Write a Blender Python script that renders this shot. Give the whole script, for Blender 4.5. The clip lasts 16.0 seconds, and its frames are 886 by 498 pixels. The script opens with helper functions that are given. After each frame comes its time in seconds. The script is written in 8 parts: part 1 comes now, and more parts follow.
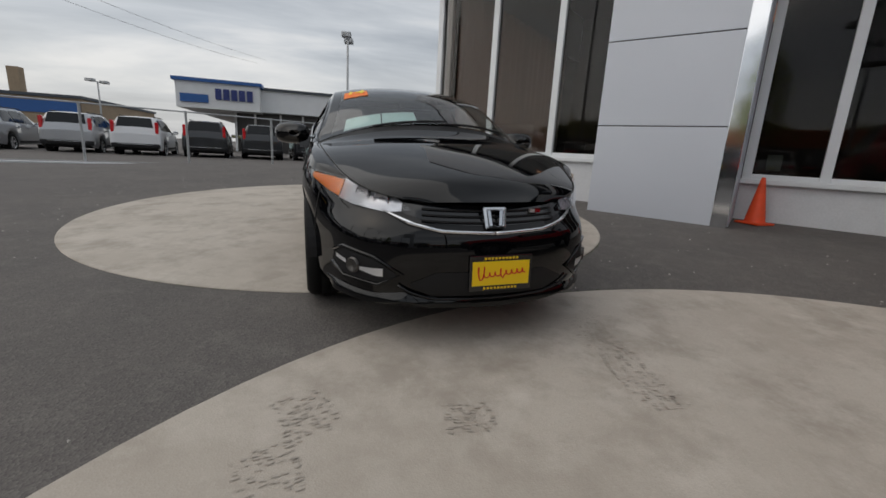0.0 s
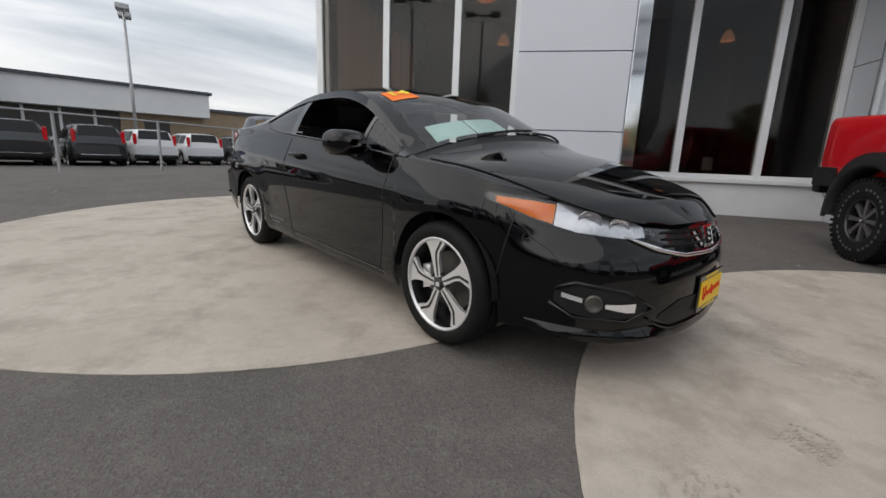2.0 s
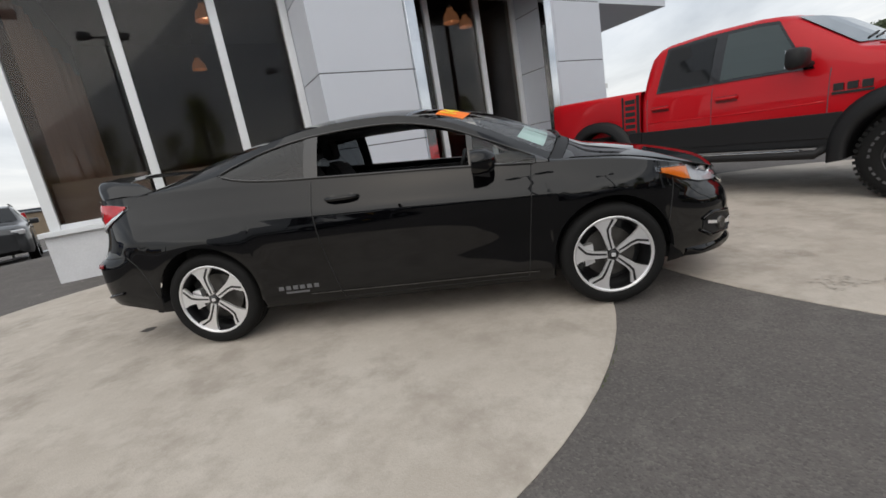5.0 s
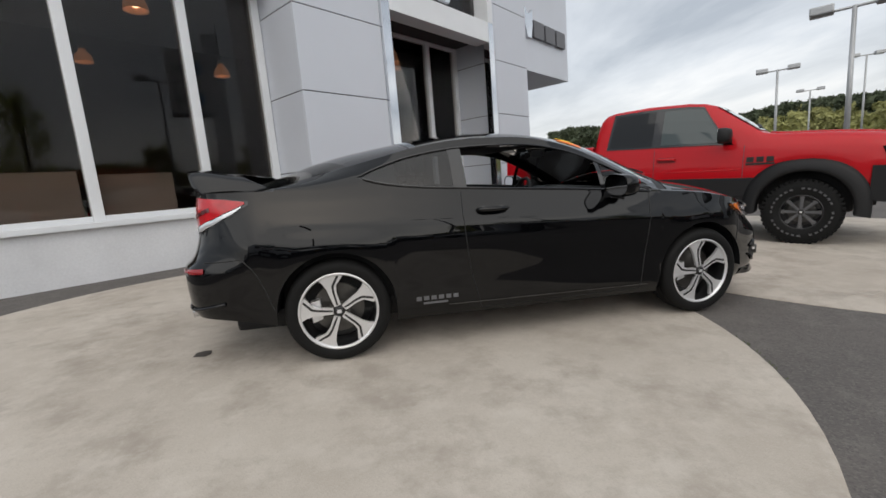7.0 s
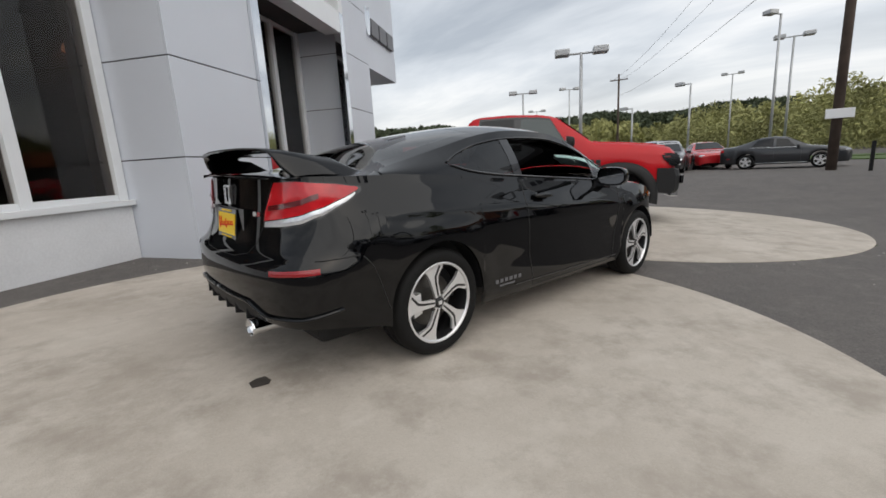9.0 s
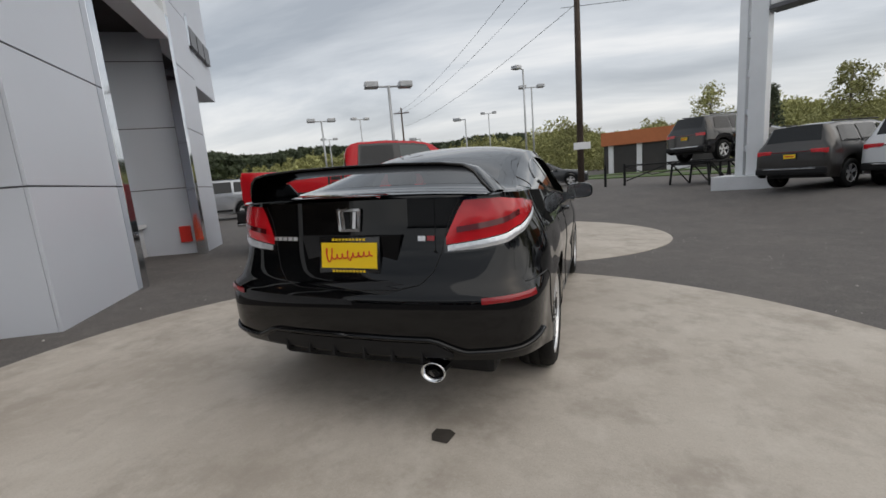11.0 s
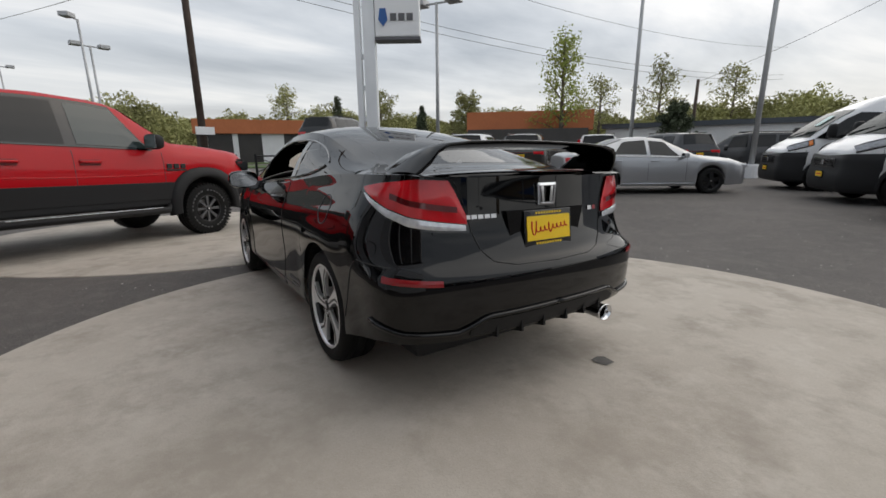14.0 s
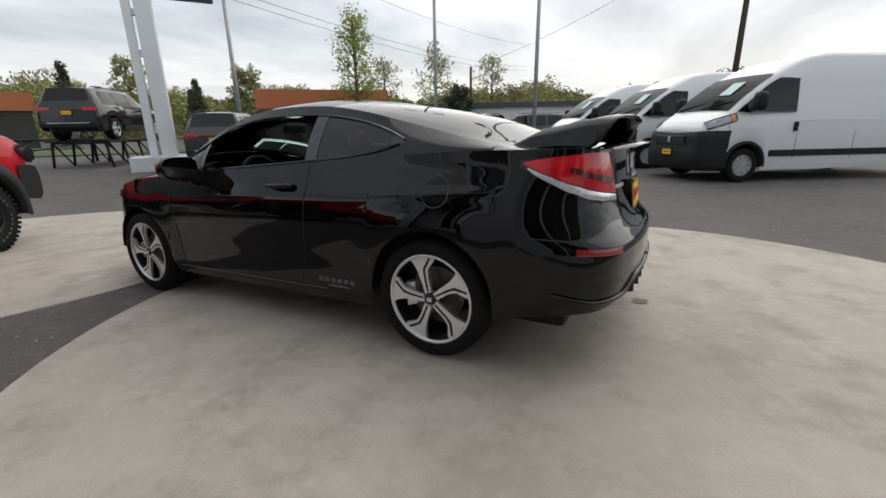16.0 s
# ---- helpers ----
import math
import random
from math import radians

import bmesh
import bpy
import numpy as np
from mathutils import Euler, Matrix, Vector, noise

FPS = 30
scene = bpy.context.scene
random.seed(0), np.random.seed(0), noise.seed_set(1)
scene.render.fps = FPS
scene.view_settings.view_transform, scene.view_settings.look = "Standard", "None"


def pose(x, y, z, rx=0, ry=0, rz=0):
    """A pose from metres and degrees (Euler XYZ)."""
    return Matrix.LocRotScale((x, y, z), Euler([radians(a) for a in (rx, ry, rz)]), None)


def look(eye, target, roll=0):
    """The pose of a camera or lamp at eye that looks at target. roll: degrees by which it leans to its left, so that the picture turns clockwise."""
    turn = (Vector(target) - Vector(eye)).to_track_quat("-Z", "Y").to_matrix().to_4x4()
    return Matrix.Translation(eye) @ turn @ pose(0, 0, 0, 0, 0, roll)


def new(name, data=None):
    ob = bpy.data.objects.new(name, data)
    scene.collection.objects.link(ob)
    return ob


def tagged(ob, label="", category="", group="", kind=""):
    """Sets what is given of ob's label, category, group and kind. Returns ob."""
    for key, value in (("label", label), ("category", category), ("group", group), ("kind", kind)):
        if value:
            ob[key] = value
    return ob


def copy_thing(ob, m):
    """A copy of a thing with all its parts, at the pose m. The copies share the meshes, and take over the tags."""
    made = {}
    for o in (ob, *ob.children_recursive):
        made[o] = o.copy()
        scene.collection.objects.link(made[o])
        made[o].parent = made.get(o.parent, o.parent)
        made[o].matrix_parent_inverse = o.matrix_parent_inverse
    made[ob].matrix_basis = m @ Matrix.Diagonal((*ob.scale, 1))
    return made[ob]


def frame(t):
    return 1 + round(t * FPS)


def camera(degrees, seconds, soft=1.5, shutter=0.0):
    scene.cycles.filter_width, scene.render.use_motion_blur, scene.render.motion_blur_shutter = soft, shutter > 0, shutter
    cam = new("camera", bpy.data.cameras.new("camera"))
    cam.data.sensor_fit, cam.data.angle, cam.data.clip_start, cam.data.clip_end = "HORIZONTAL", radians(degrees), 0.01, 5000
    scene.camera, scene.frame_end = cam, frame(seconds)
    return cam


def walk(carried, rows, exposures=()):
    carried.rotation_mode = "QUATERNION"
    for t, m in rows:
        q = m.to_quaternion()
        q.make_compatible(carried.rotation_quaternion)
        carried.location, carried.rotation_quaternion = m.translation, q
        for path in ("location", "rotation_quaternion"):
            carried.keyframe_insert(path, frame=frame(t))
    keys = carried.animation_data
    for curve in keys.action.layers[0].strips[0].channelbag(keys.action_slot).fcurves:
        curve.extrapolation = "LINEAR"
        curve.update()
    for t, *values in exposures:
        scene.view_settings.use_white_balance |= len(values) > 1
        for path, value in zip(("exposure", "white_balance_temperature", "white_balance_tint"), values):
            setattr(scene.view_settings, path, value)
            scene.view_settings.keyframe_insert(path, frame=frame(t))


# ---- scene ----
cam = camera(92.7, 16.0, soft=1.6, shutter=0.0)
PATH = [
    (0, (4.039, -0.846, 0.875), (2.185, -0.243, 0.432), 3.2),
    (0.5, (3.754, -1.185, 0.898), (1.956, -0.463, 0.402), 2.6),
    (1, (3.495, -1.583, 0.888), (1.838, -0.569, 0.415), 0.1),
    (1.5, (3.154, -1.921, 0.889), (1.589, -0.766, 0.422), 0.1),
    (2, (2.827, -2.234, 0.886), (1.397, -0.898, 0.471), 2.3),
    (2.5, (2.499, -2.564, 0.932), (1.322, -1.004, 0.506), 1.7),
    (3, (2.097, -2.774, 0.953), (1.034, -1.140, 0.508), -1.0),
    (3.5, (1.740, -2.962, 0.978), (0.920, -1.191, 0.541), -3.9),
    (3.7, (1.593, -3.067, 0.994), (0.889, -1.254, 0.529), -5.9),
    (5.8, (-0.076, -3.519, 1.051), (-0.128, -1.544, 0.738), -6.8),
    (6, (-0.244, -3.542, 1.064), (-0.247, -1.562, 0.78), -5.8),
    (6.5, (-0.715, -3.553, 1.067), (-0.425, -1.603, 0.732), -5.3),
    (7, (-1.199, -3.421, 1.078), (-0.769, -1.493, 0.762), -4.6),
    (7.5, (-1.644, -3.308, 1.066), (-0.965, -1.454, 0.748), -3.8),
    (8, (-2.067, -3.13, 1.079), (-1.115, -1.407, 0.723), -3.5),
    (8.5, (-2.446, -2.867, 1.114), (-1.391, -1.201, 0.781), -2.2),
    (9, (-2.843, -2.624, 1.134), (-1.535, -1.163, 0.742), -3.3),
    (9.2, (-2.965, -2.508, 1.131), (-1.572, -1.126, 0.743), -3.0),
    (11.3, (-3.935, -0.821, 1.231), (-2.026, -0.359, 0.855), -4.5),
    (11.5, (-3.996, -0.642, 1.248), (-2.062, -0.355, 0.83), -3.8),
    (12, (-3.979, -0.196, 1.228), (-2.029, -0.199, 0.782), -2.0),
    (12.5, (-3.928, 0.257, 1.241), (-1.979, 0.063, 0.834), -0.2),
    (13, (-3.903, 0.71, 1.266), (-2.039, 0.131, 0.829), -0.9),
    (13.5, (-3.718, 1.126, 1.261), (-1.944, 0.329, 0.793), -2.0),
    (14, (-3.552, 1.526, 1.248), (-1.929, 0.452, 0.789), -0.5),
    (14.5, (-3.321, 1.88, 1.247), (-1.929, 0.538, 0.735), 0.8),
    (15, (-2.959, 2.123, 1.248), (-1.677, 0.688, 0.702), 1.1),
    (15.5, (-2.646, 2.394, 1.244), (-1.584, 0.788, 0.704), -0.8),
    (16, (-2.332, 2.568, 1.24), (-1.41, 0.882, 0.686), -0.9),
]
EXPOSURE = [(0, -0.22), (0.5, -0.12), (1.0, 0.0), (2.0, 0.18), (3.0, 0.28), (3.7, 0.3), (6, 0.24), (8, 0.24), (9.2, 0.2), (11.5, -0.03), (12.5, 0.0), (13.5, 0.06), (14.5, 0.0), (15, 0.02), (15.5, 0.12), (16, 0.24)]
walk(cam, [(t, look(eye, target, roll)) for t, eye, target, roll in PATH], [(t, stops, 6770, 9.2) for t, stops in EXPOSURE])

# ---- world and light: overcast daylight ----
world = bpy.data.worlds.new("overcast_sky")
scene.world = world
world.use_nodes = True
scene.view_settings.exposure = 0.0


def sky_nodes():
    nt = world.node_tree
    nt.nodes.clear()
    out = nt.nodes.new("ShaderNodeOutputWorld")
    bg = nt.nodes.new("ShaderNodeBackground")
    sky = nt.nodes.new("ShaderNodeTexSky")
    sky.sky_type, sky.sun_disc = "NISHITA", False
    sky.sun_elevation, sky.sun_rotation = radians(47), radians(187)
    sky.air_density, sky.dust_density = 1.0, 4.0
    tc = nt.nodes.new("ShaderNodeTexCoord")
    sep = nt.nodes.new("ShaderNodeSeparateXYZ")
    nt.links.new(tc.outputs["Generated"], sep.inputs[0])
    # flat cloud deck: project the direction on a plane overhead
    zc = nt.nodes.new("ShaderNodeMath"); zc.operation = "MAXIMUM"; zc.inputs[1].default_value = 0.0
    nt.links.new(sep.outputs["Z"], zc.inputs[0])
    za = nt.nodes.new("ShaderNodeMath"); za.operation = "ADD"; za.inputs[1].default_value = 0.16
    nt.links.new(zc.outputs[0], za.inputs[0])
    dx = nt.nodes.new("ShaderNodeMath"); dx.operation = "DIVIDE"
    dy = nt.nodes.new("ShaderNodeMath"); dy.operation = "DIVIDE"
    nt.links.new(sep.outputs["X"], dx.inputs[0]); nt.links.new(za.outputs[0], dx.inputs[1])
    nt.links.new(sep.outputs["Y"], dy.inputs[0]); nt.links.new(za.outputs[0], dy.inputs[1])
    com = nt.nodes.new("ShaderNodeCombineXYZ")
    nt.links.new(dx.outputs[0], com.inputs[0]); nt.links.new(dy.outputs[0], com.inputs[1])
    n1 = nt.nodes.new("ShaderNodeTexNoise")
    n1.inputs["Scale"].default_value, n1.inputs["Detail"].default_value = 1.1, 7
    n1.inputs["Roughness"].default_value, n1.inputs["Distortion"].default_value = 0.55, 0.35
    mp = nt.nodes.new("ShaderNodeMapping")
    mp.inputs["Scale"].default_value, mp.inputs["Rotation"].default_value = (1.0, 0.45, 1.0), (0, 0, 0.6)
    nt.links.new(com.outputs[0], mp.inputs[0]); nt.links.new(mp.outputs[0], n1.inputs["Vector"])
    ramp = nt.nodes.new("ShaderNodeValToRGB")
    ramp.color_ramp.elements[0].position, ramp.color_ramp.elements[0].color = 0.34, (0.41, 0.455, 0.52, 1)
    ramp.color_ramp.elements[1].position, ramp.color_ramp.elements[1].color = 0.68, (0.94, 0.955, 0.985, 1)
    e = ramp.color_ramp.elements.new(0.52); e.color = (0.655, 0.70, 0.765, 1)
    nt.links.new(n1.outputs["Fac"], ramp.inputs[0])
    # brighter band near the horizon
    hz = nt.nodes.new("ShaderNodeMapRange")
    hz.inputs["From Min"].default_value, hz.inputs["From Max"].default_value = 0.02, 0.20
    hz.inputs["To Min"].default_value, hz.inputs["To Max"].default_value = 0.5, 0.0
    nt.links.new(sep.outputs["Z"], hz.inputs[0])
    mix = nt.nodes.new("ShaderNodeMix"); mix.data_type = "RGBA"
    nt.links.new(hz.outputs[0], mix.inputs["Factor"])
    nt.links.new(ramp.outputs[0], mix.inputs["A"]); mix.inputs["B"].default_value = (0.90, 0.90, 0.895, 1)
    # a little of the clear sky's colour through the deck
    mul = nt.nodes.new("ShaderNodeMix"); mul.data_type = "RGBA"; mul.blend_type = "ADD"
    mul.inputs["Factor"].default_value = 0.022
    nt.links.new(mix.outputs["Result"], mul.inputs["A"]); nt.links.new(sky.outputs[0], mul.inputs["B"])
    nt.links.new(mul.outputs["Result"], bg.inputs["Color"])
    bg.inputs["Strength"].default_value = 0.90
    nt.links.new(bg.outputs[0], out.inputs["Surface"])


sky_nodes()
sun = new("sun", bpy.data.lights.new("sun", "SUN"))
sun.data.energy, sun.data.angle, sun.data.color = 1.1, radians(95), (1.0, 0.97, 0.93)
sun.matrix_world = look((-3, -24, 26), (0, 0, 0))


# ---- materials ----
def mat(name, color, rough=0.5, metal=0.0, grain=0.0, scale=30.0, bump=0.0, coat=0.0, vary=0.0, vscale=1.5, spec=0.5, emit=None, strength=0.0, object_vary=0.0):
    """A principled surface with fine grain, broad stains and relief, in metres."""
    m = bpy.data.materials.new(name)
    m.use_nodes = True
    nt = m.node_tree
    p = nt.nodes["Principled BSDF"]
    p.inputs["Roughness"].default_value, p.inputs["Metallic"].default_value = rough, metal
    p.inputs["Coat Weight"].default_value = coat
    p.inputs["Coat Roughness"].default_value = 0.02
    p.inputs["Specular IOR Level"].default_value = spec
    p.inputs["Base Color"].default_value = (*color, 1)
    tc = nt.nodes.new("ShaderNodeNewGeometry")
    col = None
    if grain or vary or object_vary:
        base = nt.nodes.new("ShaderNodeRGB"); base.outputs[0].default_value = (*color, 1)
        col = base.outputs[0]
        for amount, sc, det in ((vary, vscale, 5), (grain, scale, 3)):
            if not amount:
                continue
            n = nt.nodes.new("ShaderNodeTexNoise"); n.inputs["Scale"].default_value = sc; n.inputs["Detail"].default_value = det
            nt.links.new(tc.outputs["Position"], n.inputs["Vector"])
            r = nt.nodes.new("ShaderNodeMapRange"); r.inputs["From Min"].default_value, r.inputs["From Max"].default_value = 0.25, 0.75
            r.inputs["To Min"].default_value, r.inputs["To Max"].default_value = 1 - amount, 1 + amount
            nt.links.new(n.outputs["Fac"], r.inputs[0])
            v = nt.nodes.new("ShaderNodeVectorMath"); v.operation = "SCALE"
            nt.links.new(col, v.inputs[0]); nt.links.new(r.outputs[0], v.inputs["Scale"])
            col = v.outputs[0]
        if object_vary:
            o = nt.nodes.new("ShaderNodeObjectInfo")
            r = nt.nodes.new("ShaderNodeMapRange"); r.inputs["To Min"].default_value, r.inputs["To Max"].default_value = 1 - object_vary, 1 + object_vary
            nt.links.new(o.outputs["Random"], r.inputs[0])
            v = nt.nodes.new("ShaderNodeVectorMath"); v.operation = "SCALE"
            nt.links.new(col, v.inputs[0]); nt.links.new(r.outputs[0], v.inputs["Scale"])
            col = v.outputs[0]
        nt.links.new(col, p.inputs["Base Color"])
    if bump:
        n = nt.nodes.new("ShaderNodeTexNoise"); n.inputs["Scale"].default_value = scale; n.inputs["Detail"].default_value = 4
        nt.links.new(tc.outputs["Position"], n.inputs["Vector"])
        b = nt.nodes.new("ShaderNodeBump"); b.inputs["Strength"].default_value = min(1.0, bump); b.inputs["Distance"].default_value = 0.01
        nt.links.new(n.outputs["Fac"], b.inputs["Height"]); nt.links.new(b.outputs[0], p.inputs["Normal"])
    if emit:
        p.inputs["Emission Color"].default_value, p.inputs["Emission Strength"].default_value = (*emit, 1), strength
    return m


def glass_mat(name, tint, ior=1.45, gloss=1.0):
    """Thin pane: tinted see-through with Fresnel gloss."""
    m = bpy.data.materials.new(name)
    m.use_nodes = True
    nt = m.node_tree
    nt.nodes.clear()
    out = nt.nodes.new("ShaderNodeOutputMaterial")
    tr = nt.nodes.new("ShaderNodeBsdfTransparent"); tr.inputs[0].default_value = (*tint, 1)
    gl = nt.nodes.new("ShaderNodeBsdfGlossy"); gl.inputs["Roughness"].default_value = 0.015
    gl.inputs[0].default_value = (gloss, gloss, gloss, 1)
    fr = nt.nodes.new("ShaderNodeFresnel"); fr.inputs["IOR"].default_value = ior
    mx = nt.nodes.new("ShaderNodeMixShader")
    nt.links.new(fr.outputs[0], mx.inputs[0]); nt.links.new(tr.outputs[0], mx.inputs[1]); nt.links.new(gl.outputs[0], mx.inputs[2])
    nt.links.new(mx.outputs[0], out.inputs[0])
    return m


def cloth_mat(name, color):
    """Thin cloth that lets some daylight through."""
    m = bpy.data.materials.new(name)
    m.use_nodes = True
    nt = m.node_tree
    nt.nodes.clear()
    out = nt.nodes.new("ShaderNodeOutputMaterial")
    di = nt.nodes.new("ShaderNodeBsdfDiffuse"); di.inputs[0].default_value = (*color, 1)
    tl = nt.nodes.new("ShaderNodeBsdfTranslucent"); tl.inputs[0].default_value = (*color, 1)
    mx = nt.nodes.new("ShaderNodeMixShader"); mx.inputs[0].default_value = 0.5
    nt.links.new(di.outputs[0], mx.inputs[1]); nt.links.new(tl.outputs[0], mx.inputs[2])
    nt.links.new(mx.outputs[0], out.inputs[0])
    return m


def speckled(name, base, light, dark, stain, fine=90.0, amount=0.5, rough=0.85, bump=0.5, crack=False):
    """Ground surface: aggregate specks, mid patches and broad stains."""
    m = bpy.data.materials.new(name)
    m.use_nodes = True
    nt = m.node_tree
    p = nt.nodes["Principled BSDF"]
    p.inputs["Roughness"].default_value = rough
    p.inputs["Specular IOR Level"].default_value = 0.35
    g = nt.nodes.new("ShaderNodeNewGeometry")

    def noise_tex(sc, det, rg=0.6):
        n = nt.nodes.new("ShaderNodeTexNoise")
        n.inputs["Scale"].default_value, n.inputs["Detail"].default_value, n.inputs["Roughness"].default_value = sc, det, rg
        nt.links.new(g.outputs["Position"], n.inputs["Vector"])
        return n.outputs["Fac"]

    def blend(fac, a, b):
        mx = nt.nodes.new("ShaderNodeMix"); mx.data_type = "RGBA"
        nt.links.new(fac, mx.inputs["Factor"])
        if isinstance(a, tuple):
            mx.inputs["A"].default_value = (*a, 1)
        else:
            nt.links.new(a, mx.inputs["A"])
        mx.inputs["B"].default_value = (*b, 1)
        return mx.outputs["Result"]

    def rng(fac, a, b, c=0.0, d=1.0):
        r = nt.nodes.new("ShaderNodeMapRange")
        r.inputs["From Min"].default_value, r.inputs["From Max"].default_value = a, b
        r.inputs["To Min"].default_value, r.inputs["To Max"].default_value = c, d
        nt.links.new(fac, r.inputs[0])
        return r.outputs[0]

    col = blend(rng(noise_tex(0.9, 6), 0.38, 0.68, 0, 0.75), base, stain)
    col = blend(rng(noise_tex(6.0, 5), 0.5, 0.8, 0, 0.5), col, light)
    v = nt.nodes.new("ShaderNodeTexVoronoi"); v.inputs["Scale"].default_value = fine
    nt.links.new(g.outputs["Position"], v.inputs["Vector"])
    sepc = nt.nodes.new("ShaderNodeSeparateColor"); nt.links.new(v.outputs["Color"], sepc.inputs[0])
    col = blend(rng(sepc.outputs[0], 0.55, 1.0, 0, amount), col, light)
    col = blend(rng(sepc.outputs[1], 0.6, 1.0, 0, amount), col, dark)
    if crack:
        # worn, smudged patches on the slab
        col = blend(rng(noise_tex(2.3, 9, 0.68), 0.47, 0.64, 0, 0.85), col, dark)
        col = blend(rng(noise_tex(3.7, 8, 0.7), 0.52, 0.68, 0, 0.6), col, light)
        col = blend(rng(noise_tex(0.45, 4), 0.5, 0.7, 0, 0.5), col, stain)
    nt.links.new(col, p.inputs["Base Color"])
    b = nt.nodes.new("ShaderNodeBump"); b.inputs["Strength"].default_value, b.inputs["Distance"].default_value = bump, 0.006
    nt.links.new(v.outputs["Distance"], b.inputs["Height"]); nt.links.new(b.outputs[0], p.inputs["Normal"])
    return m


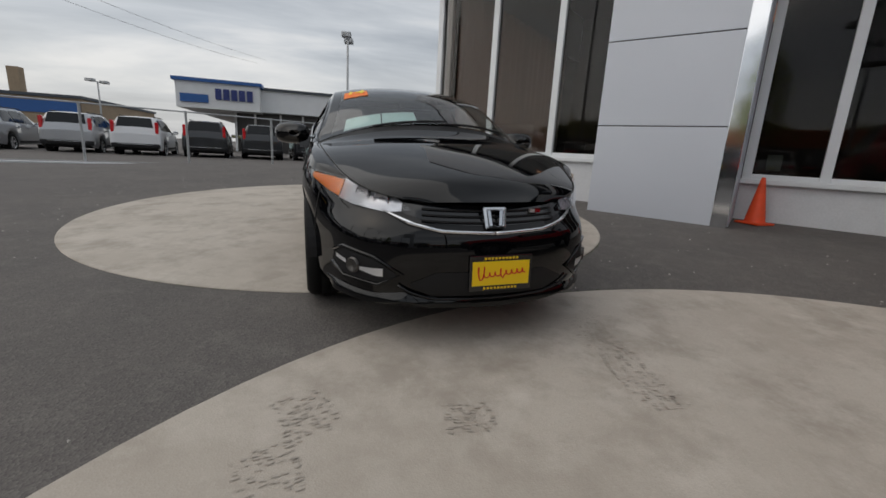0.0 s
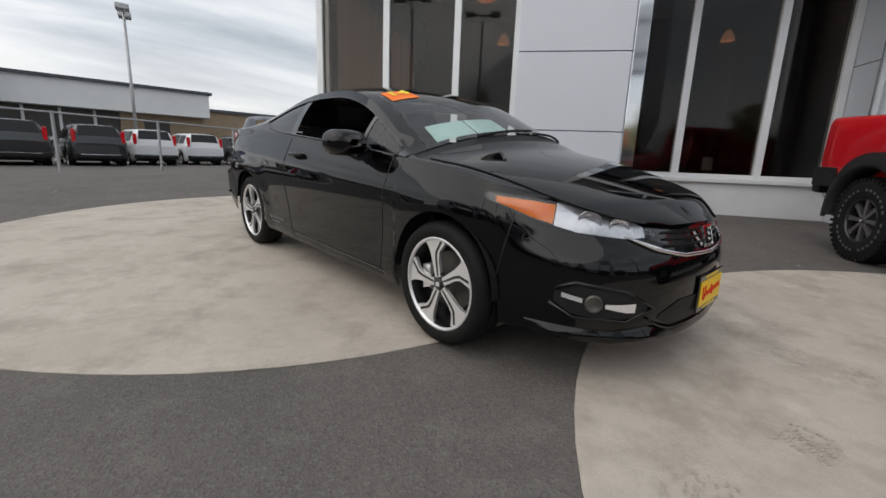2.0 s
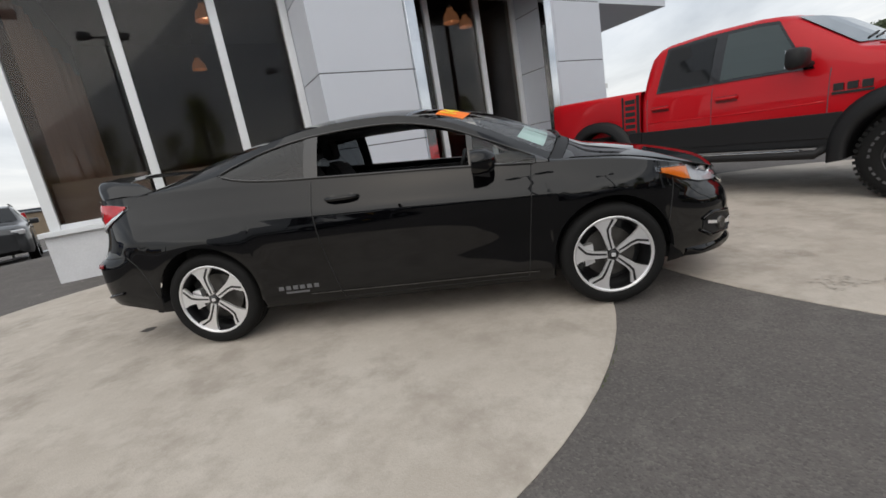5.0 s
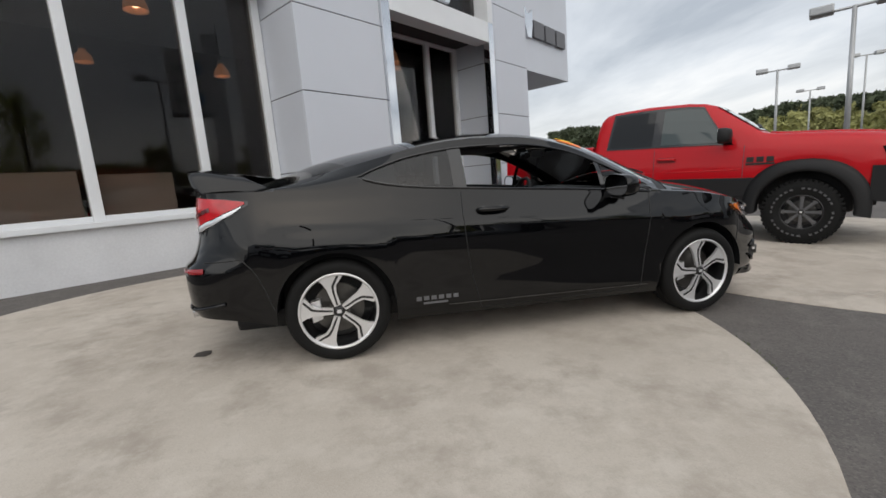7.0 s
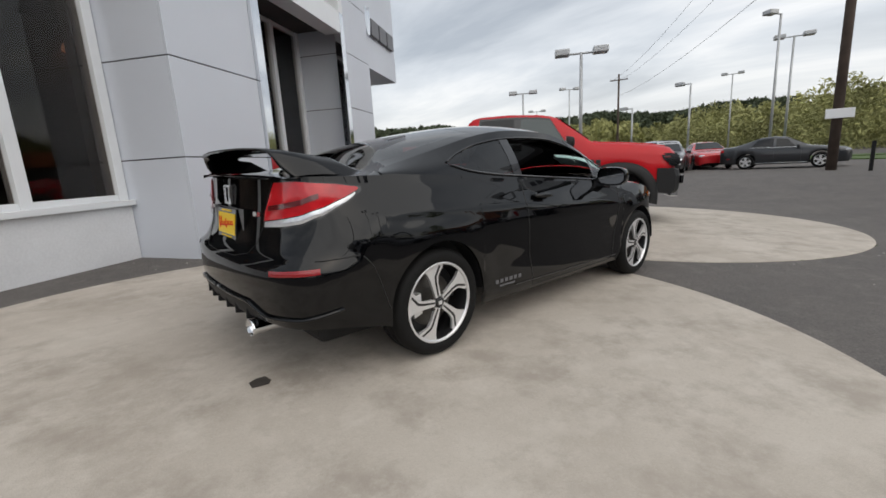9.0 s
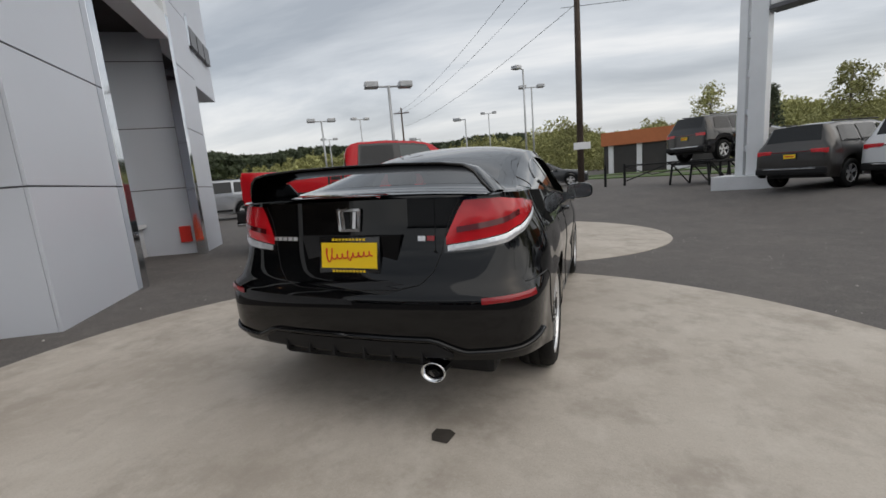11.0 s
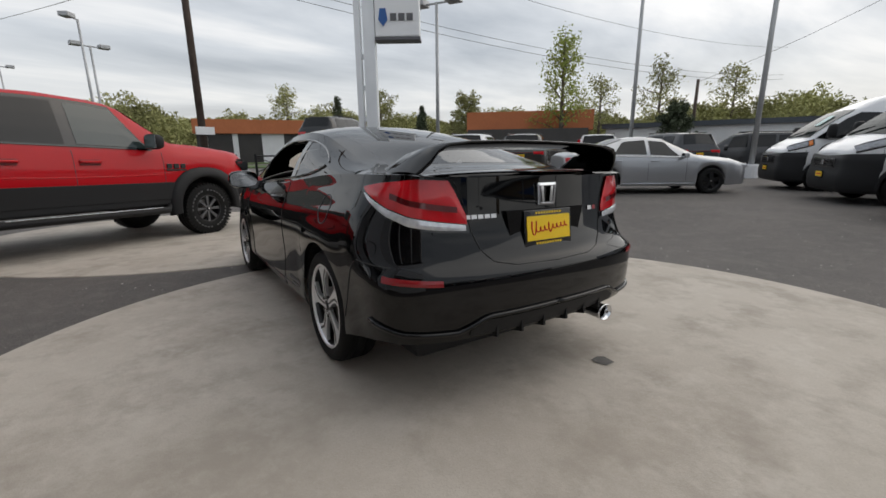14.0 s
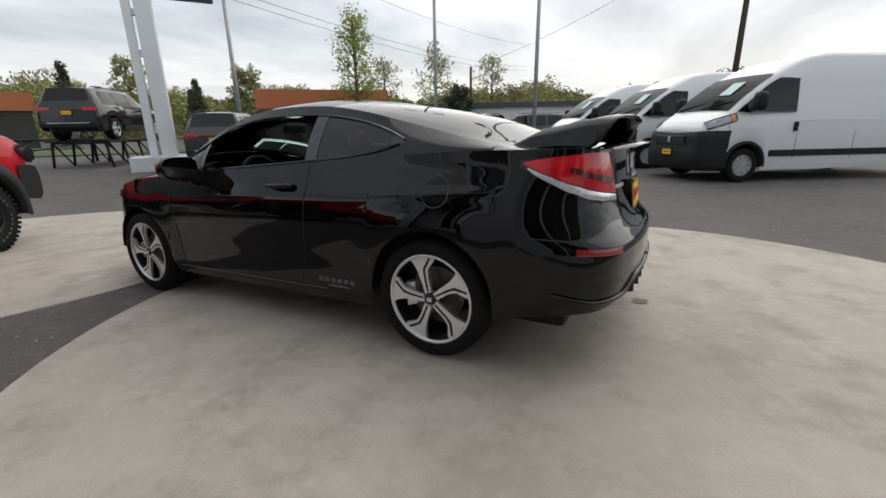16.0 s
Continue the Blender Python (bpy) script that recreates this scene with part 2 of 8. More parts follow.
M = {
    "asphalt": speckled("asphalt", (0.098, 0.090, 0.085), (0.20, 0.185, 0.17), (0.04, 0.037, 0.036), (0.135, 0.121, 0.112), 110, 0.38, 0.82, 0.4),
    "concrete": speckled("pad_concrete", (0.485, 0.437, 0.38), (0.565, 0.518, 0.46), (0.33, 0.29, 0.245), (0.385, 0.34, 0.288), 160, 0.22, 0.75, 0.15, True),
    "panel": mat("grey_panel", (0.59, 0.62, 0.68), 0.42, 0.12, vary=0.03, vscale=0.8),
    "joint": mat("panel_joint", (0.07, 0.07, 0.08), 0.8),
    "lowwall": mat("painted_low_wall", (0.66, 0.67, 0.69), 0.6, vary=0.07, vscale=2.0, grain=0.05, scale=40, bump=0.15),
    "frame": mat("white_aluminium", (0.74, 0.76, 0.78), 0.35, 0.15, vary=0.04),
    "chrome": mat("chrome", (0.75, 0.76, 0.78), 0.08, 1.0),
    "steel": mat("brushed_steel", (0.66, 0.68, 0.71), 0.07, 1.0, vary=0.05, vscale=4),
    # low base colours put the showroom's dimness and recess shade into the surfaces
    "dark": mat("dim_interior", (0.035, 0.03, 0.03), 0.8, vary=0.2),
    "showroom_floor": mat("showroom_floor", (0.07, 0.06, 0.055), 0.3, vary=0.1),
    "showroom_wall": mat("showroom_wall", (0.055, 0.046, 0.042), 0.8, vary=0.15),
    "shop_glass": glass_mat("shop_glass", (0.55, 0.53, 0.51), 1.37, 1.0),
    "paper": mat("window_paper", (0.80, 0.68, 0.62), 0.9, vary=0.1, vscale=3),
    "curtain": cloth_mat("tan_drape", (0.80, 0.58, 0.49)),
    "black_paint": mat("black_paint", (0.0016, 0.0017, 0.0022), 0.35, 0.0, coat=1.0, spec=0.0),
    "red_paint": mat("red_paint", (0.46, 0.004, 0.010), 0.4, 0.0, coat=0.45, spec=0.15),
    "white_paint": mat("white_paint", (0.74, 0.75, 0.77), 0.3, 0.0, coat=0.6),
    "silver_paint": mat("silver_paint", (0.42, 0.43, 0.45), 0.3, 0.6, coat=0.8),
    "grey_paint": mat("dark_grey_paint", (0.03, 0.032, 0.036), 0.3, 0.4, coat=0.8),
    "brown_paint": mat("brown_grey_paint", (0.035, 0.032, 0.030), 0.3, 0.4, coat=0.8),
    "plastic": mat("black_plastic", (0.010, 0.010, 0.011), 0.55, spec=0.3, grain=0.2, scale=400),
    "gloss_black": mat("gloss_black_trim", (0.006, 0.006, 0.007), 0.12, coat=0.5),
    "grey_plastic": mat("grey_bumper_plastic", (0.015, 0.0155, 0.017), 0.6, grain=0.1, scale=300, spec=0.28),
    "rubber": mat("tyre_rubber", (0.007, 0.007, 0.007), 0.7, grain=0.2, scale=120, bump=0.2, spec=0.22),
    "alloy": mat("machined_alloy", (0.78, 0.78, 0.79), 0.30, 0.65, grain=0.04, scale=200),
    "rim_dark": mat("rim_dark_paint", (0.012, 0.012, 0.013), 0.3, coat=0.4),
    "hub_metal": mat("brake_disc_metal", (0.11, 0.105, 0.10), 0.4, 0.8, vary=0.2, vscale=20),
    "car_glass": glass_mat("car_glass", (0.55, 0.58, 0.58), 1.45),
    "screen_glass": glass_mat("screen_glass", (0.80, 0.84, 0.83), 1.62),
    "dark_glass": glass_mat("privacy_glass", (0.10, 0.11, 0.115), 1.5),
    "lamp_glass": glass_mat("lamp_glass", (0.92, 0.93, 0.95), 1.45),
    # faint emission is added to the red lenses; no bulb is lit behind them
    "red_lens": mat("red_lens", (0.42, 0.006, 0.012), 0.15, coat=0.6, vary=0.35, vscale=9, emit=(0.9, 0.01, 0.02), strength=0.06),
    "red_reflector": mat("red_reflector", (0.26, 0.006, 0.010), 0.2, coat=0.5),
    "red_dark": mat("dark_red_lens", (0.10, 0.004, 0.006), 0.12, coat=0.8),
    "clear_lens": mat("clear_lens", (0.66, 0.67, 0.70), 0.15, 0.45, coat=0.7, vary=0.2, vscale=50),
    "amber": mat("amber_lens", (0.85, 0.22, 0.02), 0.15, coat=0.8),
    "lamp_bowl": mat("lamp_bowl", (0.55, 0.56, 0.60), 0.15, 0.9),
    "yellow": mat("yellow_plate", (0.90, 0.60, 0.01), 0.4),
    "red_ink": mat("red_ink", (0.60, 0.02, 0.01), 0.5),
    "black_ink": mat("black_ink", (0.01, 0.01, 0.01), 0.5),
    "orange": mat("orange_plastic", (0.85, 0.08, 0.015), 0.55, vary=0.1, vscale=6),
    "sticker_orange": mat("sticker_orange", (0.95, 0.20, 0.01), 0.5),
    "sticker_yellow": mat("sticker_yellow", (0.95, 0.75, 0.05), 0.5),
    "doc": mat("pale_paper", (0.62, 0.80, 0.78), 0.6, vary=0.05, vscale=20),
    "win_dark": mat("tinted_window", (0.006, 0.007, 0.008), 0.05, spec=0.42),
    "brown_roof": mat("brown_roof_shingle", (0.17, 0.065, 0.045), 0.85, vary=0.15, vscale=1.5, grain=0.15, scale=10),
    "decal_grey": mat("grey_decal", (0.10, 0.10, 0.105), 0.5),
    "seat": mat("black_cloth", (0.012, 0.012, 0.013), 0.9, grain=0.3, scale=200),
    "seat_red": mat("red_stitch_cloth", (0.10, 0.006, 0.008), 0.9, grain=0.2, scale=200),
    "pole": mat("galvanised_pole", (0.42, 0.43, 0.44), 0.5, 0.5, vary=0.08, vscale=2),
    "pole_dark": mat("dark_pole", (0.05, 0.048, 0.045), 0.6, vary=0.15, vscale=2),
    "wood_pole": mat("tarred_wood_pole", (0.065, 0.045, 0.035), 0.85, vary=0.25, vscale=3, grain=0.25, scale=60, bump=0.3),
    "wire": mat("cable", (0.02, 0.02, 0.022), 0.6),
    "white_wall": mat("white_cladding", (0.72, 0.73, 0.74), 0.5, vary=0.04),
    "tan_brick": mat("tan_masonry", (0.33, 0.25, 0.17), 0.85, vary=0.1, grain=0.12, scale=8),
    "orange_wall": mat("terracotta_fascia", (0.46, 0.15, 0.06), 0.75, vary=0.1, vscale=0.4, grain=0.06, scale=5),
    "dark_shop": mat("dark_shopfront", (0.045, 0.042, 0.040), 0.3, vary=0.3, vscale=0.6),
    "blue": mat("blue_sign", (0.015, 0.03, 0.16), 0.4),
    "blue_band": mat("blue_band", (0.02, 0.10, 0.32), 0.5),
    "roof_dark": mat("dark_roof_edge", (0.06, 0.07, 0.085), 0.6),
    "sign_white": mat("sign_white", (0.78, 0.79, 0.80), 0.35),
    "sign_grey": mat("sign_grey", (0.10, 0.10, 0.11), 0.4),
    "bark": mat("bark", (0.13, 0.105, 0.085), 0.9, vary=0.2, vscale=6, bump=0.4, scale=30),
    "leaf_new": cloth_mat("spring_leaf", (0.30, 0.35, 0.10)),
    "leaf_dark": mat("conifer_leaf", (0.060, 0.078, 0.042), 0.8, vary=0.35, vscale=1),
    "leaf_wood": mat("far_wood_leaf", (0.30, 0.30, 0.12), 0.85, vary=0.45, vscale=0.16),
    "grass": mat("grass", (0.06, 0.10, 0.02), 0.9, vary=0.25, vscale=2, grain=0.3, scale=30),
    "moss": mat("moss", (0.07, 0.10, 0.02), 0.9, vary=0.3, vscale=20),
    "tread": mat("tyre_mark", (0.385, 0.345, 0.30), 0.85, vary=0.25, vscale=25),
    "oil": mat("damp_patch", (0.055, 0.048, 0.042), 0.5, vary=0.3, vscale=20),
    "warm_lamp": mat("lamp_glow", (0.9, 0.6, 0.4), 0.4, emit=(1.0, 0.66, 0.42), strength=9.0),
    "brass_shade": mat("ribbed_shade", (0.55, 0.30, 0.20), 0.3, 0.4, emit=(1.0, 0.45, 0.22), strength=0.22),
    "desk": mat("desk_wood", (0.10, 0.05, 0.03), 0.5, vary=0.2),
    "screen": mat("matte_screen", (0.02, 0.02, 0.025), 0.3),
    "red_cloth": mat("red_cloth", (0.30, 0.02, 0.02), 0.8),
}

M["black_paint"].node_tree.nodes["Principled BSDF"].inputs["Coat IOR"].default_value = 1.45


# ---- building blocks ----
def part(name, bm, material, parent=None, label="", smooth=False, m=None):
    me = bpy.data.meshes.new(name)
    if smooth:
        for f in bm.faces:
            f.smooth = True
    bm.to_mesh(me)
    bm.free()
    for one in material if isinstance(material, (list, tuple)) else [material]:
        me.materials.append(M[one] if isinstance(one, str) else one)
    ob = new(name, me)
    if parent:
        ob.parent = parent
    if m is not None:
        ob.matrix_basis = m
    return tagged(ob, label)


def thing(name, label, category, m=None, group=""):
    ob = new(name)
    ob.empty_display_size = 0.2
    ob.matrix_basis = m if m is not None else Matrix()
    return tagged(ob, label, category, group)


def box(bm, a, b, bevel=0.0):
    vs = [bm.verts.new((x, y, z)) for x in (a[0], b[0]) for y in (a[1], b[1]) for z in (a[2], b[2])]
    fs = [bm.faces.new([vs[i] for i in q]) for q in ((0, 1, 3, 2), (4, 6, 7, 5), (0, 4, 5, 1), (2, 3, 7, 6), (0, 2, 6, 4), (1, 5, 7, 3))]
    if (b[0] - a[0]) * (b[1] - a[1]) * (b[2] - a[2]) < 0:
        bmesh.ops.reverse_faces(bm, faces=fs)
    if bevel:
        es = list({e for f in fs for e in f.edges})
        bmesh.ops.bevel(bm, geom=es, offset=bevel, segments=2, affect="EDGES", profile=0.6)
    return bm


def boxed(a, b, bevel=0.0):
    return box(bmesh.new(), a, b, bevel)


def tube(bm, points, radii, n=10, cap=True):
    """A round bar along points, with one radius or one a point."""
    points = [Vector(p) for p in points]
    radii = radii if isinstance(radii, (list, tuple)) else [radii] * len(points)
    rings = []
    side = None
    for i, (p, r) in enumerate(zip(points, radii)):
        d = (points[min(i + 1, len(points) - 1)] - points[max(i - 1, 0)]).normalized()
        if side is None:
            side = d.orthogonal().normalized()
        side = (side - d * side.dot(d)).normalized()
        up = d.cross(side)
        rings.append([bm.verts.new(p + r * (math.cos(a) * side + math.sin(a) * up)) for a in [2 * math.pi * k / n for k in range(n)]])
    for ra, rb in zip(rings, rings[1:]):
        for k in range(n):
            bm.faces.new((ra[k], ra[(k + 1) % n], rb[(k + 1) % n], rb[k]))
    if cap:
        bm.faces.new(rings[0][::-1]), bm.faces.new(rings[-1])
    return bm


def spun(bm, profile, n=32, axis="y", centre=(0, 0, 0), close=False):
    """A profile of (radius, along) turned round an axis through centre."""
    rings = []
    for r, h in profile:
        ring = []
        for k in range(n):
            a = 2 * math.pi * k / n
            c, s = r * math.cos(a), r * math.sin(a)
            p = (c, h, s) if axis == "y" else (c, s, h)
            ring.append(bm.verts.new((p[0] + centre[0], p[1] + centre[1], p[2] + centre[2])))
        rings.append(ring)
    pairs = list(zip(rings, rings[1:])) + ([(rings[-1], rings[0])] if close else [])
    for ra, rb in pairs:
        for k in range(n):
            q = (ra[k], ra[(k + 1) % n], rb[(k + 1) % n], rb[k])
            bm.faces.new(q if axis == "y" else q[::-1])
    return bm


def prism(bm, outline, a, b, axis="y"):
    """A closed outline of (p, q) pushed from a to b along an axis."""
    def at(p, q, h):
        return {"y": (p, h, q), "x": (h, p, q), "z": (p, q, h)}[axis]
    lo = [bm.verts.new(at(p, q, a)) for p, q in outline]
    hi = [bm.verts.new(at(p, q, b)) for p, q in outline]
    n = len(outline)
    bm.faces.new(lo), bm.faces.new(hi[::-1])
    for k in range(n):
        bm.faces.new((lo[k], hi[k], hi[(k + 1) % n], lo[(k + 1) % n]))
    bmesh.ops.recalc_face_normals(bm, faces=bm.faces[:])
    return bm


def grid(bm, rows, close=False):
    """A sheet through rows of points."""
    vs = [[bm.verts.new(p) for p in row] for row in rows]
    for ra, rb in zip(vs, vs[1:]):
        k = len(ra)
        for i in range(k if close else k - 1):
            bm.faces.new((ra[i], ra[(i + 1) % k], rb[(i + 1) % k], rb[i]))
    return bm


def smoothstep(a, b, x):
    t = min(1.0, max(0.0, (x - a) / (b - a)))
    return t * t * (3 - 2 * t)


def curve(knots, x):
    """A smooth curve through (x, value) knots."""
    if x <= knots[0][0]:
        return knots[0][1]
    for i in range(len(knots) - 1):
        (x0, y0), (x1, y1) = knots[i], knots[i + 1]
        if x <= x1:
            xa, ya = knots[i - 1] if i else (x0 - (x1 - x0), y0 - (y1 - y0))
            xb, yb = knots[i + 2] if i + 2 < len(knots) else (x1 + (x1 - x0), y1 + (y1 - y0))
            m0, m1 = (y1 - ya) / (x1 - xa) * (x1 - x0), (yb - y0) / (xb - x0) * (x1 - x0)
            t = (x - x0) / (x1 - x0)
            return (2 * t**3 - 3 * t * t + 1) * y0 + (t**3 - 2 * t * t + t) * m0 + (-2 * t**3 + 3 * t * t) * y1 + (t**3 - t * t) * m1
    return knots[-1][1]


def words(text, size, material, parent, m, name="lettering", extrude=0.002, shear=0.0, bold=0.0, squeeze=1.0):
    """Lettering as a mesh, centred on its pose, in its xy plane."""
    cu = bpy.data.curves.new(name, "FONT")
    cu.body, cu.size, cu.extrude, cu.shear, cu.offset = text, size, extrude, shear, bold
    cu.align_x, cu.align_y = "CENTER", "CENTER"
    cu.resolution_u = 3
    tmp = bpy.data.objects.new(name, cu)
    scene.collection.objects.link(tmp)
    me = bpy.data.meshes.new_from_object(tmp.evaluated_get(bpy.context.evaluated_depsgraph_get()))
    bpy.data.objects.remove(tmp)
    me.materials.clear()
    me.materials.append(M[material] if isinstance(material, str) else material)
    ob = new(name, me)
    ob.parent = parent
    ob.matrix_basis = m @ Matrix.Diagonal((squeeze, 1, 1, 1))
    return ob


# ---- ground ----
def ground_z(x, y):
    """The lot falls gently along the display car and levels out farther off."""
    r = math.hypot(x, y)
    near = (-0.030 * x + 0.024 * y) * (1 - smoothstep(7.5, 17, r)) + 0.06 * smoothstep(8, 18, r)
    level = smoothstep(-4.5, -7.5, y)
    return near * (1 - level) + 0.05 * level


def lie(x, y, rz=0.0):
    """A pose on the ground there, leaning with it."""
    e = 0.6
    n = Vector((-(ground_z(x + e, y) - ground_z(x - e, y)) / (2 * e), -(ground_z(x, y + e) - ground_z(x, y - e)) / (2 * e), 1)).normalized()
    tilt = Vector((0, 0, 1)).rotation_difference(n).to_matrix().to_4x4()
    return Matrix.Translation((x, y, ground_z(x, y))) @ tilt @ pose(0, 0, 0, 0, 0, rz)


def make_ground():
    bm = bmesh.new()
    ring = [0, 0.8, 1.6, 2.4, 3.2, 4, 5, 6, 7, 8, 9, 10, 11, 12, 13, 14, 15, 16, 17, 19, 22, 30, 50, 90, 200, 500, 1500]
    n = 72
    rows = [[(r * math.cos(2 * math.pi * k / n), r * math.sin(2 * math.pi * k / n), ground_z(r * math.cos(2 * math.pi * k / n), r * math.sin(2 * math.pi * k / n))) for k in range(n)] for r in ring[1:]]
    grid(bm, rows, close=True)
    c = bm.verts.new((0, 0, 0))
    bm.verts.ensure_lookup_table()
    for k in range(n):
        bm.faces.new((c, bm.verts[k], bm.verts[(k + 1) % n]))
    bmesh.ops.recalc_face_normals(bm, faces=bm.faces[:])
    tagged(part("ground", bm, "asphalt", smooth=True), "worn dark grey asphalt car lot with pale aggregate specks", "ground", kind="structure")


def make_pad(cx, cy, r, label):
    bm = bmesh.new()
    n = 96
    rings = []
    for rr, dz in ((0.0, 0.012), (r * 0.33, 0.012), (r * 0.66, 0.012), (r - 0.012, 0.012), (r, 0.004), (r, -0.05)):
        if rr == 0:
            continue
        rings.append([(cx + rr * math.cos(2 * math.pi * k / n), cy + rr * math.sin(2 * math.pi * k / n), ground_z(cx + rr * math.cos(2 * math.pi * k / n), cy + rr * math.sin(2 * math.pi * k / n)) + dz) for k in range(n)])
    grid(bm, rings, close=True)
    c = bm.verts.new((cx, cy, ground_z(cx, cy) + 0.012))
    bm.verts.ensure_lookup_table()
    for k in range(n):
        bm.faces.new((c, bm.verts[k], bm.verts[(k + 1) % n]))
    bmesh.ops.recalc_face_normals(bm, faces=bm.faces[:])
    ob = part("pavement_pad", bm, "concrete")
    return tagged(ob, label, "pavement", kind="structure")


make_ground()
PAD_A = make_pad(-1.69, -0.19, 3.06, "round pale concrete display pad under the black coupe")
PAD_B = make_pad(4.90, 0.86, 3.26, "round pale concrete display pad under the red pickup")

# ---- the dealership building: local x along the front, y into the building ----
BLD = pose(-0.225, 4.33, 0.05, 0, 0, 36)


def structure(name, bm, material, label, category="wall", m=BLD, smooth=False):
    return tagged(part(name, bm, material, None, "", smooth, m), label, category, kind="structure")


def cladding(name, x0, x1, y0, y1, label):
    """A panelled pier: dark core and thin grey sheets with open joints."""
    seams = [-0.1, 1.35, 2.51, 3.72, 4.94, 6.40]
    core = structure(name, boxed((x0 + 0.012, y0 + 0.012, -0.3), (x1 - 0.012, y1, 6.4)), "joint", label)
    for a, b in zip(seams, seams[1:]):
        part("panel", boxed((x0, y0, a + 0.008), (x1, y0 + 0.03, b - 0.008), 0.004), "panel", core)
        part("panel", boxed((x0, y0 + 0.034, a + 0.008), (x0 + 0.03, y1 - 0.02, b - 0.008), 0.004), "panel", core)
        part("panel", boxed((x1 - 0.03, y0 + 0.034, a + 0.008), (x1, y1 - 0.02, b - 0.008), 0.004), "panel", core)
    return core


def glazing(name, xs, y, z0, z1, label, transoms=()):
    """A shop window: frame members and one pane a bay."""
    win = tagged(thing(name, label, "window", BLD), kind="structure")
    for x in xs:
        part("mullion", boxed((x - 0.06, y - 0.06, z0), (x + 0.06, y + 0.08, z1), 0.006), "frame", win)
    for a, b in zip(xs, xs[1:]):
        for z in (z0, z1 - 0.07, *transoms):
            part("rail", boxed((a + 0.062, y - 0.045, z), (b - 0.062, y + 0.06, z + 0.07), 0.005), "frame", win)
        zs = [z0, *transoms, z1]
        for za, zb in zip(zs, zs[1:]):
            pane = part("pane", boxed((a + 0.055, y, za + 0.06), (b - 0.055, y + 0.012, zb)), "shop_glass", win)
            pane.visible_shadow = False
    return win


def make_building():
    cladding("wall_pier_west", -1.70, -0.04, 0.0, 1.3, "grey metal panel pier with dark joints beside the entrance")
    structure("trim_pier_edge", boxed((3.37, 0.0, -0.3), (3.496, 0.10, 6.4), 0.004), "panel", "grey metal edge strip of the pier beside the entrance", "trim")
    cladding("wall_pier_east", 3.50, 4.95, 0.0, 1.5, "grey metal panel pier with dark joints")
    # low walls and sills
    structure("wall_low_west", boxed((-5.64, 0.91, -0.4), (-1.705, 1.33, 0.80), 0.01), "lowwall", "low white painted wall under shop windows")
    structure("trim_sill_west", boxed((-5.68, 0.83, 0.80), (-1.705, 1.33, 0.87), 0.008), "frame", "pale aluminium window sill", "trim")
    structure("wall_low_entrance", boxed((0.165, 1.06, -0.4), (3.496, 1.33, 0.63), 0.01), "lowwall", "low white painted wall under entrance windows")
    structure("trim_sill_entrance", boxed((0.165, 0.98, 0.63), (3.496, 1.33, 0.70), 0.008), "frame", "pale aluminium window sill", "trim")
    glazing("window_1", (-5.50, -4.17, -2.84, -1.77), 0.99, 0.87, 4.22, "tall dark shop windows with white aluminium mullions")
    glazing("window_2", (0.23, 1.12, 2.42, 3.43), 1.20, 0.70, 4.22, "tall dark entrance windows with white aluminium mullions")
    structure("wall_header_west", boxed((-5.68, 0.72, 4.22), (-1.705, 1.4, 6.4), 0.01), "panel", "grey panel fascia above shop windows")
    structure("trim_header_west", boxed((-5.72, 0.57, 4.10), (-1.705, 0.718, 4.34), 0.01), "frame", "pale metal strip above shop windows", "trim")
    # bright metal portal: slim front frame, grey returns behind it
    por = structure("trim_portal", boxed((-0.036, -0.06, -0.3), (0.155, 0.10, 4.45), 0.006), "steel", "polished metal portal frame round the entrance", "trim")
    part("jamb", boxed((3.175, -0.06, -0.3), (3.366, 0.10, 4.45), 0.006), "steel", por)
    part("beam", boxed((0.159, -0.06, 4.02), (3.171, 0.30, 4.45), 0.006), "frame", por)
    part("upper_jamb", boxed((-0.036, -0.06, 4.454), (0.155, 0.3, 6.4), 0.006), "frame", por)
    part("upper_jamb", boxed((3.175, -0.06, 4.454), (3.366, 0.3, 6.4), 0.006), "frame", por)
    for k, (x0, x1) in enumerate(((-0.036, 0.15),)):
        ret = structure("wall_return_%d" % (k + 1), boxed((x0, 0.104, -0.3), (x1, 1.30, 4.10)), "joint", "grey panelled return wall beside the recessed entrance")
        xa, xb = 0.152, 0.164
        for a, b in ((-0.1, 1.35), (1.35, 2.51), (2.51, 4.015)):
            part("panel", boxed((xa, 0.11, a + 0.008), (xb, 1.05, b - 0.008), 0.003), "panel", ret)
    structure("ceiling_recess", boxed((0.166, 0.31, 4.23), (3.496, 1.30, 4.40)), "dark", "soffit over the recessed entrance, darkened for its shade", "ceiling")
    hose = thing("hose_box", "small red metal box fixed low on the grey entrance wall", "box", BLD)
    part("body", boxed((3.415, 0.22, 0.28), (3.496, 0.42, 0.60), 0.012), "red_ink", hose)
    structure("window_3", boxed((0.160, 0.30, 4.455), (3.170, 0.32, 6.4)), "shop_glass", "dark glass above the entrance beam", "window")
    structure("wall_upper", boxed((0.160, 0.45, 4.46), (3.170, 0.6, 6.4)), "dark", "wall behind the upper glass, darkened for the shaded recess")
    em = tagged(thing("portal_emblem", "chrome V-shaped emblem above the entrance beam", "emblem", BLD), "")
    for sx in (-1, 1):
        bm = bmesh.new()
        prism(bm, [(1.66 + sx * 0.0, 4.50), (1.66 + sx * 0.14, 4.50), (1.66 + sx * 0.70, 5.55), (1.66 + sx * 0.55, 5.55)], -0.08, -0.02)
        part("bar", bm, "chrome", em)
